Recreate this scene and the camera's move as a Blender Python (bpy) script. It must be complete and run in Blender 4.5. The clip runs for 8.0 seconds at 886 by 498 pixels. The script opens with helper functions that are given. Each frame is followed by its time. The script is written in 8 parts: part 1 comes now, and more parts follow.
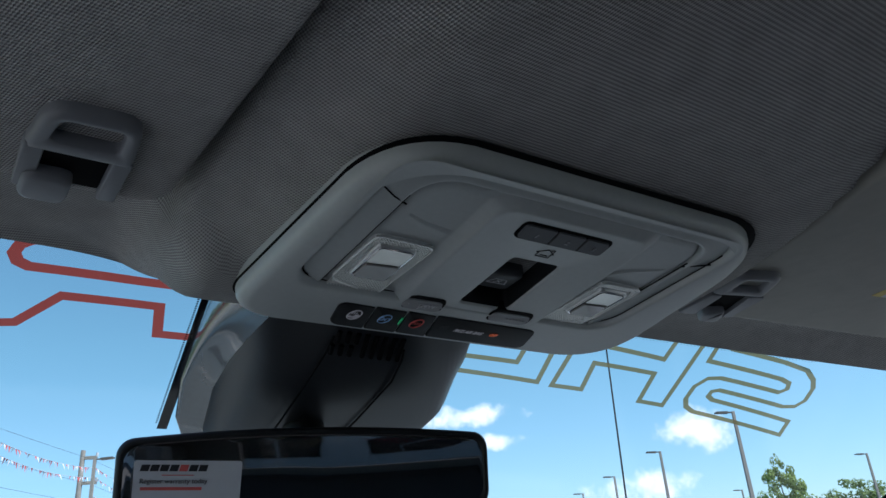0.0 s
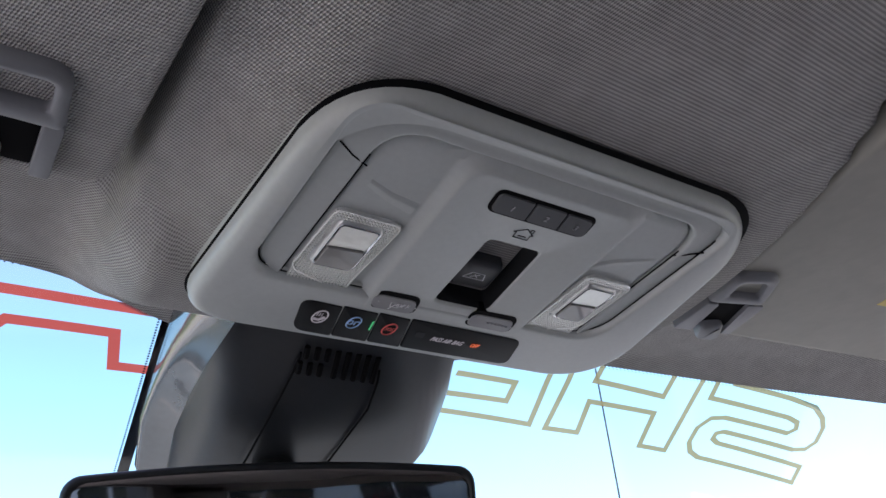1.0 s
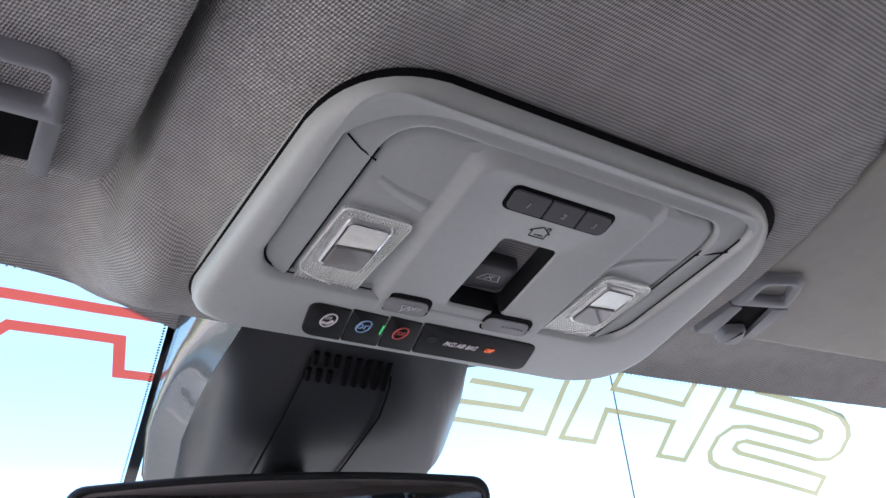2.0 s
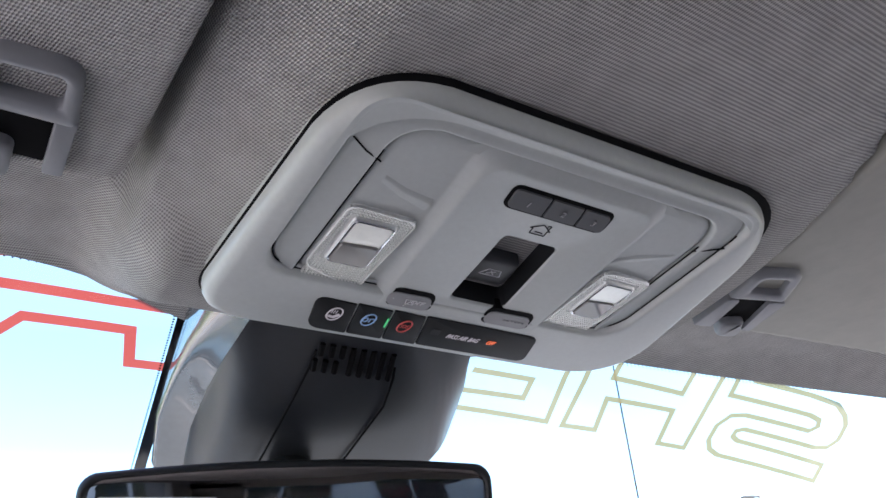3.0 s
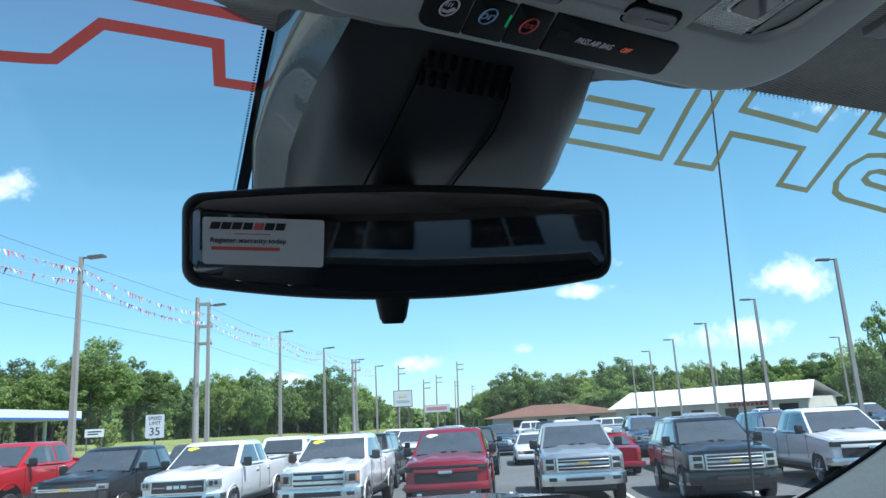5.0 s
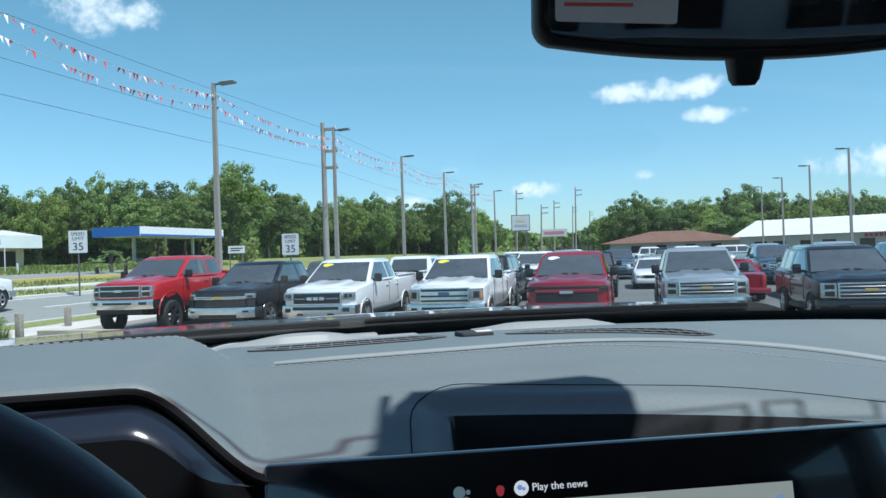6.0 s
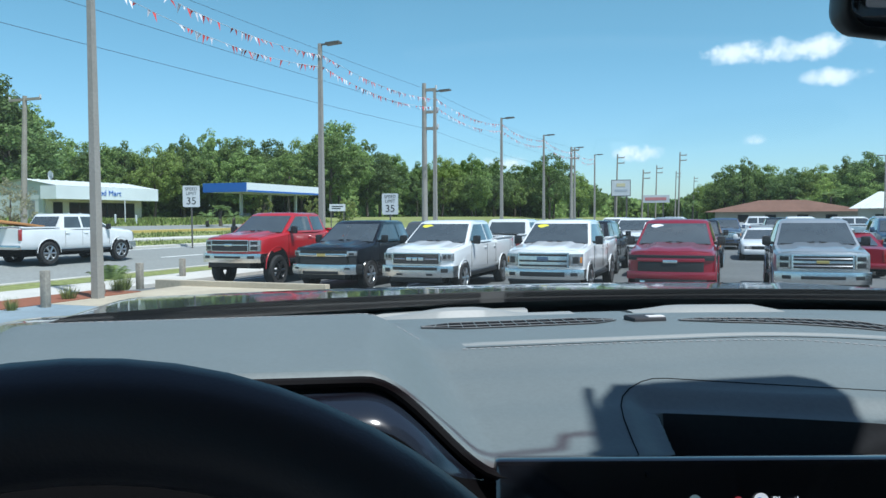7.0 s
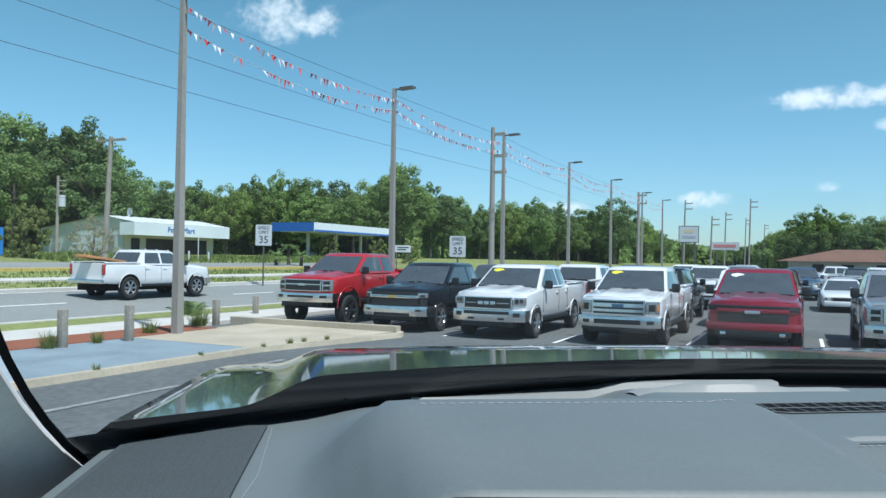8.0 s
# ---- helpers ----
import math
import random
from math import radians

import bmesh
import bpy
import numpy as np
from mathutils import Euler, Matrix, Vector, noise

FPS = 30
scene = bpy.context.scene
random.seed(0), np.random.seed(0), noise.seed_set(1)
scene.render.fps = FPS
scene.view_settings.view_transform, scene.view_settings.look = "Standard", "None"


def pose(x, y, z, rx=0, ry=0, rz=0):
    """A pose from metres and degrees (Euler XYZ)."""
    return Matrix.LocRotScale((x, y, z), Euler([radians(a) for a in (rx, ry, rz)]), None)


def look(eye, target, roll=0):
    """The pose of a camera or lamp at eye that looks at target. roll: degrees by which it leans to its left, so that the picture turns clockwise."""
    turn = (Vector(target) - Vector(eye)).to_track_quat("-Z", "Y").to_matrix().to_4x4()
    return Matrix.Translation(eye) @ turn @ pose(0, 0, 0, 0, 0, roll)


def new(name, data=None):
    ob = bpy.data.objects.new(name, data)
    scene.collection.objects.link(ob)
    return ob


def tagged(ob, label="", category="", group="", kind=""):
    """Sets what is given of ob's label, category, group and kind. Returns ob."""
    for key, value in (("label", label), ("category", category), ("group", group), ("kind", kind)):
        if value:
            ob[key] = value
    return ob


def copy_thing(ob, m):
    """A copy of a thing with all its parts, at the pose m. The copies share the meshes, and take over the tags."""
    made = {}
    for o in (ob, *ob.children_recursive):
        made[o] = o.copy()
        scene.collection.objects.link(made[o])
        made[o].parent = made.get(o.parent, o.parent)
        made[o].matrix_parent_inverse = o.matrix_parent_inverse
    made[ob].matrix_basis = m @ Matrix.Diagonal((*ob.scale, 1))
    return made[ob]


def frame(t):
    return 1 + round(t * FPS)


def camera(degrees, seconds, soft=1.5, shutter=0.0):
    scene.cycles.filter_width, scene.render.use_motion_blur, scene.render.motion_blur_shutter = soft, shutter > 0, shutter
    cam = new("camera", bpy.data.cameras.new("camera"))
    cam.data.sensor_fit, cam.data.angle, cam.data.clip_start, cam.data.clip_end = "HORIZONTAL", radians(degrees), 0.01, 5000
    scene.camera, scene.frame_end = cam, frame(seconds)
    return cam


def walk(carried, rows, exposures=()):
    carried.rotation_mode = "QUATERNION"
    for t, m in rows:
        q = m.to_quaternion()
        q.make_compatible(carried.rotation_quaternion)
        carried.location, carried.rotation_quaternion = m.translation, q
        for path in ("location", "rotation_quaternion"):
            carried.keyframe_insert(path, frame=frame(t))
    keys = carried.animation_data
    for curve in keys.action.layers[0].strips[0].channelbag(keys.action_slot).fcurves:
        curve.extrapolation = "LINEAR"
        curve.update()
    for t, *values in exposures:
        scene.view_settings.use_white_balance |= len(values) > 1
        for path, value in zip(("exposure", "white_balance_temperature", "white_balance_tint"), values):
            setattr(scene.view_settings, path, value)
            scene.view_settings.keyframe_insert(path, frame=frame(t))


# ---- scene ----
cam = camera(60.9, 8.0)
PATH = [
    (0, (-0.275, 0.05, 2.225), (0.795, 1.534, 3.033), -4.6),
    (0.5, (-0.236, 0.071, 2.206), (0.838, 1.471, 3.147), -6.3),
    (1, (-0.236, 0.093, 2.188), (0.804, 1.463, 3.209), -7.0),
    (1.5, (-0.225, 0.11, 2.191), (0.787, 1.478, 3.241), -6.9),
    (3, (-0.233, 0.096, 2.191), (0.773, 1.495, 3.206), -6.4),
    (3.5, (-0.233, 0.097, 2.191), (0.775, 1.527, 3.16), -5.9),
    (4, (-0.231, 0.114, 2.196), (0.777, 1.595, 3.085), -5.2),
    (4.5, (-0.232, 0.125, 2.202), (0.758, 1.7, 2.938), -4.3),
    (5, (-0.224, 0.16, 2.187), (0.688, 1.881, 2.641), -3.2),
    (5.2, (-0.228, 0.169, 2.173), (0.632, 1.941, 2.519), -2.8),
    (6.3, (-0.387, 0.234, 2.155), (0.167, 2.155, 2.098), -1.5),
    (6.5, (-0.392, 0.234, 2.157), (0.114, 2.168, 2.079), -1.1),
    (7, (-0.447, 0.27, 2.180), (-0.06, 2.231, 2.095), -0.3),
    (7.3, (-0.512, 0.328, 2.170), (-0.198, 2.302, 2.103), -0.05),
    (7.5, (-0.567, 0.358, 2.183), (-0.292, 2.339, 2.143), 0.2),
    (8, (-0.739, 0.374, 2.21), (-0.511, 2.361, 2.236), 0.9),
]
EXPOSURES = [(0.0, 0.86, 6050, 16), (0.2, 1.15, 6150, 18), (0.5, 1.65, 6500, 28), (1.0, 2.25, 6800, 29), (1.5, 2.6, 6850, 31), (3.0, 2.8, 6780, 29), (3.8, 2.75, 6780, 29),
             (4.5, 2.2, 6550, 29), (4.8, 1.5, 6000, 16), (5.0, 1.0, 5850, 10), (5.2, 0.8, 5900, 8), (6.3, 0.6, 5900, 8), (7.0, 0.6, 5900, 8), (8.0, 0.5, 5900, 8)]
walk(cam, [(t, look(eye, target, roll)) for t, eye, target, roll in PATH], EXPOSURES)

# ---- light: high sun behind the truck, blue sky with a few small clouds ----
SUN_TO = Vector((0.105, -0.18, 0.40)).normalized()
SUN_EL = math.asin(SUN_TO.z)
SUN_ROT = math.atan2(SUN_TO.x, SUN_TO.y)

world = bpy.data.worlds.new("sky")
scene.world = world
world.use_nodes = True
wn, wl = world.node_tree.nodes, world.node_tree.links
wn.clear()
w_out = wn.new("ShaderNodeOutputWorld")
w_bg = wn.new("ShaderNodeBackground")
w_bg.inputs["Strength"].default_value = 0.125
w_sky = wn.new("ShaderNodeTexSky")
w_sky.sky_type = "NISHITA"
w_sky.sun_disc = False
w_sky.sun_elevation = SUN_EL
w_sky.sun_rotation = SUN_ROT
w_sky.air_density = 1.0
w_sky.dust_density = 0.5
w_sky.ozone_density = 1.5
w_co = wn.new("ShaderNodeTexCoord")
w_noise = wn.new("ShaderNodeTexNoise")
w_noise.inputs["Scale"].default_value = 22.0
w_noise.inputs["Detail"].default_value = 8.0
w_noise.inputs["Roughness"].default_value = 0.62
wl.new(w_co.outputs["Generated"], w_noise.inputs["Vector"])
# each cloud: azimuth to the right of +y, elevation, half width, half height, in degrees, and density
CLOUDS = [(-5.5, 17.3, 4.6, 2.1, 1.0), (35.5, 11.2, 6.0, 1.1, 1.0), (38.3, 9.2, 3.4, 0.8, 1.0), (53.0, 8.5, 3.2, 2.0, 1.0),
          (49.0, 5.2, 5.0, 1.6, 0.8), (25.5, 4.6, 2.4, 0.8, 0.75), (33.5, 5.3, 1.6, 0.6, 0.7), (15.0, 3.9, 3.0, 0.9, 0.6), (60.0, 20.0, 8.0, 2.0, 0.5)]
w_last = None
for az, el, hw, hh, dens in CLOUDS:
    a, e = radians(az), radians(el)
    ahead = Vector((math.sin(a) * math.cos(e), math.cos(a) * math.cos(e), math.sin(e)))
    right = Vector((math.cos(a), -math.sin(a), 0))
    up = right.cross(ahead)
    terms = []
    for axis, size in ((right, hw), (up, hh)):
        dot = wn.new("ShaderNodeVectorMath")
        dot.operation = "DOT_PRODUCT"
        dot.inputs[1].default_value = axis / radians(size)
        wl.new(w_co.outputs["Generated"], dot.inputs[0])
        off = wn.new("ShaderNodeMath")
        off.operation = "SUBTRACT"
        wl.new(dot.outputs["Value"], off.inputs[0])
        off.inputs[1].default_value = axis.dot(ahead) / radians(size)
        sq = wn.new("ShaderNodeMath")
        sq.operation = "MULTIPLY"
        wl.new(off.outputs[0], sq.inputs[0])
        wl.new(off.outputs[0], sq.inputs[1])
        terms.append(sq)
    # keep only the side of the sky that the cloud is on
    facing = wn.new("ShaderNodeVectorMath")
    facing.operation = "DOT_PRODUCT"
    facing.inputs[1].default_value = ahead
    wl.new(w_co.outputs["Generated"], facing.inputs[0])
    front = wn.new("ShaderNodeMath")
    front.operation = "GREATER_THAN"
    front.inputs[1].default_value = 0.5
    wl.new(facing.outputs["Value"], front.inputs[0])
    add = wn.new("ShaderNodeMath")
    wl.new(terms[0].outputs[0], add.inputs[0])
    wl.new(terms[1].outputs[0], add.inputs[1])
    inv = wn.new("ShaderNodeMath")
    inv.operation = "SUBTRACT"
    inv.inputs[0].default_value = 1.0
    wl.new(add.outputs[0], inv.inputs[1])
    keep = wn.new("ShaderNodeMath")
    keep.operation = "MULTIPLY"
    keep.use_clamp = True
    wl.new(inv.outputs[0], keep.inputs[0])
    wl.new(front.outputs[0], keep.inputs[1])
    den = wn.new("ShaderNodeMath")
    den.operation = "MULTIPLY"
    den.inputs[1].default_value = dens
    wl.new(keep.outputs[0], den.inputs[0])
    if w_last is None:
        w_last = den
    else:
        mx = wn.new("ShaderNodeMath")
        mx.operation = "MAXIMUM"
        wl.new(w_last.outputs[0], mx.inputs[0])
        wl.new(den.outputs[0], mx.inputs[1])
        w_last = mx
w_sum = wn.new("ShaderNodeMath")
w_sum.operation = "MULTIPLY_ADD"
wl.new(w_noise.outputs["Fac"], w_sum.inputs[0])
w_sum.inputs[1].default_value = 2.9
wl.new(w_last.outputs[0], w_sum.inputs[2])
w_map = wn.new("ShaderNodeMapRange")
w_map.inputs["From Min"].default_value = 1.72
w_map.inputs["From Max"].default_value = 2.6
w_map.interpolation_type = "SMOOTHSTEP"
wl.new(w_sum.outputs[0], w_map.inputs["Value"])
w_has = wn.new("ShaderNodeMath")
w_has.operation = "GREATER_THAN"
w_has.inputs[1].default_value = 0.001
wl.new(w_last.outputs[0], w_has.inputs[0])
w_fac = wn.new("ShaderNodeMath")
w_fac.operation = "MULTIPLY"
wl.new(w_map.outputs[0], w_fac.inputs[0])
wl.new(w_has.outputs[0], w_fac.inputs[1])
w_mix = wn.new("ShaderNodeMix")
w_mix.data_type = "RGBA"
wl.new(w_fac.outputs[0], w_mix.inputs["Factor"])
w_tint = wn.new("ShaderNodeMix")
w_tint.data_type = "RGBA"
w_tint.blend_type = "MULTIPLY"
w_tint.inputs["Factor"].default_value = 1.0
wl.new(w_sky.outputs["Color"], w_tint.inputs["A"])
w_sep = wn.new("ShaderNodeSeparateXYZ")
wl.new(w_co.outputs["Generated"], w_sep.inputs[0])
w_high = wn.new("ShaderNodeMapRange")
w_high.inputs["From Max"].default_value = 0.32
w_high.interpolation_type = "SMOOTHSTEP"
wl.new(w_sep.outputs["Z"], w_high.inputs["Value"])
w_grade = wn.new("ShaderNodeMix")
w_grade.data_type = "RGBA"
wl.new(w_high.outputs[0], w_grade.inputs["Factor"])
w_grade.inputs["A"].default_value = (0.71, 0.885, 1.0, 1)
w_grade.inputs["B"].default_value = (0.70, 1.0, 0.90, 1)
w_top = wn.new("ShaderNodeMapRange")
w_top.inputs["From Min"].default_value = 0.36
w_top.inputs["From Max"].default_value = 0.62
w_top.interpolation_type = "SMOOTHSTEP"
wl.new(w_sep.outputs["Z"], w_top.inputs["Value"])
w_zenith = wn.new("ShaderNodeMix")
w_zenith.data_type = "RGBA"
wl.new(w_top.outputs[0], w_zenith.inputs["Factor"])
wl.new(w_grade.outputs["Result"], w_zenith.inputs["A"])
w_zenith.inputs["B"].default_value = (0.86, 0.84, 0.80, 1)
wl.new(w_zenith.outputs["Result"], w_tint.inputs["B"])
wl.new(w_tint.outputs["Result"], w_mix.inputs["A"])
w_mix.inputs["B"].default_value = (7.0, 7.4, 7.7, 1)
wl.new(w_mix.outputs["Result"], w_bg.inputs["Color"])
wl.new(w_bg.outputs["Background"], w_out.inputs["Surface"])

sun = new("sun", bpy.data.lights.new("sun", "SUN"))
sun.data.energy = 4.8
sun.data.angle = radians(1.4)
sun.data.color = (1.0, 0.955, 0.89)
sun.matrix_world = look((0, 0, 60), Vector((0, 0, 60)) - SUN_TO)


# ---- materials ----
def material(name, color, rough=0.6, metal=0.0, grain=0.0, grain_scale=40.0, stain=0.0, stain_scale=3.0, bump=0.0, bump_scale=200.0,
             coat=0.0, spec=0.5, island=0.0, per_object=0.0, alpha=1.0):
    """Principled surface whose colour varies with fine grain and broad stains, with a fine relief."""
    m = bpy.data.materials.new(name)
    m.use_nodes = True
    n, l = m.node_tree.nodes, m.node_tree.links
    b = n["Principled BSDF"]
    b.inputs["Roughness"].default_value = rough
    b.inputs["Metallic"].default_value = metal
    b.inputs["Coat Weight"].default_value = coat
    b.inputs["Coat Roughness"].default_value = 0.04
    b.inputs["Specular IOR Level"].default_value = spec
    b.inputs["Base Color"].default_value = (*color, 1)
    co = n.new("ShaderNodeTexCoord")
    value = None

    def push(source, amount):
        nonlocal value
        r = n.new("ShaderNodeMapRange")
        r.inputs["From Min"].default_value = 0.25
        r.inputs["From Max"].default_value = 0.75
        r.inputs["To Min"].default_value = 1 - amount
        r.inputs["To Max"].default_value = 1 + amount
        l.new(source, r.inputs["Value"])
        if value is None:
            value = r.outputs[0]
        else:
            mul = n.new("ShaderNodeMath")
            mul.operation = "MULTIPLY"
            l.new(value, mul.inputs[0])
            l.new(r.outputs[0], mul.inputs[1])
            value = mul.outputs[0]

    def noise_tex(scale, detail=4.0):
        t = n.new("ShaderNodeTexNoise")
        t.inputs["Scale"].default_value = scale
        t.inputs["Detail"].default_value = detail
        l.new(co.outputs["Object"], t.inputs["Vector"])
        return t

    if grain:
        push(noise_tex(grain_scale).outputs["Fac"], grain)
    if stain:
        push(noise_tex(stain_scale, 6.0).outputs["Fac"], stain)
    if island:
        geo = n.new("ShaderNodeNewGeometry")
        push(geo.outputs["Random Per Island"], island)
    if per_object:
        info = n.new("ShaderNodeObjectInfo")
        push(info.outputs["Random"], per_object)
    if value is not None:
        hsv = n.new("ShaderNodeHueSaturation")
        hsv.inputs["Color"].default_value = (*color, 1)
        l.new(value, hsv.inputs["Value"])
        l.new(hsv.outputs["Color"], b.inputs["Base Color"])
    if bump:
        bp = n.new("ShaderNodeBump")
        bp.inputs["Strength"].default_value = bump
        bp.inputs["Distance"].default_value = 0.3 / bump_scale
        l.new(noise_tex(bump_scale).outputs["Fac"], bp.inputs["Height"])
        l.new(bp.outputs["Normal"], b.inputs["Normal"])
    return m


def woven(name, color, pitch, strength):
    """Knitted headliner cloth: rows of small stitches in relief, shade painted into the hollows, with a slightly
    mottled colour.
    """
    m = material(name, color, rough=0.95, grain=0.10, grain_scale=60.0, stain=0.05, stain_scale=5.0, spec=0.2)
    n, l = m.node_tree.nodes, m.node_tree.links
    b = n["Principled BSDF"]
    co = n.new("ShaderNodeTexCoord")
    sep = n.new("ShaderNodeSeparateXYZ")
    l.new(co.outputs["UV"], sep.inputs[0])

    def math_node(op, a, bval):
        k = n.new("ShaderNodeMath")
        k.operation = op
        for slot, v in ((0, a), (1, bval)):
            if isinstance(v, (int, float)):
                k.inputs[slot].default_value = v
            else:
                l.new(v, k.inputs[slot])
        return k.outputs[0]

    # slanted stitches, drawn out along the truck, in rows that step sideways
    f = 2 * math.pi / pitch
    u = math_node("ADD", sep.outputs["X"], math_node("MULTIPLY", sep.outputs["Y"], 1.01))
    v = math_node("SUBTRACT", sep.outputs["X"], math_node("MULTIPLY", sep.outputs["Y"], 0.41))
    su = math_node("SINE", math_node("MULTIPLY", u, f), 0)
    sv = math_node("SINE", math_node("MULTIPLY", v, f), 0)
    wave = math_node("MULTIPLY", su, sv)
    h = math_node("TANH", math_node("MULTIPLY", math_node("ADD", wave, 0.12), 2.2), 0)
    bp = n.new("ShaderNodeBump")
    bp.inputs["Strength"].default_value = strength
    bp.inputs["Distance"].default_value = pitch * 0.15
    l.new(h, bp.inputs["Height"])
    l.new(bp.outputs["Normal"], b.inputs["Normal"])
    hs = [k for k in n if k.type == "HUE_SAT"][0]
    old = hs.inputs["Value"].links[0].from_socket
    # colour follows the relief height: shade painted between the stitches
    hollow_shade = math_node("MULTIPLY_ADD", h, 0.43)
    hollow_shade.node.inputs[2].default_value = 1.0
    l.new(math_node("MULTIPLY", old, hollow_shade), hs.inputs["Value"])
    return m


def pane_material(name, tint, gloss=1.0, rough=0.0):
    """Thin clear glass: mostly see-through, with a mirror-like sheen that grows towards the edge."""
    m = bpy.data.materials.new(name)
    m.use_nodes = True
    n, l = m.node_tree.nodes, m.node_tree.links
    n.clear()
    out = n.new("ShaderNodeOutputMaterial")
    tr = n.new("ShaderNodeBsdfTransparent")
    tr.inputs["Color"].default_value = (*tint, 1)
    gl = n.new("ShaderNodeBsdfGlossy")
    gl.inputs["Roughness"].default_value = rough
    fr = n.new("ShaderNodeFresnel")
    fr.inputs["IOR"].default_value = 1.45
    sc = n.new("ShaderNodeMath")
    sc.operation = "MULTIPLY"
    sc.inputs[1].default_value = gloss
    l.new(fr.outputs[0], sc.inputs[0])
    mix = n.new("ShaderNodeMixShader")
    l.new(sc.outputs[0], mix.inputs[0])
    l.new(tr.outputs[0], mix.inputs[1])
    l.new(gl.outputs[0], mix.inputs[2])
    l.new(mix.outputs[0], out.inputs["Surface"])
    return m


def glow(name, color, strength):
    m = bpy.data.materials.new(name)
    m.use_nodes = True
    b = m.node_tree.nodes["Principled BSDF"]
    b.inputs["Base Color"].default_value = (*[c * 0.3 for c in color], 1)
    b.inputs["Emission Color"].default_value = (*color, 1)
    b.inputs["Emission Strength"].default_value = strength
    b.inputs["Roughness"].default_value = 0.4
    return m


# ---- mesh helpers ----
def link_mesh(name, bm, mat, parent=None, label="", smooth=True, sharp=35.0):
    me = bpy.data.meshes.new(name)
    bmesh.ops.recalc_face_normals(bm, faces=bm.faces)
    bm.to_mesh(me)
    bm.free()
    for mm in (mat if isinstance(mat, (list, tuple)) else [mat]):
        me.materials.append(mm)
    if smooth:
        me.shade_smooth()
        me.set_sharp_from_angle(angle=radians(sharp))
    ob = new(name, me)
    if parent is not None:
        ob.parent = parent
    if label:
        ob["label"] = label
    return ob


def part(name, bm, mat, parent, label="", smooth=True, sharp=35.0):
    """Links a bmesh as one mesh object under a thing or a part."""
    return link_mesh(name, bm, mat, parent, label, smooth, sharp)


def thing(name, label, category, group="", kind="", at=None):
    ob = new(name)
    tagged(ob, label, category, group, kind)
    if at is not None:
        ob.matrix_basis = at
    return ob


def box(bm, x0, x1, y0, y1, z0, z1, bevel=0.0, seg=2, m=None):
    """A box, bevelled if asked, added to bm."""
    geo = bmesh.ops.create_cube(bm, size=1.0)
    vs = geo["verts"]
    for v in vs:
        v.co = Vector((x0 + (v.co.x + 0.5) * (x1 - x0), y0 + (v.co.y + 0.5) * (y1 - y0), z0 + (v.co.z + 0.5) * (z1 - z0)))
    if bevel:
        es = list({e for v in vs for e in v.link_edges})
        res = bmesh.ops.bevel(bm, geom=es, offset=bevel, segments=seg, affect="EDGES", profile=0.5)
        vs = list({v for f in res["faces"] for v in f.verts} | {v for v in vs if v.is_valid})
    if m is not None:
        bmesh.ops.transform(bm, matrix=m, verts=vs)
    return vs


def tube(bm, points, radius, sides=8, radius2=None, cap=True):
    """A round bar along a list of points, tapering from radius to radius2."""
    pts = [Vector(p) for p in points]
    rings = []
    side = None
    for i, p in enumerate(pts):
        d = (pts[min(i + 1, len(pts) - 1)] - pts[max(i - 1, 0)]).normalized()
        if side is None:
            side = d.cross(Vector((0, 0, 1)) if abs(d.z) < 0.9 else Vector((1, 0, 0))).normalized()
        side = (side - d * side.dot(d)).normalized()
        other = d.cross(side)
        r = radius if radius2 is None else radius + (radius2 - radius) * i / (len(pts) - 1)
        rings.append([bm.verts.new(p + (side * math.cos(a) + other * math.sin(a)) * r) for a in (2 * math.pi * k / sides for k in range(sides))])
    for a, b in zip(rings, rings[1:]):
        for k in range(sides):
            bm.faces.new((a[k], a[(k + 1) % sides], b[(k + 1) % sides], b[k]))
    if cap:
        bm.faces.new(list(reversed(rings[0])))
        bm.faces.new(rings[-1])
    return rings


def loops(bm, rings, close=True, cap_first=False, cap_last=False):
    """Faces between rings of equally many points."""
    made = [[bm.verts.new(p) for p in r] for r in rings]
    n = len(made[0])
    for a, b in zip(made, made[1:]):
        for k in range(n if close else n - 1):
            bm.faces.new((a[k], a[(k + 1) % n], b[(k + 1) % n], b[k]))
    if cap_first:
        bm.faces.new(list(reversed(made[0])))
    if cap_last:
        bm.faces.new(made[-1])
    return made


def rounded(corners, radii, seg=8):
    """A closed outline in the plane: the polygon with its corners rounded, seg + 1 points at each."""
    pts = []
    n = len(corners)
    for i, c in enumerate(corners):
        c = Vector(c)
        a, b = Vector(corners[i - 1]), Vector(corners[(i + 1) % n])
        r = radii[i] if isinstance(radii, (list, tuple)) else radii
        p, q = c + (a - c).normalized() * r, c + (b - c).normalized() * r
        for k in range(seg + 1):
            t = k / seg
            w = ((1 - t) ** 2 * p + 2 * t * (1 - t) * (c * 0.85 + (p + q) * 0.075) + t * t * q)
            pts.append((w.x, w.y))
    return pts


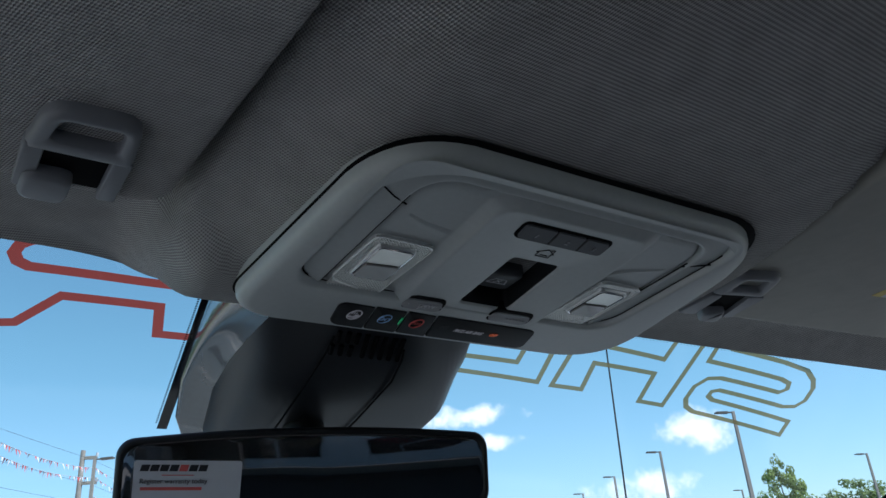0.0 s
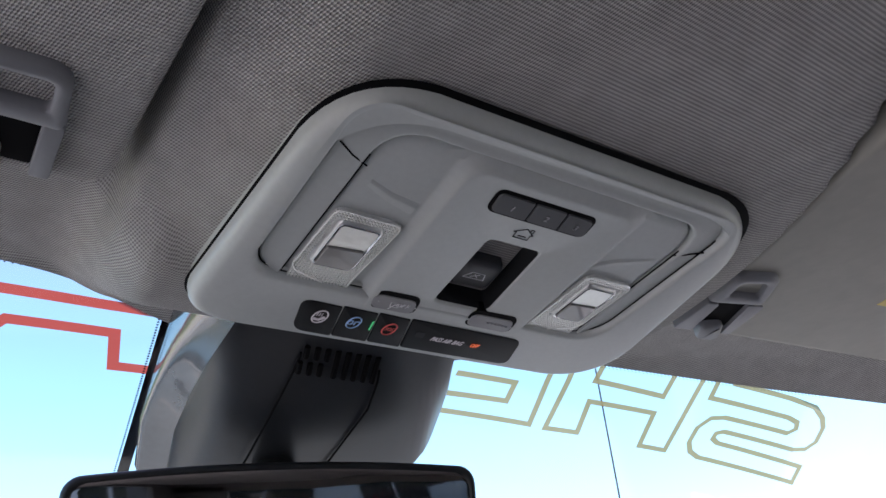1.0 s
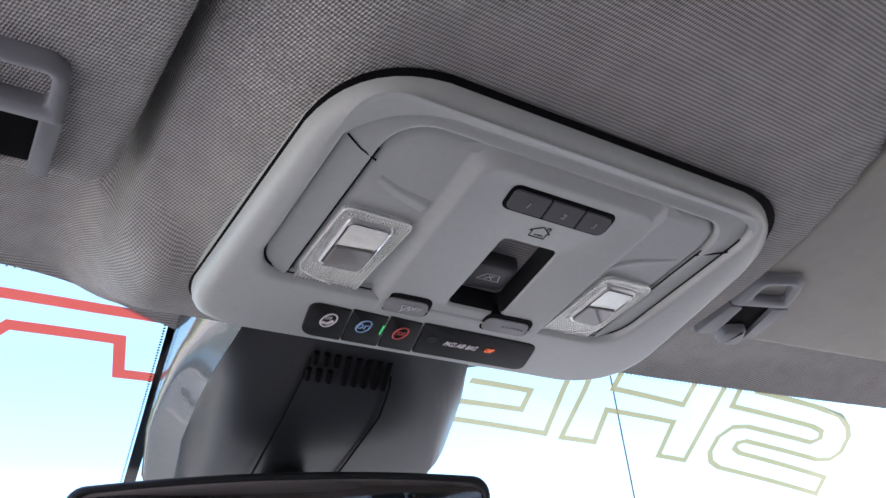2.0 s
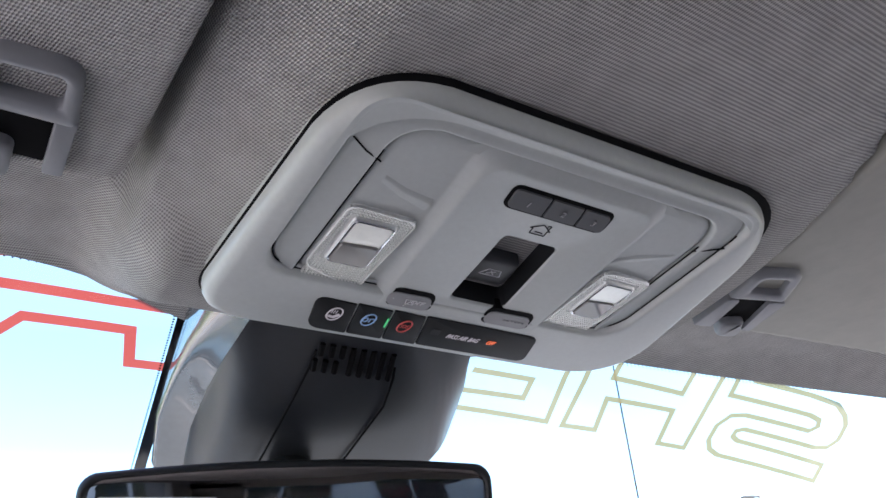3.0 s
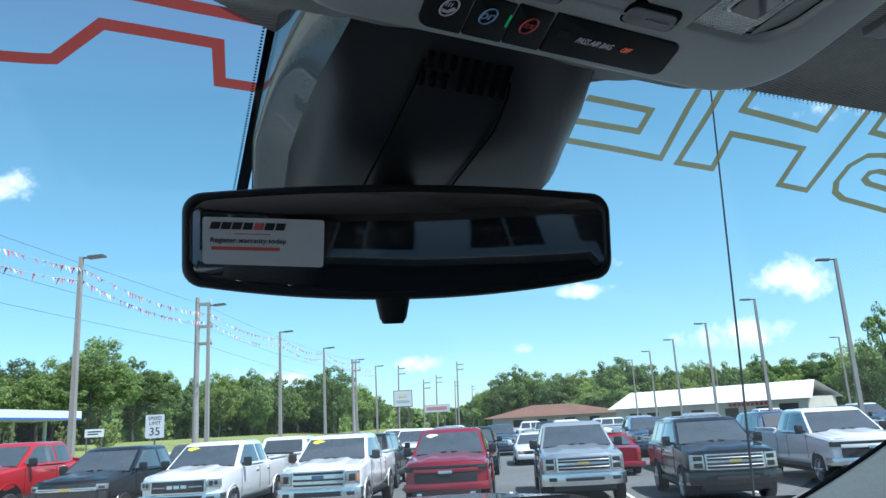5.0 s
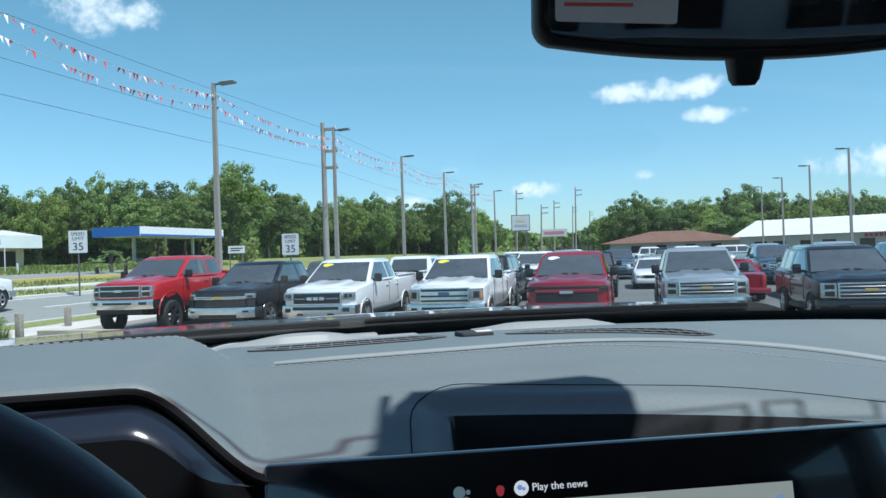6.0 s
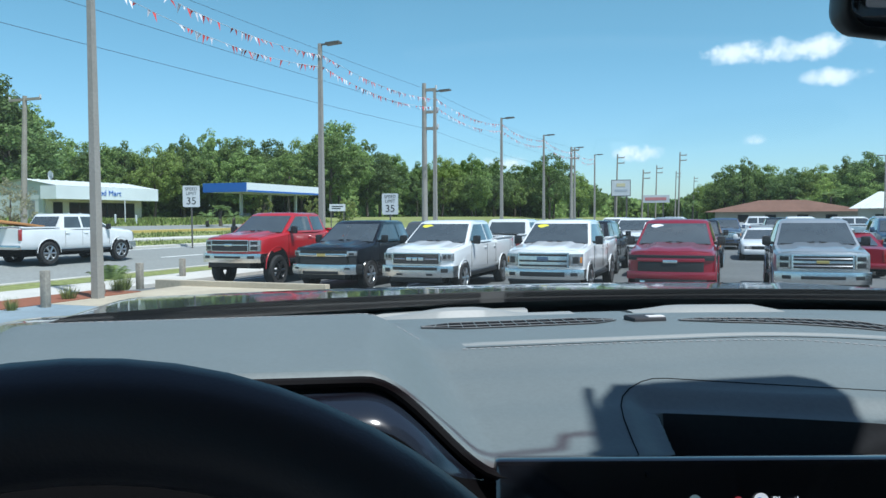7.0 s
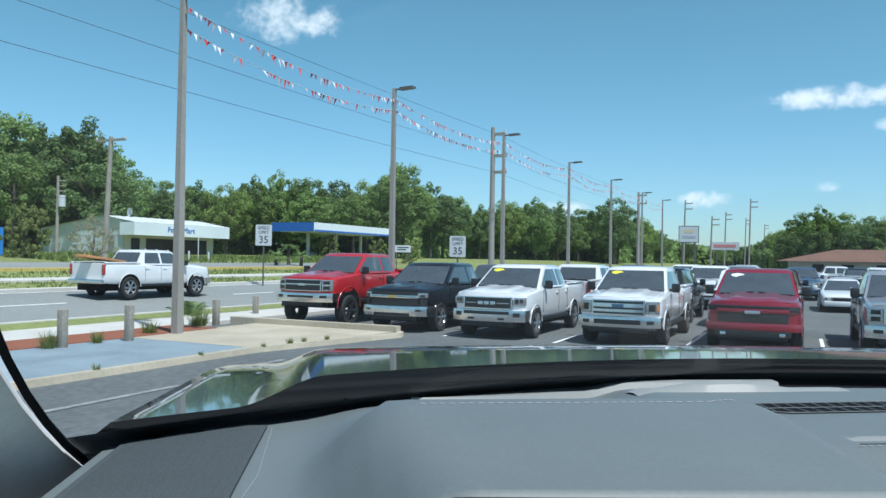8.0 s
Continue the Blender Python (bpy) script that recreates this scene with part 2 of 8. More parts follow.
def sheet(bm, xs, ys, height, thick=0.0, up=1):
    """A grid surface z = height(x, y), with a second skin thick away if asked."""
    def skin(off):
        return [[bm.verts.new((x, y, height(x, y) + off)) for x in xs] for y in ys]
    a = skin(0.0)
    for j in range(len(ys) - 1):
        for i in range(len(xs) - 1):
            bm.faces.new((a[j][i], a[j][i + 1], a[j + 1][i + 1], a[j + 1][i]))
    if thick:
        b = skin(thick * up)
        for j in range(len(ys) - 1):
            for i in range(len(xs) - 1):
                bm.faces.new((b[j][i], b[j + 1][i], b[j + 1][i + 1], b[j][i + 1]))
        nx, ny = len(xs), len(ys)
        rim = [(0, i) for i in range(nx)] + [(j, nx - 1) for j in range(1, ny)] + [(ny - 1, i) for i in range(nx - 2, -1, -1)] + [(j, 0) for j in range(ny - 2, 0, -1)]
        for (j0, i0), (j1, i1) in zip(rim, rim[1:] + rim[:1]):
            bm.faces.new((a[j0][i0], b[j0][i0], b[j1][i1], a[j1][i1]))


def smooth01(t):
    t = min(1.0, max(0.0, t))
    return t * t * (3 - 2 * t)


def spread(a, b, n):
    return [a + (b - a) * i / (n - 1) for i in range(n)]


def writing(name, body, size, m, mat, parent, depth=0.0002, align="CENTER", stretch=1.0):
    """Letters with the built-in font, turned into a mesh."""
    cu = bpy.data.curves.new(name, "FONT")
    cu.body = body
    cu.size = size
    cu.extrude = depth
    cu.align_x = align
    cu.align_y = "CENTER"
    ob = bpy.data.objects.new(name, cu)
    scene.collection.objects.link(ob)
    bpy.context.view_layer.update()
    me = bpy.data.meshes.new_from_object(ob.evaluated_get(bpy.context.evaluated_depsgraph_get()))
    bpy.data.objects.remove(ob)
    me.transform(m @ Matrix.Diagonal((stretch, 1, 1, 1)))
    me.materials.clear()
    me.materials.append(mat)
    res = new(name, me)
    if parent is not None:
        res.parent = parent
    return res


def anchor(ob, xyz):
    """Moves a thing's Empty to its base without moving its parts."""
    ob.matrix_basis = Matrix.Translation(xyz)
    for c in ob.children:
        c.matrix_parent_inverse = Matrix.Translation(-Vector(xyz))
    return ob


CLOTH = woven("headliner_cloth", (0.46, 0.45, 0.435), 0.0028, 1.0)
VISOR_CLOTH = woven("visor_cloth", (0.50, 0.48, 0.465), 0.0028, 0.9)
VISOR_VINYL = material("visor_vinyl", (0.40, 0.39, 0.345), rough=0.6, grain=0.05, grain_scale=90, stain=0.08, stain_scale=9, bump=0.12, bump_scale=1400, spec=0.35)
PLASTIC = material("grey_plastic", (0.565, 0.592, 0.575), rough=0.36, grain=0.03, grain_scale=300, stain=0.03, stain_scale=20, bump=0.08, bump_scale=1500, spec=0.5)
PLASTIC_DARK = material("dark_plastic", (0.03, 0.032, 0.036), rough=0.6, grain=0.1, grain_scale=200, bump=0.2, bump_scale=1200, spec=0.25)
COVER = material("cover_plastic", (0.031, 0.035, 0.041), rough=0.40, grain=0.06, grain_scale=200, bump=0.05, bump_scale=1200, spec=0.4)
BLACK_SOFT = material("black_plastic", (0.012, 0.013, 0.015), rough=0.5, bump=0.1, bump_scale=800)
BLACK_GLOSS = material("black_gloss", (0.008, 0.009, 0.012), rough=0.12, coat=0.6)
# glossy cover side, part of its sky reflection painted in as paler blue
FLANK_SHEEN = material("cover_side_sheen", (0.06, 0.078, 0.095), rough=0.20, grain=0.06, grain_scale=150, spec=1.0, coat=0.8)
CLIP = material("clip_plastic", (0.25, 0.255, 0.27), rough=0.42, grain=0.03, grain_scale=300, spec=0.5)
# dash colour with sunlight painted in, for the ledges and the seam roll
DASH_SUNLIT = material("dash_sunlit_tone", (0.20, 0.215, 0.21), rough=0.5, grain=0.05, grain_scale=150, stain=0.06, stain_scale=8)
GLOSS_FRAME = material("gloss_frame", (0.010, 0.014, 0.022), rough=0.16, spec=0.5, coat=0.3)
PILL = material("pill_plastic", (0.3, 0.3, 0.31), rough=0.45, bump=0.08, bump_scale=1200)
KEY_GREY = material("key_grey", (0.085, 0.087, 0.093), rough=0.5, bump=0.1, bump_scale=900)
KEY_BLACK = material("key_black", (0.012, 0.013, 0.015), rough=0.55, spec=0.2)
CARPET = material("grey_trim", (0.17, 0.165, 0.165), rough=0.9, grain=0.15, grain_scale=60, stain=0.1, stain_scale=4)
FRIT = material("printed_edge_black", (0.05, 0.057, 0.063), rough=0.4, grain=0.1, grain_scale=60)
SEAM = material("seam_black", (0.006, 0.006, 0.007), rough=0.8, spec=0.1)
DASH = material("dash_leatherette", (0.102, 0.126, 0.131), rough=0.55, grain=0.08, grain_scale=250, stain=0.06, stain_scale=6, bump=0.35, bump_scale=900, spec=0.45)
DASH_LOW = material("dash_side_panel", (0.068, 0.078, 0.085), rough=0.6, grain=0.1, grain_scale=300, bump=0.3, bump_scale=1200)
SPEAKER = material("speaker_cloth", (0.05, 0.062, 0.068), rough=0.9, grain=0.15, grain_scale=300, bump=0.3, bump_scale=1200, spec=0.15)
LEATHER = material("wheel_leather", (0.018, 0.019, 0.026), rough=0.42, bump=0.25, bump_scale=700, spec=0.5)
THREAD = material("light_thread", (0.27, 0.28, 0.29), rough=0.8)
PILLAR = material("pillar_trim", (0.76, 0.78, 0.76), rough=0.7, grain=0.06, grain_scale=120, bump=0.2, bump_scale=900)
LENS = material("lamp_lens", (0.93, 0.92, 0.87), rough=0.32, metal=0.75, grain=0.04, grain_scale=200, bump=0.15, bump_scale=220, coat=0.4)
LENS_RIM = material("lamp_prism", (0.93, 0.93, 0.90), rough=0.38, metal=0.7, grain=0.05, grain_scale=300, coat=0.5)
LENS_BASE = material("lamp_lens_depth", (0.80, 0.81, 0.78), rough=0.2, grain=0.15, grain_scale=200, coat=0.5)
LENS_DARK = material("lamp_switch_face", (0.24, 0.23, 0.22), rough=0.2, coat=0.5)
WHITE_INK = material("white_ink", (0.75, 0.75, 0.77), rough=0.6)
LIT_INK = glow("backlit_white", (0.9, 0.92, 1.0), 0.03)
GREY_INK = material("grey_ink", (0.32, 0.32, 0.34), rough=0.6)
DARK_INK = material("dark_ink", (0.02, 0.02, 0.025), rough=0.6)
RED_INK = material("red_ink", (0.75, 0.13, 0.12), rough=0.6)
BLUE_INK = material("blue_ink", (0.35, 0.58, 0.9), rough=0.6)
OFF_GLOW = glow("amber_indicator", (1.0, 0.2, 0.06), 0.10)
GREEN_GLOW = glow("green_indicator", (0.05, 0.8, 0.3), 0.08)
LABEL_PAPER = material("label_paper", (0.72, 0.71, 0.75), rough=0.5, grain=0.03, grain_scale=80)
YELLOW_LABEL = material("yellow_label", (0.75, 0.6, 0.16), rough=0.5, grain=0.05, grain_scale=90)


def vinyl(name, color, clear, tint):
    """Thin printed film that lets daylight through."""
    m = material(name, color, rough=0.5, grain=0.06, grain_scale=50)
    n, l = m.node_tree.nodes, m.node_tree.links
    tr = n.new("ShaderNodeBsdfTranslucent")
    tr.inputs["Color"].default_value = (*color, 1)
    mix = n.new("ShaderNodeMixShader")
    mix.inputs[0].default_value = 0.35
    l.new(n["Principled BSDF"].outputs[0], mix.inputs[1])
    l.new(tr.outputs[0], mix.inputs[2])
    see = n.new("ShaderNodeBsdfTransparent")
    see.inputs["Color"].default_value = (*tint, 1)
    thin = n.new("ShaderNodeMixShader")
    thin.inputs[0].default_value = clear
    l.new(mix.outputs[0], thin.inputs[1])
    l.new(see.outputs[0], thin.inputs[2])
    l.new(thin.outputs[0], n["Material Output"].inputs["Surface"])
    return m


DECAL_YELLOW = vinyl("decal_yellow", (0.33, 0.29, 0.14), 0.5, (0.34, 0.30, 0.18))
DECAL_RED = vinyl("decal_red", (0.55, 0.075, 0.05), 0.5, (0.50, 0.12, 0.09))
GLASS = pane_material("clear_glass", (0.93, 0.96, 0.96), 0.09)
WINDSHIELD = pane_material("windshield_glass", (0.76, 0.80, 0.80), 0.07, 0.06)
PRIVACY = pane_material("privacy_glass", (0.38, 0.40, 0.40), 0.3)
SEAT = material("seat_leather", (0.045, 0.046, 0.05), rough=0.55, grain=0.1, grain_scale=120, stain=0.08, stain_scale=6, bump=0.25, bump_scale=600, spec=0.35)
MIRROR = material("mirror_dimmed", (0.54, 0.505, 0.51), rough=0.03, metal=1.0)
PAINT_BLACK = material("black_paint", (0.006, 0.0065, 0.008), rough=0.18, coat=1.0, grain=0.1, grain_scale=20)
CHROME = material("chrome", (0.75, 0.76, 0.78), rough=0.12, metal=1.0, grain=0.05, grain_scale=15)
RUBBER = material("tyre_rubber", (0.018, 0.018, 0.019), rough=0.85, grain=0.2, grain_scale=60, bump=0.4, bump_scale=120)


# ---- our truck: windshield, roof lining and pillars ----
def ws_z(x, y):
    return 2.419 - 0.42 * (y + 0.4 * x * x - 0.642)


def ws_y(x, z):
    return 0.642 - 0.4 * x * x + (2.419 - z) / 0.42


def ws_half(z):
    """Half the width of the glass at a height."""
    return 1.03 - 0.25 * (z - 2.0) - 0.9 * max(0.0, z - 2.0) ** 2


def windshield():
    t = thing("windshield", "large clear curved windshield with a black printed edge", "windshield", kind="structure")
    bm = bmesh.new()
    zs = spread(1.985, 2.46, 25)
    us = spread(-1, 1, 41)
    rows = []
    for off in (0.0, 0.005):
        rows.append([[bm.verts.new((u * ws_half(z), ws_y(u * ws_half(z), z) + off, z + off)) for u in us] for z in zs])
    for skin in rows[:1]:
        for j in range(len(zs) - 1):
            for i in range(len(us) - 1):
                bm.faces.new((skin[j][i], skin[j][i + 1], skin[j + 1][i + 1], skin[j + 1][i]))
    bmesh.ops.delete(bm, geom=[v for v in bm.verts if not v.link_faces], context="VERTS")
    pane = part("pane", bm, WINDSHIELD, t)
    pane.visible_shadow = False

    def band(name, pts_a, pts_b, label):
        b = bmesh.new()
        loops(b, [[Vector((x, y, z + 0.003)) for x, y, z in pts_a], [Vector((x, y, z + 0.003)) for x, y, z in pts_b]], close=False)
        return part(name, b, SEAM, t, label)
    us = spread(-1, 1, 60)

    def along(z):
        return [(u * ws_half(z), ws_y(u * ws_half(z), z), z) for u in us]
    band("lower_band", along(1.986), along(2.022), "black printed lower edge of the glass").data.materials[0] = FRIT
    for s in (-1, 1):
        xs = [s * x for x in spread(0.165, 0.8, 30)]
        ya = [0.566 - 0.22 * x * x - 0.03 for x in xs]
        yb = [0.566 - 0.22 * x * x + (0.004 if s < 0 else 0.005) for x in xs]
        band("upper_band", [(x, y, ws_z(x, y)) for x, y in zip(xs, ya)], [(x, y, ws_z(x, y)) for x, y in zip(xs, yb)], "black printed upper edge of the glass")
        bm = bmesh.new()
        for k in range(90):
            x = s * (0.165 + k * 0.0045)
            for row in range(2):
                xx = x + s * 0.00225 * row
                y = 0.566 - 0.22 * xx * xx + (0.0058 if s < 0 else 0.0075) + row * 0.0022
                z = ws_z(xx, y) + 0.003
                r = 0.0011 - 0.0004 * row
                bm.faces.new([bm.verts.new((xx + dx * r, y + dy * r, z - 0.42 * dy * r)) for dx, dy in ((-1, 0), (0, -1), (1, 0), (0, 1))])
        part("printed_dots", bm, SEAM, t)
    # printed strip beside the sensor cover
    a, b = [], []
    for y in spread(0.56, 0.76, 14):
        x = -0.107 + (y - 0.597) * 0.09
        a.append((x - 0.005, y, ws_z(x, y)))
        b.append((x + 0.004, y, ws_z(x, y)))
    band("side_strip", a, b, "thin black printed strip")
    # rows of small printed dots along the strip
    bm = bmesh.new()
    for k in range(70):
        y = 0.585 + k * 0.0024
        x = -0.107 + (y - 0.597) * 0.09 - 0.0070
        z = ws_z(x, y) + 0.003
        bm.faces.new([bm.verts.new((x + dx, y + dy, z - 0.42 * dy)) for dx, dy in ((-0.0012, 0), (0, -0.0009), (0.0012, 0), (0, 0.0009))])
    part("printed_dots", bm, SEAM, t)
    return anchor(t, (0, 1.6, 1.986))


windshield()


def strokes(name, lines, width, mat, label):
    """A flat decal of mitred strips that lies on the glass; lines are points x, y."""
    bm = bmesh.new()
    for line in lines:
        a, b = [], []
        for i, (x, y) in enumerate(line):
            here = Vector((x, y))
            d0 = (here - Vector(line[i - 1])).normalized() if i else None
            d1 = (Vector(line[i + 1]) - here).normalized() if i < len(line) - 1 else None
            d0, d1 = d0 or d1, d1 or d0
            n = Vector((-d0.y - d1.y, d0.x + d1.x)).normalized()
            n *= width / 2 / max(0.45, n.dot(Vector((-d1.y, d1.x))))
            a.append(here + n)
            b.append(here - n)
        for k in range(len(line) - 1):
            steps = max(1, int((a[k + 1] - a[k]).length / 0.02))
            rows = []
            for q in range(steps + 1):
                pair = (a[k].lerp(a[k + 1], q / steps), b[k].lerp(b[k + 1], q / steps))
                rows.append([bm.verts.new((p.x, p.y, ws_z(p.x, p.y) + 0.004)) for p in pair])
            for (p0, p1), (q0, q1) in zip(rows, rows[1:]):
                bm.faces.new((p0, q0, q1, p1))
    ob = link_mesh(name, bm, mat)
    return tagged(ob, label, "decal")


def roof_front(x):
    """How far forward the roof lining reaches."""
    return 0.566 + 0.034 * math.exp(-((abs(x) / 0.15) ** 4)) - 0.22 * x * x


def console_z(y):
    return 2.394 - 0.085 * (y - 0.315)


def hump_edge(y):
    """Passenger side edge of the lowered middle: it sweeps inwards behind the console."""
    return 0.200 - 1.45 * max(0.0, 0.40 - y) ** 2


def lining_z(x, y):
    base = 2.447 + 0.009 * smooth01((0.455 - y) / 0.05) - 0.03 * smooth01((abs(x) - 0.66) / 0.2)
    # the lowered middle follows the console and climbs behind it
    back = max(0.0, 0.27 - y)
    low = min(2.462, 2.4065 - 0.085 * (min(y, 0.5) - 0.315) + (0.9 * back * back if back < 0.12 else 0.01296 + 0.216 * (back - 0.12)))
    crease = smooth01((0.45 - y) / 0.02)
    if x > 0:
        e = hump_edge(y)
        drop = 0.10 * smooth01((x - e + 0.035) / 0.035) + 0.90 * smooth01((x - e + 0.003) / 0.022)
    else:
        drop = 0.46 * smooth01((-x - 0.118) / 0.062) + 0.54 * smooth01((-x - 0.171) / 0.014)
    side = 1 - drop * crease - smooth01((abs(x) - 0.150) / 0.050) * (1 - crease)
    fade = 1 - smooth01((y - 0.468) / 0.12) * 0.9
    z = base + (low - base) * side * fade
    # behind the visors' recess the lining comes down again
    rear = (1 - smooth01((y - 0.13) / 0.05)) * smooth01((abs(x) - 0.15) / 0.05)
    z += (2.428 - z) * rear
    return min(z, ws_z(x, y) - 0.004)


def lay_cloth(ob, across):
    """Cloth coordinates in metres: along the truck, and the distance over the surface from side to side."""
    me = ob.data
    layer = me.uv_layers.new(name="cloth")
    for loop in me.loops:
        v = me.vertices[loop.vertex_index].co
        layer.data[loop.index].uv = (across(v), v.y)


def roof_lining():
    bm = bmesh.new()
    xs = sorted(set(spread(-0.93, 0.93, 32) + spread(-0.23, 0.04, 38) + spread(0.04, 0.24, 68) + spread(-0.182, -0.158, 13)))
    vs = spread(0, 1, 70)
    rows = [[], []]
    for k, off in enumerate((0.0, 0.022)):
        for s in vs:
            s2 = 1 - (1 - s) ** 1.8
            rows[k].append([bm.verts.new((x, -1.7 + (roof_front(x) + 1.7) * s2, lining_z(x, -1.7 + (roof_front(x) + 1.7) * s2) + off)) for x in xs])
    a, b = rows
    nx, ny = len(xs), len(vs)
    for j in range(ny - 1):
        for i in range(nx - 1):
            bm.faces.new((a[j][i], a[j][i + 1], a[j + 1][i + 1], a[j + 1][i]))
            bm.faces.new((b[j][i], b[j + 1][i], b[j + 1][i + 1], b[j][i + 1]))
    for i in range(nx - 1):
        bm.faces.new((a[-1][i], a[-1][i + 1], b[-1][i + 1], b[-1][i]))
    ob = link_mesh("ceiling", bm, CLOTH, sharp=60)
    girth = {}
    for j in (0, 1, 2):
        y = (0.10, 0.36, 0.52)[j]
        total, line = 0.0, []
        fine = spread(-0.93, 0.93, 1861)
        for xa, xb in zip(fine, fine[1:]):
            line.append(total)
            total += math.hypot(xb - xa, lining_z(xb, y) - lining_z(xa, y))
        girth[j] = line + [total]

    def across(v):
        q = min(1859.999, max(0.0, (v.x + 0.93) * 1000))
        i = int(q)
        near, mid, far = (girth[j][i] + (girth[j][i + 1] - girth[j][i]) * (q - i) - girth[j][930] for j in (0, 1, 2))
        return near + (mid - near) * smooth01((v.y - 0.10) / 0.2) if v.y < 0.40 else mid + (far - mid) * smooth01((v.y - 0.40) / 0.12)
    lay_cloth(ob, across)
    tagged(ob, "dark grey knitted cloth headliner with a lowered middle", "headliner", kind="structure")


roof_lining()


def roof_panel():
    """Painted outer roof, and the body round the cabin."""
    t = thing("truck_cabin", "black pickup cabin shell with an open driver doorway", "truck cabin", kind="structure")
    bm = bmesh.new()
    sheet(bm, spread(-0.95, 0.95, 20), spread(-1.75, 0.5, 24), lambda x, y: 2.505 - 0.05 * x * x - 0.02 * max(0, y) - 0.05 * max(0, y - 0.2), 0.012, -1)
    loops(bm, [[(x, 0.5, 2.505 - 0.05 * x * x - 0.025) for x in spread(-0.8, 0.8, 20)], [(x, 0.560 - 0.24 * x * x, ws_z(x, 0.560 - 0.24 * x * x) + 0.010) for x in spread(-0.8, 0.8, 20)]], close=False)
    part("roof", bm, PAINT_BLACK, t)
    bm = bmesh.new()
    box(bm, -0.93, 0.93, -1.76, -1.7, 1.0, 2.02)
    box(bm, -0.93, -0.72, -1.76, -1.7, 2.02, 2.4)
    box(bm, 0.72, 0.93, -1.76, -1.7, 2.02, 2.4)
    box(bm, -0.93, 0.93, -1.76, -1.7, 2.36, 2.47)
    part("back_wall", bm, CARPET, t)
    bm = bmesh.new()
    box(bm, -0.72, 0.72, -1.735, -1.73, 2.02, 2.36)
    part("rear_window", bm, PRIVACY, t, "dark tinted rear window")
    for s in (-1, 1):
        bm = bmesh.new()
        x0, x1 = sorted((s * 0.93, s * 1.03))
        if s > 0:
            box(bm, x0, x1, -1.76, 0.86, 1.0, 2.0)
            box(bm, x0, x1, 0.86, 1.2, 1.0, 1.90)
        else:
            # the driver's door stands open
            box(bm, x0, x1, -1.76, -0.5, 1.0, 2.0)
            box(bm, x0, x1, 0.86, 1.2, 1.0, 1.90)
            box(bm, x0, x1, -0.5, 0.86, 1.0, 1.06)
        box(bm, x0, x1, -0.62, -0.5, 1.99, 2.44)
        box(bm, x0, x1, -1.76, -1.5, 1.99, 2.44)
        box(bm, s * 0.94 - 0.03, s * 0.94 + 0.03, -1.76, 0.36, 2.41, 2.5)
        part("door_side", bm, CARPET, t)
        for y0, y1 in ((-1.5, -0.62), (-0.5, 0.9))[:2 if s > 0 else 1]:
            bm = bmesh.new()
            # the pane follows the slanting pillar at its front
            top = min(y1, 0.32)
            loops(bm, [[(s * 0.985, y0, 1.99), (s * 0.985, y1, 1.99)], [(s * 0.95, y0, 2.43), (s * 0.95, top, 2.43)]], close=False)
            if y1 > 0:
                part("side_window", bm, GLASS, t).visible_shadow = False
            else:
                part("side_window", bm, PRIVACY, t, "dark tinted rear door window")
    bm = bmesh.new()
    box(bm, -0.95, 0.95, -1.74, 1.3, 0.95, 1.0)
    part("floor_pan", bm, CARPET, t)
    return anchor(t, (0, 0, 0.95))


roof_panel()


def cushion(bm, rings, seg=5):
    """Soft block from rings: (y, z, half width, half thickness) along its spine, rounded across."""
    out = []
    for (y, z, w, d), (ty, tz) in rings:
        out.append([(x, y + v * ty, z + v * tz) for x, v in rounded([(-w, -d), (w, -d), (w, d), (-w, d)], min(w, d) * 0.8, seg)])
    loops(bm, out, cap_first=True, cap_last=True)


def front_seat(x):
    t = thing("front_seat", "dark leather front seat with a separate headrest", "seat", group="front seats")
    bm = bmesh.new()
    cushion(bm, [((y, z, w, d), (0, 1)) for y, z, w, d in ((0.28, 1.34, 0.20, 0.03), (0.25, 1.36, 0.24, 0.07), (0.0, 1.34, 0.26, 0.08), (-0.24, 1.32, 0.26, 0.07), (-0.27, 1.32, 0.24, 0.03))])
    part("seat_cushion", bm, SEAT, t, sharp=60)
    bm = bmesh.new()
    cushion(bm, [((y, z, w, d), (1, 0.2)) for y, z, w, d in ((-0.24, 1.30, 0.22, 0.04), (-0.26, 1.36, 0.26, 0.08), (-0.33, 1.65, 0.27, 0.08), (-0.40, 1.92, 0.24, 0.06), (-0.42, 1.99, 0.18, 0.03))])
    part("backrest", bm, SEAT, t, sharp=60)
    bm = bmesh.new()
    cushion(bm, [((y, z, w, d), (1, 0.2)) for y, z, w, d in ((-0.425, 2.03, 0.09, 0.02), (-0.425, 2.05, 0.125, 0.045), (-0.43, 2.15, 0.13, 0.055), (-0.44, 2.21, 0.11, 0.04), (-0.44, 2.225, 0.08, 0.02))])
    head = part("headrest", bm, SEAT, t, sharp=60)
    for dx in (-0.06, 0.06):
        bm = bmesh.new()
        tube(bm, [(dx, -0.42, 1.95), (dx, -0.427, 2.06)], 0.007, 8)
        part("headrest_post", bm, CHROME, head)
    bm = bmesh.new()
    box(bm, -0.2, 0.2, -0.22, 0.2, 1.0, 1.27, 0.02)
    part("seat_base", bm, BLACK_SOFT, t)
    t.matrix_basis = pose(x, 0, 0)


front_seat(-0.50)
front_seat(0.50)


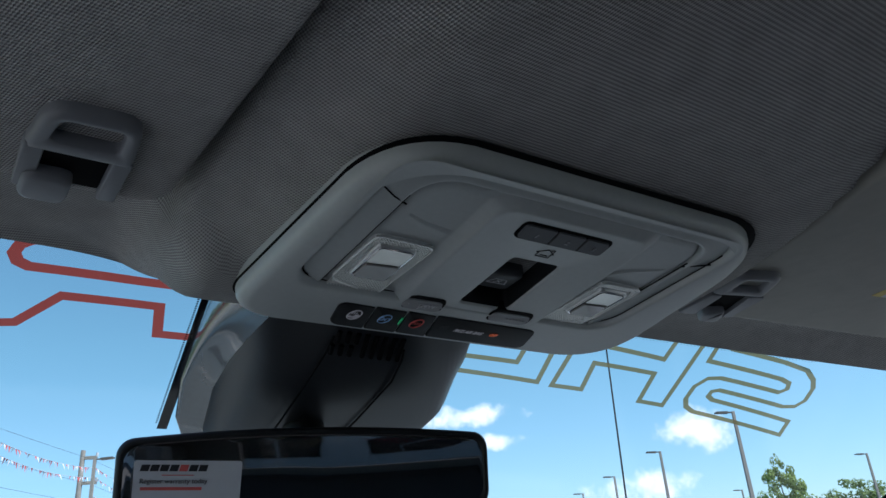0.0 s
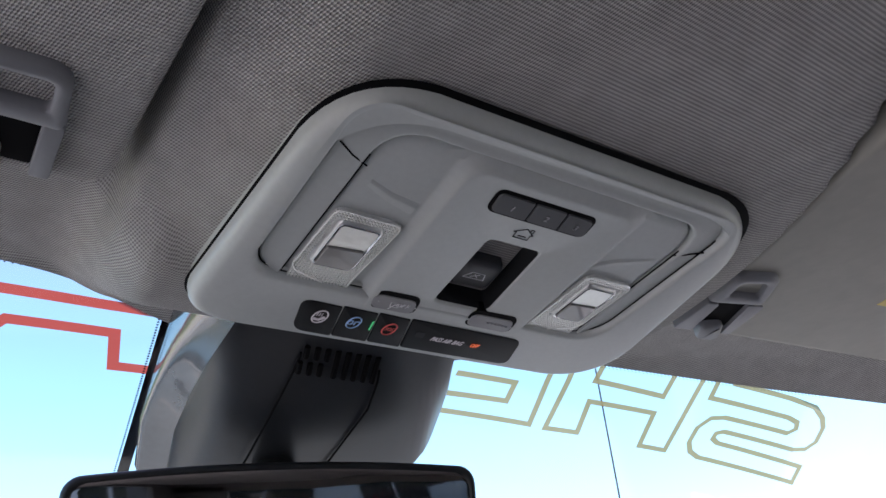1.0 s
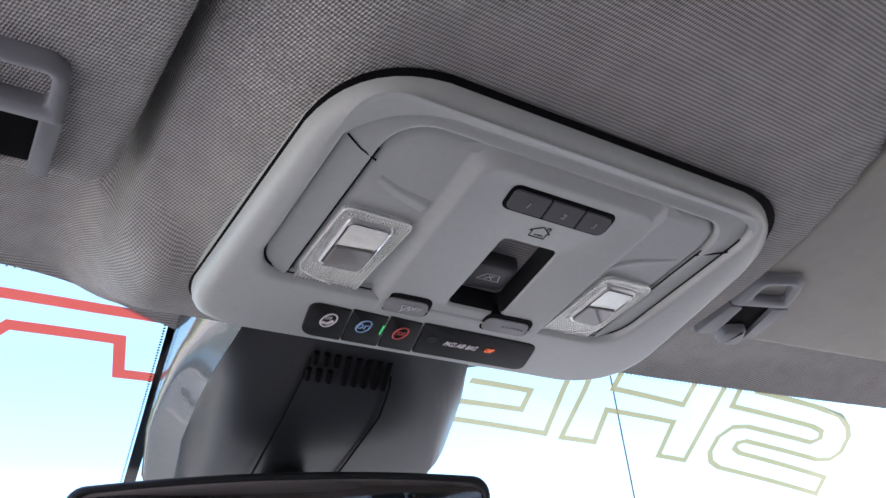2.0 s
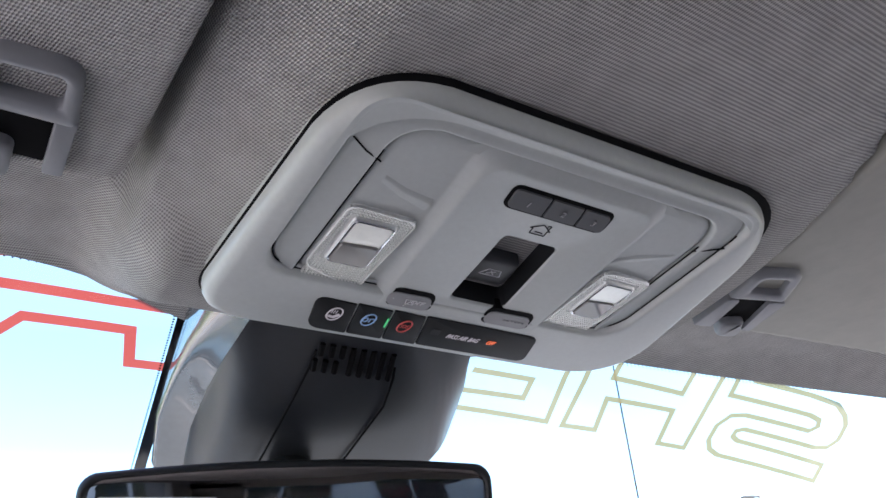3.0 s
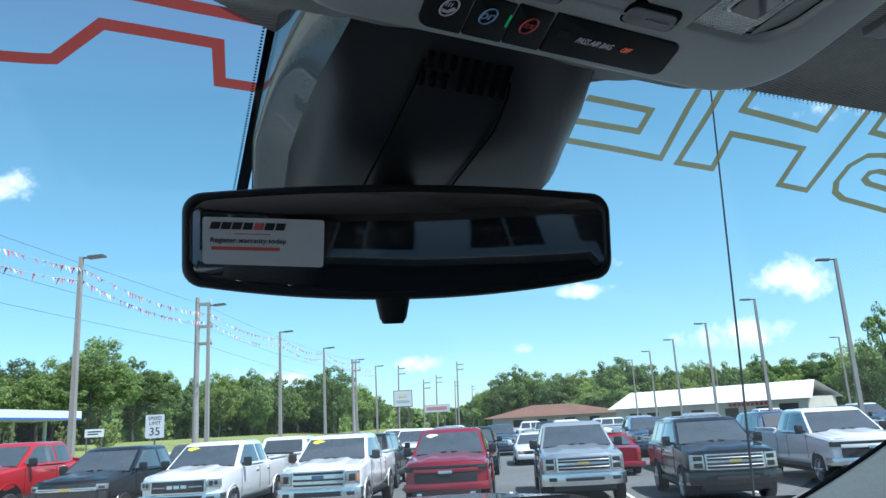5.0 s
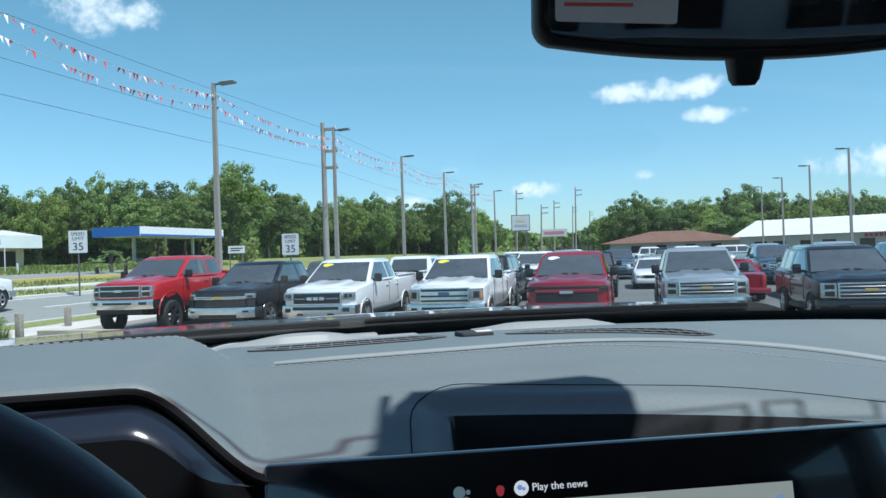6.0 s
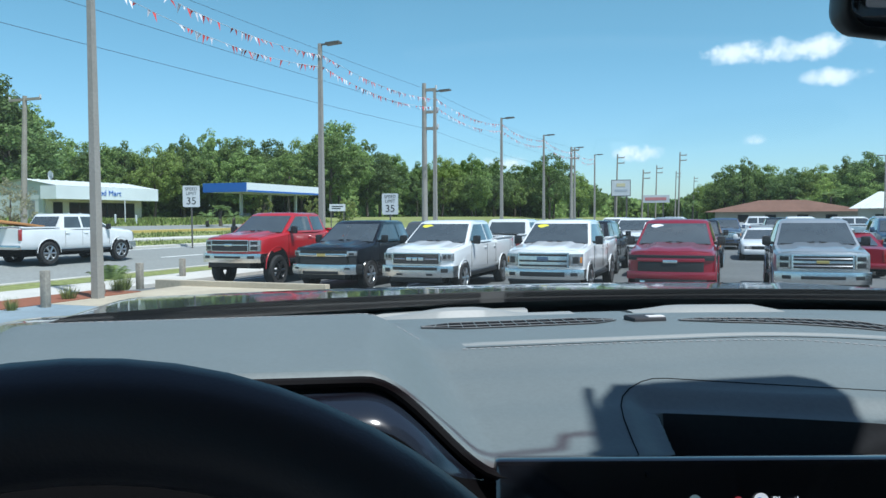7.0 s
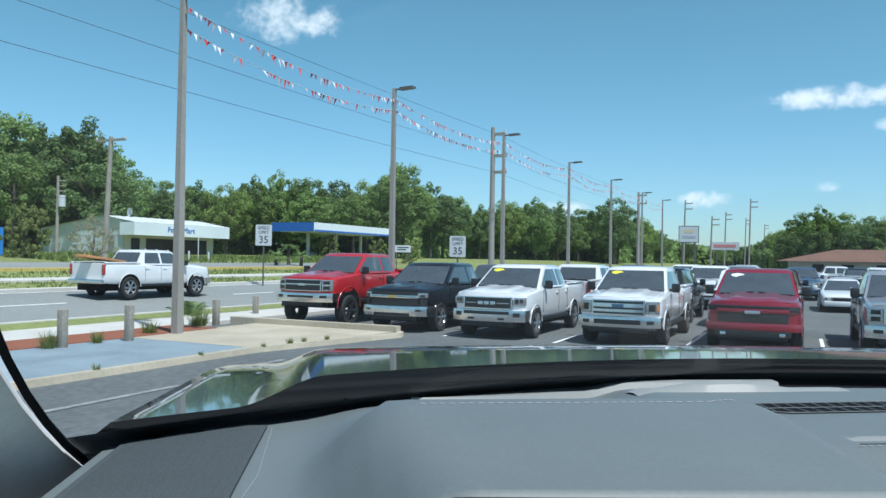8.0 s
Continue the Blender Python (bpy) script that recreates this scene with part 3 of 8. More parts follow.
def rear_bench():
    t = thing("rear_bench", "dark leather rear bench seat across the cabin", "seat")
    bm = bmesh.new()
    cushion(bm, [((y, z, w, d), (0, 1)) for y, z, w, d in ((-0.80, 1.34, 0.66, 0.03), (-0.84, 1.36, 0.70, 0.08), (-1.30, 1.34, 0.70, 0.08), (-1.34, 1.34, 0.68, 0.03))])
    part("seat_cushion", bm, SEAT, t, sharp=60)
    bm = bmesh.new()
    cushion(bm, [((y, z, w, d), (1, 0.2)) for y, z, w, d in ((-1.34, 1.32, 0.68, 0.04), (-1.37, 1.40, 0.70, 0.08), (-1.50, 1.92, 0.70, 0.07), (-1.52, 1.98, 0.66, 0.03))])
    part("backrest", bm, SEAT, t, sharp=60)
    bm = bmesh.new()
    box(bm, -0.68, 0.68, -1.36, -0.86, 1.0, 1.27, 0.02)
    part("seat_base", bm, BLACK_SOFT, t)


rear_bench()


def pillar(s):
    """Inner trim of a windshield pillar."""
    bm = bmesh.new()
    rings = []
    for k in range(14):
        u = k / 13
        z = 1.93 + (2.45 - 1.93) * u
        x = s * (ws_half(z))
        y = ws_y(x, z)
        w = 0.05 + 0.01 * u
        prof = [(0.006, -0.003), (0.0, -0.012), (0.02, -0.04), (0.055, -0.075), (0.09, -0.08), (0.11, -0.05), (0.1, -0.003)]
        rings.append([(x + s * a * w / 0.05 * 0.8, y + b * 1.6, z + b * 0.2) for a, b in prof])
    loops(bm, rings, cap_first=True, cap_last=True)
    t = link_mesh("windshield_pillar", bm, PILLAR, sharp=60)
    tagged(t, "light grey textured pillar trim beside the windshield", "pillar trim", group="windshield pillars")
    bm = bmesh.new()
    tube(bm, [(s * (ws_half(z) - 0.004), ws_y(s * ws_half(z), z) - 0.006, z - 0.004) for z in spread(1.95, 2.45, 14)], 0.0048, 6, 0.0008)
    part("seal", bm, SEAM, t, "black rubber seal along the glass")


pillar(-1)
pillar(1)


# ---- overhead ----
def down(x, y, h):
    return (x, y, console_z(y) - h + 0.0085)


def overhead_console():
    t = thing("overhead_console", "grey plastic overhead console with map lamps and switches", "overhead console")
    outer = [(-0.139, 0.470), (0.177, 0.472), (0.143, 0.277), (-0.128, 0.281)]
    radii = [0.026, 0.050, 0.046, 0.042]

    def ring(corners, radii, h, dx=0.0):
        pts = rounded(corners, radii, 9)
        if dx:
            cx = sum(p[0] for p in pts) / len(pts)
            cy = sum(p[1] for p in pts) / len(pts)
            pts = [(x + dx * (-1 if x > cx else 1) * min(1, abs(x - cx) / 0.05), y + dx * (-1 if y > cy else 1) * min(1, abs(y - cy) / 0.05)) for x, y in pts]
        return [down(x, y, h) for x, y in pts]
    inner = [(-0.1185, 0.414), (0.124, 0.415), (0.1195, 0.2850), (-0.117, 0.2870)]
    iradii = [0.018, 0.022, 0.020, 0.018]
    bm = bmesh.new()
    # band: deep dark joint at the cloth, round shoulder, flat crown, then a lit step into the recess
    loops(bm, [ring(outer, radii, -0.014, 0.0006), ring(outer, radii, 0.0000, 0.0002), ring(outer, radii, 0.0034, 0.0006), ring(outer, radii, 0.0064, 0.0018), ring(outer, radii, 0.0088, 0.0042), ring(outer, radii, 0.0100, 0.0072),
               ring(inner, iradii, 0.0106, -0.0040), ring(inner, iradii, 0.0106, -0.0022), ring(inner, iradii, 0.0100, -0.0010), ring(inner, iradii, 0.0084, -0.0002), ring(inner, iradii, 0.0066, 0.0003), ring(inner, iradii, -0.006, 0.0004)])
    part("bezel", bm, PLASTIC, t, sharp=60)
    # joint round the bezel: black ring shifted right and back as painted shadow
    bm = bmesh.new()
    loops(bm, [[(x + 0.0013, y - 0.0010, z) for x, y, z in ring(outer, radii, -0.0022, -0.0022)], ring(outer, radii, -0.0010, 0.001)])
    part("gap", bm, SEAM, t)
    # inner frame: dished, with a raised lip towards the face plate
    face = [(-0.0995, 0.4285), (0.1085, 0.4290), (0.1040, 0.2965), (-0.0985, 0.2980)]
    fradii = [0.008, 0.012, 0.022, 0.020]
    bm = bmesh.new()
    loops(bm, [ring(inner, iradii, -0.006, 0.0011), ring(inner, iradii, 0.0060, 0.0011), ring(inner, iradii, 0.0066, 0.0018), ring(inner, iradii, 0.0064, 0.0040), ring(face, fradii, 0.0070, -0.0048), ring(face, fradii, 0.0078, -0.0026),
               ring(face, fradii, 0.0076, -0.0016), ring(face, fradii, 0.0062, -0.0010), ring(face, fradii, -0.006, -0.0008)])
    part("inner_frame", bm, PLASTIC, t, sharp=60)
    # black joints: round the side pieces of the frame and beside the face plate
    for outline, rr, off, h in ((inner, iradii, 0.0007, 0.0064), (face, fradii, -0.0004, 0.0062)):
        pts = ring(outline, rr, h, off)
        pts = pts + pts[:1]
        run = []
        for p in pts + [None]:
            if p is not None and (p[1] > 0.3165 or outline is inner and p[1] > 0.30 and p[0] > 0):
                run.append(p)
            elif run:
                if len(run) > 1:
                    bm = bmesh.new()
                    tube(bm, run, 0.0005, 5)
                    part("seam_line", bm, SEAM, t)
                run = []
    for (x0, y0), (x1, y1) in (((-0.1150, 0.3150), (-0.0975, 0.3235)), ((0.1040, 0.3225), (0.1200, 0.3120))):
        bm = bmesh.new()
        tube(bm, [down(x0, y0, 0.0066), down((x0 + x1) / 2, (y0 + y1) / 2 + 0.0012, 0.0068), down(x1, y1, 0.0076)], 0.0005, 6)
        part("groove", bm, SEAM, t)
    # face plate: lamp fields lie low, the middle is raised with sloping flanks, and in it is the deep well of the roof switch
    middle = [(-0.0455, 0.4275), (0.0640, 0.4275), (0.0560, 0.3020), (-0.0535, 0.3025)]
    cr = [0.004, 0.004, 0.012, 0.012]
    well = [(-0.0085, 0.4072), (0.0300, 0.4078), (0.0225, 0.3462), (-0.0130, 0.3462)]
    bm = bmesh.new()
    loops(bm, [ring(face, fradii, -0.006, 0.0002), ring(face, fradii, 0.0040, 0.0002), ring(face, fradii, 0.0052, 0.0012), ring(face, fradii, 0.0060, 0.0036), ring(face, fradii, 0.0062, 0.0060), ring(middle, cr, 0.0056, -0.0080),
               ring(middle, cr, 0.0060, -0.0062), ring(middle, cr, 0.0096, -0.0014), ring(middle, cr, 0.0106, 0.0000), ring(middle, cr, 0.0108, 0.0014), ring(middle, cr, 0.0106, 0.0034), ring(middle, cr, 0.0100, 0.0080),
               ring(well, 0.004, 0.0100, -0.0034), ring(well, 0.004, 0.0097, -0.0014), ring(well, 0.004, 0.0080), ring(well, 0.004, -0.012, 0.001)])
    plate = part("face_plate", bm, PLASTIC, t, sharp=60)
    # slanting creases where the cushion flattens towards the lamps
    for pts in ([(-0.0900, 0.3330), (-0.0765, 0.3385), (-0.0600, 0.3420)], [(0.0640, 0.3500), (0.0760, 0.3400), (0.0980, 0.3300)]):
        bm = bmesh.new()
        loops(bm, [[down(x, y + dy, hh) for x, y in pts] for dy, hh in ((-0.004, 0.0050), (0.0, 0.0066), (0.0016, 0.0066), (0.010, 0.0050))], close=False)
        part("crease", bm, PLASTIC, plate)
    bm = bmesh.new()
    loops(bm, [ring(well, 0.004, 0.0088, 0.0003), ring(well, 0.004, -0.011, 0.0012)], cap_last=True)
    part("switch_well", bm, BLACK_SOFT, t, "deep black recess")

    def pad(name, corners, r, h0, h1, mat, label="", parent=t, edge=0.0012):
        b = bmesh.new()
        loops(b, [ring(corners, r, h0), ring(corners, r, h1 - edge * 0.7), ring(corners, r, h1 - edge * 0.2, edge * 0.4), ring(corners, r, h1, edge)], cap_last=True)
        return part(name, b, mat, parent, label, sharp=50)
    # rocker: a sloping paddle, low towards the front of the well
    bm = bmesh.new()
    rk = [(-0.0065, 0.4005), (0.0255, 0.4010), (0.0200, 0.3735), (-0.0085, 0.3735)]
    loops(bm, [[down(x, y, -0.010) for x, y in rounded(rk, 0.004, 6)]] + [[down(x * 0.98 + 0.0002 + g * (1 if x < 0.008 else -1), y + g * (1 if y < 0.387 else -1), hh + (0.387 - y) * 0.12) for x, y in rounded(rk, 0.004, 6)] for g, hh in ((0.0, -0.0010), (0.0006, 0.0012), (0.0022, 0.0024))], cap_last=True)
    rocker = part("rocker_switch", bm, KEY_GREY, t, "dark grey sunroof rocker switch", sharp=60)
    # small drawing of a roof on the switch
    bm = bmesh.new()
    for a, b in (((0.001, 0.3900), (0.004, 0.3835)), ((0.004, 0.3835), (0.0125, 0.3835)), ((0.0125, 0.3835), (0.0155, 0.3900)), ((0.0155, 0.3900), (0.001, 0.3900)), ((0.005, 0.3885), (0.010, 0.3850)), ((0.010, 0.3885), (0.0065, 0.3850))):
        tube(bm, [down(*a, 0.0024 + (0.387 - a[1]) * 0.12), down(*b, 0.0024 + (0.387 - b[1]) * 0.12)], 0.0004, 4)
    part("pictogram", bm, WHITE_INK, rocker)
    # garage door buttons, sunk in a black tray
    pad("button_tray", [(-0.0308, 0.3262), (0.0348, 0.3262), (0.0318, 0.3092), (-0.0332, 0.3092)], 0.005, 0.004, 0.0104, SEAM, edge=0.0004)
    lo, hi = [-0.0292, -0.0062, 0.0150, 0.0338], [-0.0316, -0.0088, 0.0122, 0.0308]
    for k in range(3):
        b = pad("garage_button", [(lo[k] + 0.0006, 0.3246), (lo[k + 1] - 0.0006, 0.3246), (hi[k + 1] - 0.0006, 0.3116), (hi[k] + 0.0006, 0.3116)], [0.0032 if k == 0 else 0.0008, 0.0032 if k == 2 else 0.0008, 0.0032 if k == 2 else 0.0008, 0.0032 if k == 0 else 0.0008], 0.004, 0.0115, KEY_GREY, edge=0.0012)
        writing("numeral", str(k + 1), 0.0055, pose(*down((lo[k] + lo[k + 1]) / 2 - 0.001, 0.3190, 0.0117), 180, 0, 0), GREY_INK, b)
    bm = bmesh.new()
    for a, b in (((-0.0030, 0.3390), (-0.0035, 0.3350)), ((-0.0035, 0.3350), (-0.0052, 0.3350)), ((-0.0052, 0.3350), (0.0010, 0.3310)), ((0.0010, 0.3310), (0.0075, 0.3350)), ((0.0075, 0.3350), (0.0060, 0.3350)),
                 ((0.0060, 0.3350), (0.0065, 0.3390)), ((0.0065, 0.3390), (-0.0030, 0.3390)), ((-0.0008, 0.3372), (0.0042, 0.3372)), ((0.0040, 0.3330), (0.0038, 0.3308)), ((0.0038, 0.3308), (0.0056, 0.3308)), ((0.0056, 0.3308), (0.0058, 0.3340))):
        tube(bm, [down(*a, 0.0101), down(*b, 0.0101)], 0.00035, 4)
    part("house_pictogram", bm, DARK_INK, t)
    # lower pills, each sunk in a rounded black pocket
    for (a0, a1, b0, b1), words in (((-0.0450, -0.0180, -0.0425, -0.0140), True), ((0.0222, 0.0530, 0.0240, 0.0570), False)):
        pad("pill_pocket", [(b0 - 0.0014, 0.4240), (b1 + 0.0014, 0.4240), (a1 + 0.0014, 0.4066), (a0 - 0.0014, 0.4070)], 0.0055, 0.004, 0.0106, SEAM, edge=0.0003)
        b = pad("pill_button", [(b0, 0.4232), (b1, 0.4232), (a1 + 0.0006, 0.4102), (a0 + 0.0006, 0.4106)], 0.0048, 0.004, 0.0113, PILL)
        if words:
            writing("lettering", "OFF", 0.0058, pose(*down(b1 - 0.0104, 0.4165, 0.0115), 180, 0, 0), WHITE_INK, b, stretch=0.85)
            bm = bmesh.new()
            for a, c in (((0.0113, 0.4190), (0.0100, 0.4148)), ((0.0100, 0.4148), (0.0150, 0.4148)), ((0.0150, 0.4148), (0.0160, 0.4190)), ((0.0160, 0.4190), (0.0113, 0.4190)), ((0.0112, 0.4215), (0.0135, 0.4160)), ((0.0020, 0.4160), (0.0026, 0.4160))):
                tube(bm, [down(b0 + a[0], a[1], 0.0115), down(b0 + c[0], c[1], 0.0115)], 0.0003, 4)
            part("pictogram", bm, WHITE_INK, b)
        else:
            bm = bmesh.new()
            for x in spread(b0 + 0.012, b0 + 0.026, 6):
                tube(bm, [down(x, 0.4165, 0.0114), down(x + 0.0016, 0.4165, 0.0114)], 0.0006, 4)
            part("faint_mark", bm, GREY_INK, b)
    pad("microphone_slot", [(0.0030, 0.4238), (0.0066, 0.4238), (0.0085, 0.4165), (0.0048, 0.4165)], 0.0014, 0.004, 0.0104, SEAM)
    # dark key bar
    pad("bar_gap", [(-0.0745, 0.4605), (0.0858, 0.462), (0.0752, 0.4285), (-0.0815, 0.427)], 0.008, 0.004, 0.0098, SEAM)
    cuts = [(-0.0808, -0.0735), (-0.0555, -0.0485), (-0.0325, -0.0245), (-0.0105, -0.001), (0.0745, 0.0848)]
    bars = []
    for k in range(4):
        (a0, a1), (b0, b1) = cuts[k], cuts[k + 1]
        r = [0.001] * 4
        if k == 0:
            r[0] = r[3] = 0.007
        if k == 3:
            r[1] = r[2] = 0.007
        g = 0.0003
        bars.append(pad("key" if k < 3 else "indicator_panel", [(a1 + g, 0.4598), (b1 - g, 0.4603), (b0 - g, 0.4292), (a0 + g, 0.428)], r, 0.006, 0.0112, KEY_BLACK))

    def circle(x, y, r, w, mat, parent, h=0.0116):
        b = bmesh.new()
        tube(b, [down(x + 0.72 * r * math.cos(a), y + 1.12 * r * math.sin(a), h) for a in (2 * math.pi * i / 20 for i in range(21))], w, 4)
        part("ring", b, mat, parent)
    circle(-0.0640, 0.4415, 0.0058, 0.0005, LIT_INK, bars[0])
    bm = bmesh.new()
    tube(bm, [down(-0.0668, 0.4440, 0.0116), down(-0.0636, 0.4446, 0.0116), down(-0.0612, 0.4412, 0.0116)], 0.0009, 5)
    for k in range(3):
        tube(bm, [down(-0.0665 + k * 0.0014, 0.4378, 0.0116), down(-0.0665 + k * 0.0014, 0.4408, 0.0116)], 0.0003, 4)
    part("pictogram", bm, LIT_INK, bars[0])
    circle(-0.0425, 0.4415, 0.0055, 0.0005, BLUE_INK, bars[1])
    circle(-0.0445, 0.4417, 0.0019, 0.0005, BLUE_INK, bars[1])
    bm = bmesh.new()
    tube(bm, [down(-0.0416, 0.4436, 0.0116), down(-0.0418, 0.4405, 0.0116), down(-0.0400, 0.4398, 0.0116), down(-0.0388, 0.4410, 0.0116), down(-0.0386, 0.4436, 0.0116)], 0.0005, 5)
    part("blue_mark", bm, BLUE_INK, bars[1])
    bm = bmesh.new()
    tube(bm, [down(-0.0318, 0.4370, 0.0116), down(-0.0300, 0.4460, 0.0116)], 0.0006, 5)
    part("indicator", bm, GREEN_GLOW, bars[1], "small green light")
    circle(-0.0185, 0.4418, 0.0056, 0.0006, RED_INK, bars[2])
    writing("lettering", "SOS", 0.0058, pose(*down(-0.0185, 0.4420, 0.0116), 180, 0, 0), RED_INK, bars[2], stretch=0.56)
    writing("lettering", "PASS AIR BAG", 0.0074, pose(*down(0.0248, 0.4440, 0.0116), 180, 0, 0), LIT_INK, bars[3], stretch=0.52)
    writing("lettering", "OFF", 0.0068, pose(*down(0.0458, 0.4438, 0.0116), 180, 0, 0), OFF_GLOW, bars[3], stretch=0.50)
    pad("dark_window", [(0.001, 0.4455), (0.0075, 0.4455), (0.0060, 0.4392), (-0.0005, 0.4392)], 0.0015, 0.010, 0.0115, PLASTIC_DARK, parent=bars[3])

    def map_lamp(corners):
        lamp = pad("map_lamp", corners, 0.005, -0.002, 0.0072, LENS_BASE, "clear prismatic map lamp lens", edge=0.0012)
        ring_part = bmesh.new()
        loops(ring_part, [ring(corners, 0.005, 0.0080, -0.0006), ring(corners, 0.005, 0.0084, 0.0), ring(corners, 0.005, 0.0084, 0.0012), ring(corners, 0.005, 0.0072, 0.0016)])
        part("lens_edge", ring_part, LENS_RIM, lamp)
        cx = sum(c[0] for c in corners) / 4
        cy = sum(c[1] for c in corners) / 4 - 0.004
        # bevelled inner frame, bright reflector and darker switch half
        q = [(cx - 0.0125, cy + 0.0185), (cx + 0.0125, cy + 0.0185), (cx + 0.0125, cy - 0.0185), (cx - 0.0125, cy - 0.0185)]
        pad("lens_frame", q, 0.003, 0.005, 0.0092, LENS_RIM, parent=lamp, edge=0.0025)
        q = [(cx - 0.0104, cy + 0.0005), (cx + 0.0104, cy - 0.0015), (cx + 0.0104, cy - 0.0165), (cx - 0.0104, cy - 0.0165)]
        pad("reflector", q, 0.002, 0.005, 0.0096, LENS, parent=lamp)
        q = [(cx - 0.0104, cy + 0.0165), (cx + 0.0104, cy + 0.0165), (cx + 0.0104, cy - 0.0012), (cx - 0.0104, cy + 0.0008)]
        pad("switch_half", q, 0.002, 0.005, 0.0106, LENS_DARK, parent=lamp, edge=0.003)
        b = bmesh.new()
        tube(b, [down(x, y, 0.0095) for x, y in rounded([(cx - 0.0110, cy + 0.0172), (cx + 0.0110, cy + 0.0172), (cx + 0.0110, cy - 0.0172), (cx - 0.0110, cy - 0.0172)], 0.003, 3)] + [down(cx - 0.0110, cy + 0.0142, 0.0095)], 0.0005, 5)
        part("frame_line", b, CHROME, lamp)
        # rows of small facets on the lens
        b = bmesh.new()
        xs = [c[0] for c in corners]
        ys = [c[1] for c in corners]
        nx, ny = 19, 31
        for i in range(nx):
            for j in range(ny):
                x = min(xs) + 0.0022 + (max(xs) - min(xs) - 0.0044) * i / (nx - 1)
                y = min(ys) + 0.0022 + (max(ys) - min(ys) - 0.006) * j / (ny - 1)
                if abs(x - cx) < 0.0135 and abs(y - cy) < 0.0195:
                    continue
                tip = [b.verts.new(down(x + dx, y + dy, 0.0082)) for dx, dy in ((-0.0004, -0.0004), (0.0004, -0.0004), (0.0004, 0.0004), (-0.0004, 0.0004))]
                base = [b.verts.new(down(x + dx, y + dy, 0.0070)) for dx, dy in ((-0.0008, -0.0008), (0.0008, -0.0008), (0.0008, 0.0008), (-0.0008, 0.0008))]
                b.faces.new(tip)
                for k in range(4):
                    b.faces.new((base[k], base[(k + 1) % 4], tip[(k + 1) % 4], tip[k]))
        part("prism_sheet", b, LENS_RIM, lamp, smooth=False)["kind"] = "stuff"
    map_lamp([(-0.0978, 0.4070), (-0.0620, 0.4200), (-0.0588, 0.3560), (-0.0962, 0.3545)])
    map_lamp([(0.0665, 0.4240), (0.1045, 0.4060), (0.1050, 0.3560), (0.0690, 0.3560)])
    return anchor(t, (0.01, 0.37, 2.395))


overhead_console()


# clip outlines seen from below, each from its front corner on the centre side: (ring, eye, mouth, inner prong, outer prong, hook)
CLIPS = {
    -1: ([(0.2125, 0.383), (0.2590, 0.383), (0.2540, 0.347), (0.2155, 0.345)], [(0.2205, 0.3715), (0.2500, 0.3715), (0.2470, 0.3530), (0.2210, 0.3520)], [(0.2215, 0.416), (0.2500, 0.416), (0.2500, 0.380), (0.2215, 0.380)],
         [(0.2125, 0.4195), (0.2215, 0.4195), (0.2215, 0.378), (0.2125, 0.378)], [(0.2500, 0.4195), (0.2590, 0.4195), (0.2590, 0.378), (0.2500, 0.378)], [(0.2340, 0.428), (0.2560, 0.428), (0.2560, 0.402), (0.2340, 0.402)]),
    1: ([(0.2150, 0.3790), (0.2605, 0.3665), (0.2370, 0.3305), (0.1995, 0.3430)], [(0.2197, 0.3655), (0.2470, 0.3590), (0.2325, 0.3405), (0.2125, 0.3475)], [(0.2404, 0.4150), (0.2712, 0.4120), (0.2500, 0.3705), (0.2220, 0.3790)],
        [(0.2230, 0.4200), (0.2404, 0.4170), (0.2235, 0.3765), (0.2145, 0.3790)], [(0.2706, 0.4135), (0.2790, 0.4110), (0.2625, 0.3660), (0.2490, 0.3700)], [(0.2520, 0.4250), (0.2720, 0.4200), (0.2560, 0.3975), (0.2385, 0.4060)]),
}


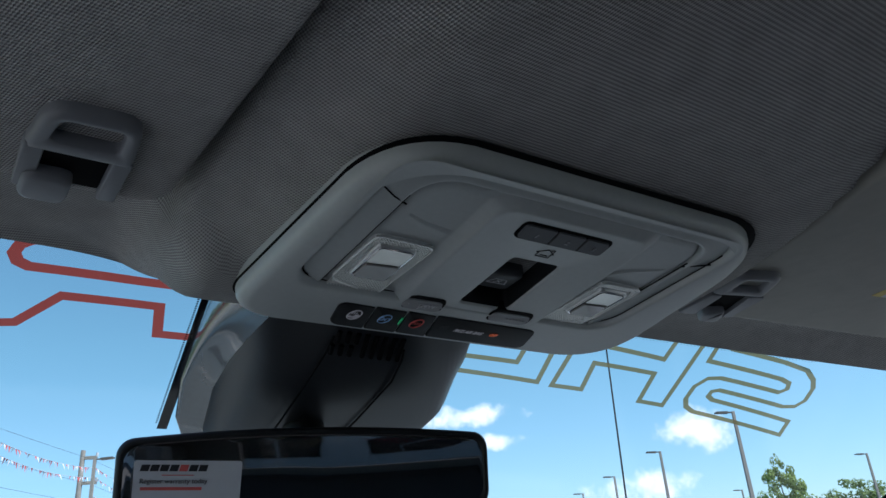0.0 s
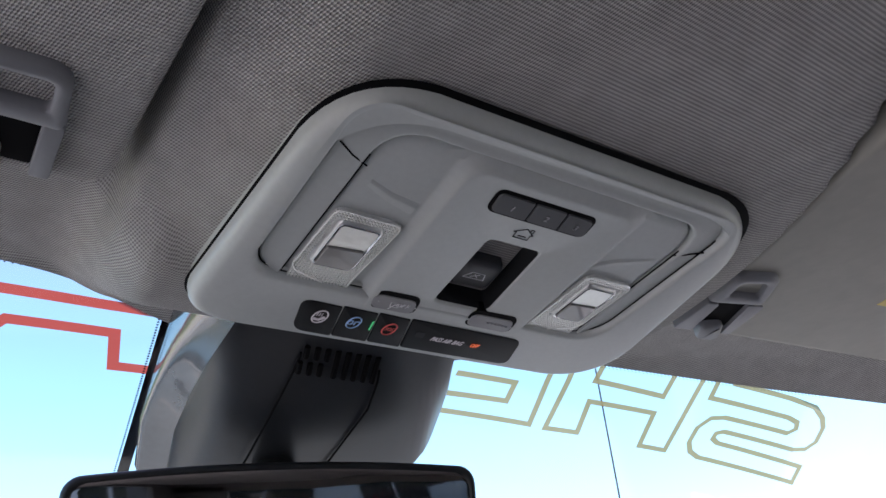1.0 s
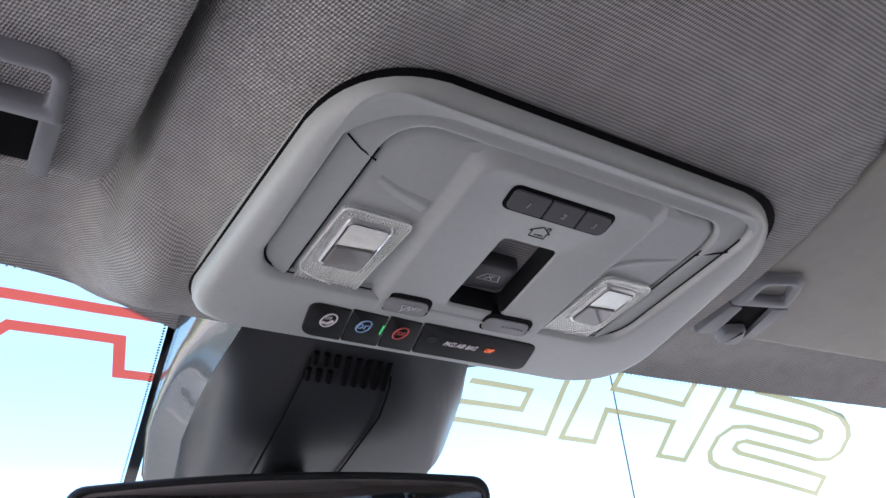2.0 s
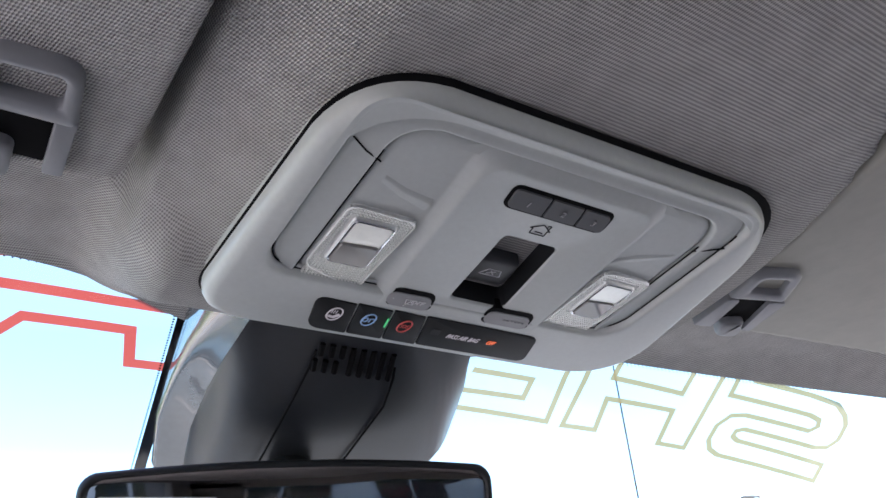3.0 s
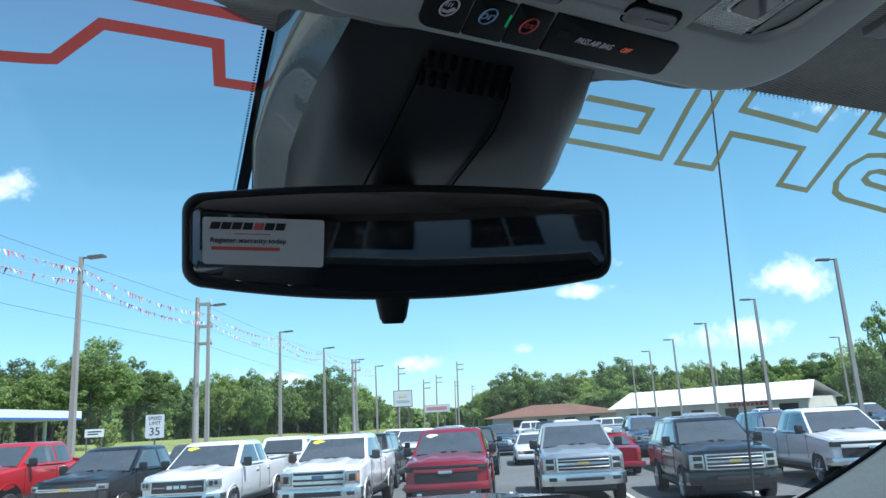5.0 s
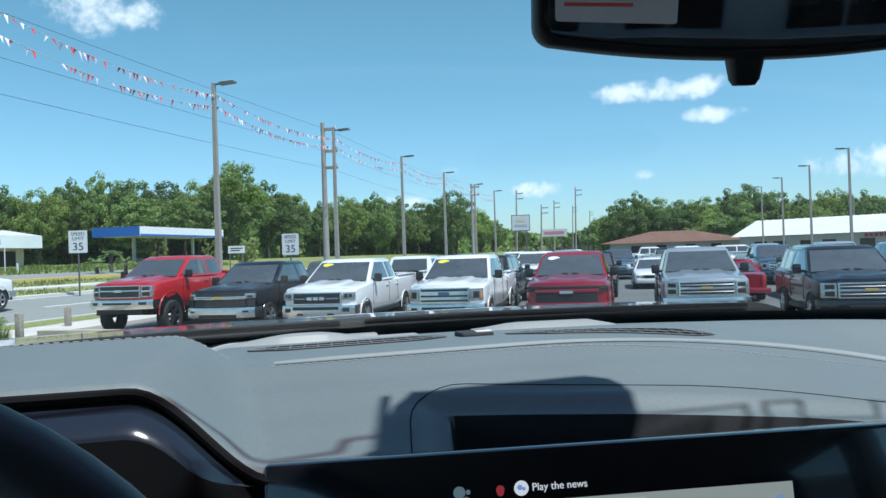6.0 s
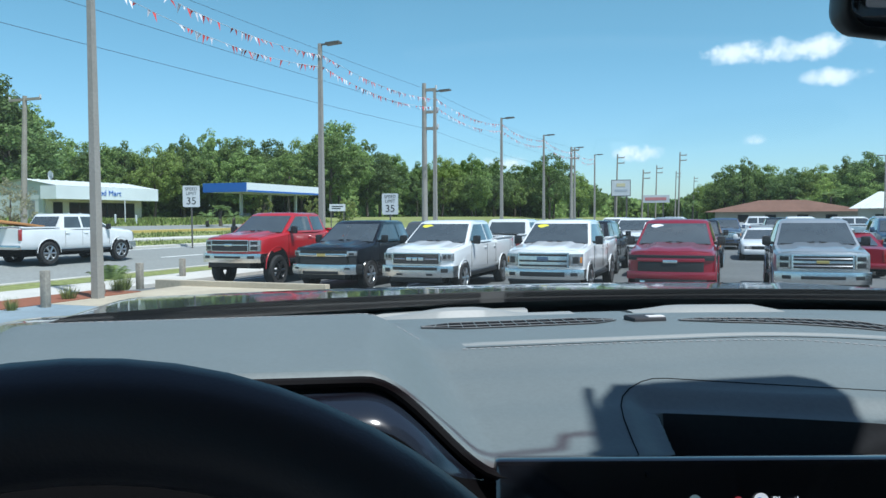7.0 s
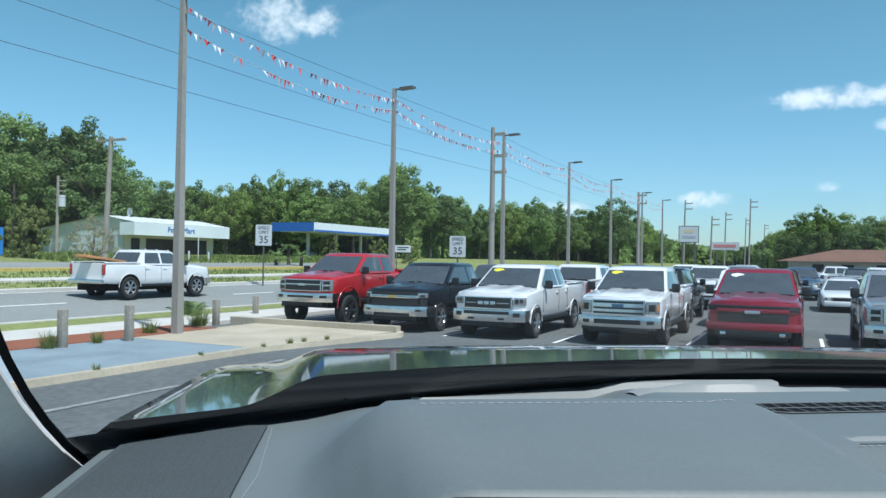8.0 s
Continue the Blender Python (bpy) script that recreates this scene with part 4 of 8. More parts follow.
def sun_visor(s):
    t = thing("sun_visor", "folded grey cloth sun visor with a plastic retaining clip" if s < 0 else "folded olive-grey vinyl sun visor with a clip and yellow label", "sun visor", group="sun visors")
    # height of the panel's underside, of the clip's crown
    under, crown = (2.420, 2.4125) if s < 0 else (2.4175, 2.4112)
    outline = [(0.1868, 0.4295), (0.66, 0.405), (0.68, 0.20), (0.170, 0.05)] if s < 0 else [(0.2320, 0.4265), (0.66, 0.392), (0.68, 0.155), (0.150, 0.196)]
    bm = bmesh.new()

    def ring(z, d):
        pts = rounded([(x + (d if x < 0.4 else -d), y + (-d if y > 0.3 else d)) for x, y in outline], [0.018 if s < 0 else 0.007, 0.03, 0.04, 0.04 if s < 0 else 0.02], 7)
        return [(s * x, y, under + z) for x, y in pts]
    loops(bm, [ring(0.0255, 0.004), ring(0.020, 0.0005), ring(0.008, 0.0), ring(0.0025, 0.001), ring(0.0005, 0.003), ring(0.0, 0.007)], cap_first=True, cap_last=True)
    panel = part("visor_panel", bm, VISOR_CLOTH if s < 0 else VISOR_VINYL, t, sharp=60)
    if s < 0:
        lay_cloth(panel, lambda v: v.x)
    # clip: a ring-shaped pull, two prongs, a dark mouth and the hook of the rod
    pull, eye, mouth, inner, outer, hook = CLIPS[s]

    def lv(pts, z):
        return [(s * x, y, z) for x, y in pts]

    def block(name, quad, radius, z0, z1, mat, label=""):
        """A moulded block hanging down from z1 to z0, its lower edge rounded."""
        mx, my = (sum(p[k] for p in quad) / 4 for k in (0, 1))
        bm = bmesh.new()
        rings = []
        for z, d in ((z1, 0.0), (z0 + 0.45 * radius, 0.0), (z0 + 0.13 * radius, 0.15 * radius), (z0, 0.45 * radius)):
            rings.append(lv([(x + (d if x < mx else -d), y + (d if y < my else -d)) for x, y in rounded(quad, radius, 4)], z))
        loops(bm, rings, cap_first=True, cap_last=True)
        return part(name, bm, mat, clip, label, sharp=60)
    o = rounded(pull, [0.002, 0.002, 0.010, 0.010], 6)
    i = rounded(eye, [0.003, 0.003, 0.004, 0.004], 6)

    def between(k):
        return [(a[0] * (1 - k) + b[0] * k, a[1] * (1 - k) + b[1] * k) for a, b in zip(o, i)]
    bm = bmesh.new()
    loops(bm, [lv(o, under + 0.001), lv(o, crown + 0.003), lv(between(0.2), crown + 0.001), lv(between(0.5), crown), lv(between(0.9), crown + 0.0006), lv(i, crown + 0.0014), lv(i, under + 0.0005)])
    clip = part("clip", bm, CLIP, t, "grey plastic visor clip", sharp=60)
    for quad in (inner, outer):
        block("prong", quad, 0.0018, crown + 0.001, under + 0.008, CLIP)
    block("mouth", mouth, 0.001, under - 0.0020, under + 0.008, SEAM, "black gap inside the clip")
    block("hook", hook, 0.0060, crown - 0.002, under + 0.004, CLIP, "rounded hook that holds the visor rod")
    if s > 0:
        # warning label: white paper with a yellow margin and rows of small print
        a, u, v = Vector((0.364, 0.332)), Vector((0.105, -0.014)), Vector((-0.012, -0.055))

        def sticker(name, u0, u1, v0, v1, z, mat, label=""):
            bm = bmesh.new()
            q = [a + u * p + v * r for p, r in ((u0, v0), (u1, v0), (u1, v1), (u0, v1))]
            loops(bm, [[(x, y, under + 0.0001) for x, y in q], [(x, y, under - z) for x, y in q]], cap_last=True)
            return part(name, bm, mat, paper if paper else t, label)
        paper = None
        paper = sticker("warning_label", 0, 1, 0, 1, 0.0004, YELLOW_LABEL, "yellow printed warning label")
        sticker("text_field", 0.10, 0.97, 0.02, 0.90, 0.0007, LABEL_PAPER, "white field with small print")
        for r in range(7):
            sticker("print_bar", 0.15, 0.90 - 0.09 * (r % 3), 0.10 + 0.11 * r, 0.15 + 0.11 * r, 0.0009, GREY_INK)
    return anchor(t, (s * 0.43, 0.3, 2.44))


sun_visor(-1)
sun_visor(1)


def soft(pts, n=4):
    """A smooth line through points, n steps between each two."""
    pts = [Vector(p) for p in pts]
    out = []
    for i in range(len(pts) - 1):
        p0, p1, p2, p3 = pts[max(0, i - 1)], pts[i], pts[i + 1], pts[min(len(pts) - 1, i + 2)]
        for k in range(n):
            u = k / n
            out.append(0.5 * (2 * p1 + (p2 - p0) * u + (2 * p0 - 5 * p1 + 4 * p2 - p3) * u * u + (3 * p1 - p0 - 3 * p2 + p3) * u ** 3))
    return out + [pts[-1]]


def sensor_cover():
    t = thing("sensor_cover", "black plastic camera cover between windshield and headliner", "sensor cover")
    bm = bmesh.new()
    rings = []
    side = []
    for y, zb, xl, xr in ((0.470, 2.402, -0.096, 0.055), (0.52, 2.382, -0.092, 0.083), (0.56, 2.369, -0.089, 0.106), (0.62, 2.352, -0.082, 0.136), (0.68, 2.342, -0.075, 0.145), (0.73, 2.340, -0.066, 0.146), (0.755, 2.344, -0.056, 0.138), (0.768, 2.352, -0.035, 0.115)):
        zt = max(zb + 0.012, min(ws_z(0.1, y) - 0.006, 2.45))
        ze = min(2.40, zt - 0.004)
        w = xr - xl
        edge = -0.108 + (y - 0.597) * 0.09 + 4.0 * max(0.0, y - 0.69) ** 2
        side.append(soft([(edge, y, zt + 0.002), (edge * 0.90 + xl * 0.10, y, zt * 0.62 + ze * 0.38), (edge * 0.66 + xl * 0.34, y, zt * 0.30 + ze * 0.70), (xl + 0.001, y, ze - 0.002)], 4))
        rings.append([(xl + 0.004, y, zt)] + soft([(xl, y, ze), (xl + 0.10 * w, y, zb + 0.010), (xl + 0.3 * w, y, zb + 0.001), (xl + 0.65 * w, y, zb), (xr - 0.12 * w, y, zb + 0.010), (xr, y, ze)], 5) + [(xr + 0.002, y, zt)])
    loops(bm, rings, cap_first=True, cap_last=True)
    part("shell", bm, COVER, t, sharp=60)
    # sloping side, its colour lightened to stand for reflected sky
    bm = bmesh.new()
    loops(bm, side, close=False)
    part("side_flank", bm, FLANK_SHEEN, t, "sloping side of the cover with sky sheen put in its paler blue", sharp=80)
    # cooling slots
    for k in range(8):
        x = -0.0445 + k * 0.0074
        zb = lambda y: 2.404 - (y - 0.47) * 0.48 if y < 0.52 else 2.380 - (y - 0.52) * 0.333
        for a, b in ([(0.499, 0.519)] if k > 2 else [(0.499, 0.507), (0.511, 0.519)]):
            bm = bmesh.new()
            tube(bm, [(x, a, zb(a) - 0.001), (x + (b - a) * 0.25, b, zb(b) - 0.001)], 0.0020, 6)
            part("slot", bm, SEAM, t)
    for pts in ([(-0.0465, 0.505), (-0.0453, 0.52), (-0.0433, 0.554), (-0.0394, 0.615), (-0.035, 0.70)], [(0.0135, 0.51), (0.0170, 0.519), (0.0239, 0.547), (0.0238, 0.607), (0.021, 0.70)]):
        bm = bmesh.new()
        tube(bm, [(x, y, (2.404 - (y - 0.47) * 0.48 if y < 0.52 else (2.380 - (y - 0.52) * 0.333 if y < 0.58 else 2.360 - (y - 0.58) * 0.26))) for x, y in pts], 0.0009, 5)
        part("seam", bm, SEAM, t)
    return anchor(t, (0.02, 0.6, 2.41))


sensor_cover()


def rear_mirror():
    t = thing("rear_view_mirror", "wide black framed rear view mirror on a stalk", "mirror")
    turn = pose(-0.021, 0.592, 2.307, 0, 0, -17.0) @ pose(0, 0, 0, 8.5, 0, 0)
    half = 0.1405

    def outline(inset):
        pts = []
        a = half - inset
        r = 0.013
        top = lambda u: 0.0285 + 0.0065 * (1 - (u / half) ** 2) - inset
        bot = lambda u: -0.0275 - 0.0125 * (1 - (u / half) ** 2) + inset
        for u in spread(-a + r, a - r, 24):
            pts.append((u, top(u)))
        for k in range(1, 7):
            an = radians(90 - 15 * k)
            pts.append((a - r + r * math.cos(an), top(a - r) - r + r * math.sin(an)))
        for k in range(0, 6):
            an = radians(-15 * k)
            pts.append((a - r + r * math.cos(an), bot(a - r) + r + r * math.sin(an)))
        for u in spread(a - r, -a + r, 24):
            pts.append((u, bot(u)))
        for k in range(1, 7):
            an = radians(270 - 15 * k)
            pts.append((-a + r + r * math.cos(an), bot(-a + r) + r + r * math.sin(an)))
        for k in range(0, 6):
            an = radians(180 - 15 * k)
            pts.append((-a + r + r * math.cos(an), top(-a + r) - r + r * math.sin(an)))
        return pts

    def ring(inset, depth):
        return [turn @ Vector((u, depth, v)) for u, v in outline(inset)]
    bm = bmesh.new()
    loops(bm, [ring(0.010, 0.030), ring(0.003, 0.022), ring(0.0, 0.010), ring(0.0, 0.0), ring(0.0012, -0.0035), ring(0.0028, -0.0045), ring(0.0045, -0.0042), ring(0.0055, -0.0022)], cap_first=True)
    part("housing", bm, BLACK_SOFT, t, sharp=50)
    bm = bmesh.new()
    loops(bm, [ring(0.0053, -0.0024), ring(0.0072, -0.0026)], cap_last=True)
    part("mirror_glass", bm, MIRROR, t, "dark dimmed mirror glass", sharp=30)
    bm = bmesh.new()
    rings = []
    for v, w, d in ((-0.036, 0.0115, 0.006), (-0.042, 0.0105, 0.006), (-0.052, 0.0085, 0.0055), (-0.0555, 0.0065, 0.004)):
        rings.append([turn @ Vector((-0.010 + x, 0.004 + y, v)) for x, y in rounded([(-w, -d), (w, -d), (w, d), (-w, d)], 0.003, 3)])
    loops(bm, rings, cap_last=True, cap_first=True)
    part("tab", bm, BLACK_SOFT, t, "small tilt tab under the mirror")
    bm = bmesh.new()
    tube(bm, [(-0.013, 0.615, 2.315), (-0.012, 0.63, 2.345), (-0.01, 0.64, 2.365)], 0.013, 12, 0.02)
    part("stalk", bm, BLACK_SOFT, t)
    anchor(t, (-0.012, 0.62, 2.36))
    # paper label stuck on the glass
    t2 = thing("paper_label", "white rectangular paper sticker with printing on the mirror glass", "sticker")
    bm = bmesh.new()
    o = rounded([(-0.1278, 0.0140), (-0.0532, 0.0114), (-0.0545, -0.0187), (-0.1278, -0.0152)], 0.002, 3)
    loops(bm, [[turn @ Vector((u, -0.0027, v)) for u, v in o], [turn @ Vector((u, -0.0031, v)) for u, v in o]], cap_first=True, cap_last=True)
    part("paper", bm, LABEL_PAPER, t2)
    face = turn @ pose(-0.1, -0.0034, -0.0018, 90, 0, 0) @ pose(0, 0, 0, 0, 0, -2) @ pose(0.1, 0, 0)
    writing("lettering", "Register warranty today", 0.0047, face @ pose(-0.1005, 0.0005, 0), DARK_INK, t2)

    def bars(name, rows, mat):
        for x0, x1, y0, y1, sh in rows:
            b = bmesh.new()
            b.faces.new([b.verts.new(face @ Vector(p)) for p in ((x0, y0, 0), (x1, y0, 0), (x1 + sh, y1, 0), (x0 + sh, y1, 0))])
            part(name, b, mat, t2)
    word = [(-0.1240 + k * 0.0066, -0.1183 + k * 0.0066, 0.0074, 0.0119, 0.0012) for k in range(7)]
    bars("dark_mark", [w for k, w in enumerate(word) if k != 4], DARK_INK)
    bars("red_mark", [word[4]], RED_INK)
    bars("thin_bar", [(-0.109, -0.087, 0.0044, 0.0050, 0)], RED_INK)
    bars("address_bar", [(-0.1225, -0.081, -0.0056, -0.0034, 0)], RED_INK)
    anchor(t2, turn @ Vector((-0.09, -0.003, -0.014)))


rear_mirror()


# ---- our truck: dashboard ----
def profile(pts, t):
    for (a, va), (b, vb) in zip(pts, pts[1:]):
        if t <= b:
            k = min(1.0, max(0.0, (t - a) / (b - a)))
            k = k * k * (3 - 2 * k) * 0.5 + k * 0.5
            return va + (vb - va) * k
    return pts[-1][1]


MID = [(0.76, 1.998), (0.80, 2.004), (0.88, 2.016), (0.96, 2.031), (1.02, 2.045), (1.04, 2.046), (1.12, 2.043), (1.25, 2.037), (1.45, 2.020), (1.64, 1.990)]
HOODED = [(0.76, 2.068), (0.80, 2.0710), (0.86, 2.0735), (0.95, 2.0770), (1.04, 2.0800), (1.10, 2.0740), (1.18, 2.050), (1.30, 2.022), (1.5, 1.996), (1.65, 1.98)]


def tray_back(x):
    """Far edge of the storage tray."""
    return 0.843 - 0.25 * x


def dash_z(x, y):
    z = profile(MID, y) - (0.17 - 0.13 * smooth01((y - 1.08) / 0.15)) * max(0.0, x) ** 2
    if x < 0:
        # instrument hood, sloping down to the screen on one side and to the pillar on the other
        near = smooth01((1.05 - y) / 0.25)
        right = smooth01((-0.300 - x) / (0.075 + 0.025 * near))
        left = smooth01((x + 0.80 - 0.025 * near) / 0.10)
        k = right * left
        side = 2.003 - 0.03 * smooth01((1.05 - y) / 0.3)
        low = z if x > -0.5 else side
        z = low + (profile(HOODED, y) - low) * k
    # storage tray on top, with a bevelled rim
    if -0.25 < x < 0.44 and y < 0.99:
        edge = tray_back(x)
        left = -0.142 + (y - 0.858) * 0.3
        end = smooth01((0.40 - x) / 0.02)
        z -= 0.009 * smooth01((edge + 0.040 - y) / 0.032) * smooth01((x - left + 0.032) / 0.026) * end
        z -= 0.075 * smooth01((edge - y) / 0.005) * smooth01((x - left) / 0.008) * end
    return min(z, ws_z(x, y) - 0.008)


def dash_near(x):
    """Rear edge of the dashboard top, seen from above."""
    if x < -0.30:
        k = smooth01((-0.30 - x) / 0.09)
        return 0.785 + k * 0.018 + 0.07 * max(0.0, -0.39 - x) - 0.24 * smooth01((-0.765 - x) / 0.05)
    return 0.786 - 0.19 * (x + 0.31)


def dash_far(x):
    return ws_y(x, 1.99) - 0.012


def dashboard():
    t = thing("dashboard", "sunlit grey leatherette dashboard with pale stitching", "dashboard")
    bm = bmesh.new()
    xs = sorted(set(spread(-1.0, 1.0, 90) + spread(-0.46, -0.26, 30) + spread(-0.2, 0.44, 150)))
    vs = range(140)
    grid = []
    for s in vs:
        row_points = []
        for x in xs:
            near, far = dash_near(x), dash_far(x)
            b1 = max(near + 0.02, tray_back(max(x, -0.2)) - 0.008)
            b2 = b1 + 0.056
            if s < 30:
                y = near + (b1 - near) * s / 30
            elif s < 64:
                y = b1 + (b2 - b1) * (s - 30) / 34
            else:
                y = b2 + (far - b2) * ((s - 64) / 75) ** 1.15
            row_points.append(bm.verts.new((x, y, dash_z(x, y))))
        grid.append(row_points)
    for j in range(len(vs) - 1):
        for i in range(len(xs) - 1):
            bm.faces.new((grid[j][i], grid[j][i + 1], grid[j + 1][i + 1], grid[j + 1][i]))
    # rolled front lip and a front face below it
    low = [[], [], []]
    for v in grid[0]:
        x, y, z = v.co
        low[0].append(bm.verts.new((x, y - 0.003, z - 0.004)))
        low[1].append(bm.verts.new((x, y + 0.002, z - 0.012)))
        low[2].append(bm.verts.new((x, y + 0.09, z - 0.03)))
    strip = [grid[0], *low]
    for a, b in zip(strip, strip[1:]):
        for i in range(len(xs) - 1):
            bm.faces.new((a[i], a[i + 1], b[i + 1], b[i]))
    # faces inside the tray get the dark plastic, which stands for shade there
    for f in bm.faces:
        c = f.calc_center_median()
        if -0.19 < c.x < 0.42 and c.y < tray_back(c.x) + 0.004 and c.z < profile(MID, c.y) - 0.17 * max(0.0, c.x) ** 2 - 0.014 and c.y > dash_near(c.x) + 0.003:
            f.material_index = 1
    part("top_pad", bm, [DASH, PLASTIC_DARK], t, sharp=60)
    bm = bmesh.new()
    pts = [(x, dash_near(x) - 0.004, dash_z(x, dash_near(x)) - 0.007) for x in spread(-0.765, -0.30, 60)]
    tube(bm, pts, 0.0038, 8)
    part("lip_seal", bm, SEAM, t, "black seal under the instrument hood")
    # textured lower panel by the pillar
    bm = bmesh.new()
    xs = spread(-0.985, -0.842, 16)
    ys = spread(1.02, 1.30, 20)
    sheet(bm, xs, ys, lambda x, y: dash_z(x, min(y, dash_far(x) - 0.002)) + 0.004, 0.003, -1)
    panel = part("speaker_panel", bm, SPEAKER, t, "dark textured speaker panel")
    bm = bmesh.new()
    for k in range(46):
        x = -0.978 + 0.0029 * k
        tube(bm, [(x, y, dash_z(x, min(y, dash_far(x) - 0.002)) + 0.0043) for y in spread(1.025, 1.285, 10)], 0.0007, 3)
    part("rib", bm, SPEAKER, panel)["kind"] = "stuff"
    # stitching: two rows along the middle pad and the hood
    bm = bmesh.new()

    def row(points, gap=0.0085):
        total = []
        for (x0, y0), (x1, y1) in zip(points, points[1:]):
            n = max(1, int(math.hypot(x1 - x0, y1 - y0) / gap))
            for k in range(n):
                a, b = k / n, (k + 0.62) / n
                total.append(((x0 + (x1 - x0) * a, y0 + (y1 - y0) * a), (x0 + (x1 - x0) * b, y0 + (y1 - y0) * b)))
        for (xa, ya), (xb, yb) in total:
            tube(bm, [(xa, ya, dash_z(xa, ya) + 0.0006), (xb, yb, dash_z(xb, yb) + 0.0005)], 0.0004, 4)
    row([(-0.28, 1.016), (-0.1, 1.016), (0.1, 1.008), (0.25, 0.988), (0.4, 0.958), (0.6, 0.918)])
    row([(-0.68, 1.05), (-0.6, 1.05), (-0.45, 1.05), (-0.40, 1.05)])
    row([(-0.40, 1.06), (-0.35, 1.09), (-0.318, 1.04)])
    row([(-0.836, 1.30), (-0.828, 1.1), (-0.835, 1.0)])
    part("stitching", bm, THREAD, t, "pale thread stitches")["kind"] = "stuff"
    # long seams
    rim = [(-0.207, 0.75), (-0.192, 0.806), (-0.180, 0.850), (-0.171, 0.875), (-0.160, 0.896), (-0.146, 0.912), (-0.129, 0.923), (-0.115, 0.928)] + [(x, 0.902 - 0.25 * x - 0.3 * max(0.0, x - 0.1) ** 2) for x in spread(-0.10, 0.36, 30)]
    bm = bmesh.new()
    tube(bm, [(x, y, dash_z(x, y) + 0.0002) for x, y in rim], 0.0006, 5)
    part("tray_seam", bm, SEAM, t)
    for pts in ([(x, 1.022 - 0.1 * max(0, x - 0.05) ** 1.3) for x in spread(-0.275, 0.7, 50)], [(-0.845, y) for y in spread(1.0, 1.33, 16)]):
        bm = bmesh.new()
        tube(bm, [(x, y, dash_z(x, y) + 0.0001) for x, y in pts], 0.0005, 5)
        part("seam", bm, SEAM, t)
    # raised wiper-side moulding near the glass, sunlight put in as a paler colour
    bm = bmesh.new()
    rings = []
    for k in range(31):
        u = k / 30
        x = -0.33 + 0.33 * u
        h = 0.002 + 0.012 * smooth01((x + 0.32) / 0.12) * smooth01((-0.07 - x) / 0.10)
        y = 1.44
        z = dash_z(x, y)
        rings.append([(x, y - 0.02, z - 0.001), (x, y - 0.008, z + h * 0.8), (x, y + 0.012, z + h), (x, y + 0.04, z - 0.002)])
    loops(bm, rings, close=False)
    part("ridge", bm, DASH_SUNLIT, t)
    # ledge along the glass, coloured paler to stand for direct sun
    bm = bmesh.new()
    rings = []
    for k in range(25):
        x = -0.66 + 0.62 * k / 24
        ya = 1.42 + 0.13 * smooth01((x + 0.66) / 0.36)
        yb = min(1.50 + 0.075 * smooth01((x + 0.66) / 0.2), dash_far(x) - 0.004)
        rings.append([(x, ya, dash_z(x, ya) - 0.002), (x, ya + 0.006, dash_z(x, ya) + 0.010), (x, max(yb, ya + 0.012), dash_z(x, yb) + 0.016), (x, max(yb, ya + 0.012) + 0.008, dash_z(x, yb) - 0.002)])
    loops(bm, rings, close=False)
    part("glass_ledge", bm, DASH_SUNLIT, t, "ledge along the glass with sunlight put in its pale colour")
    bm = bmesh.new()
    rings = []
    for k in range(13):
        x = 0.09 + 0.24 * k / 12
        h = 0.003 + 0.008 * smooth01(k / 4) * smooth01((12 - k) / 2)
        y = 1.415 - 0.05 * k / 12
        z = dash_z(x, y)
        rings.append([(x, y - 0.02, z - 0.001), (x, y - 0.008, z + h * 0.8), (x, y + 0.012, z + h), (x, y + 0.04, z - 0.002)])
    loops(bm, rings, close=False)
    part("ridge", bm, DASH_SUNLIT, t)
    # soft roll along the long seam, its sunlit edge painted in a paler colour
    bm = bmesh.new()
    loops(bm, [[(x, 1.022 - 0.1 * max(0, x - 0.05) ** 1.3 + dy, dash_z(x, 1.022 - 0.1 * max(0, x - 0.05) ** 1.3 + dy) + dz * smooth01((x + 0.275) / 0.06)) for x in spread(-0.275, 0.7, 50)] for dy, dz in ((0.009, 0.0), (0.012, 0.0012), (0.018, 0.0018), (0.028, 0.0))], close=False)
    part("seam_roll", bm, DASH_SUNLIT, t)
    anchor(t, (0, 1.1, 1.9))


dashboard()


def defrost_vent(x0, x1, y0, y1, n, half):
    t = thing("defroster_vent", "long narrow black defroster grille in the dashboard", "vent", group="defroster vents")
    bm = bmesh.new()

    def spot(x, off, up):
        y = y0 + (y1 - y0) * ((x - x0) / (x1 - x0)) + off
        # the ends of the grille are drawn to a point
        y -= off * (1 - min(1.0, (x1 - x) / 0.05 + 0.15, (x - x0) / 0.05 + 0.15))
        return (x, y, dash_z(x, y) + up)
    loops(bm, [[spot(x, half * v / 4, 0.0008) for x in spread(x0, x1, 30)] for v in range(-4, 5)], close=False)
    part("backing", bm, SEAM, t)
    for k in range(n + 1):
        x = x0 + (x1 - x0) * k / n
        bm = bmesh.new()
        tube(bm, [spot(min(x1, max(x0, x + 0.006 * v)), half * v, 0.0016) for v in (-1, -0.5, 0, 0.5, 1)], 0.0007, 5)
        part("slat", bm, DASH, t)
    for off in (-half, 0.0, half):
        bm = bmesh.new()
        tube(bm, [spot(x, off, 0.0016) for x in spread(x0, x1, 30)], 0.0007, 5)
        part("rail", bm, DASH_LOW, t)
    anchor(t, ((x0 + x1) / 2, (y0 + y1) / 2, dash_z((x0 + x1) / 2, y0)))


defrost_vent(-0.29, -0.02, 1.212, 1.228, 15, 0.036)
defrost_vent(0.058, 0.35, 1.194, 1.128, 16, 0.030)


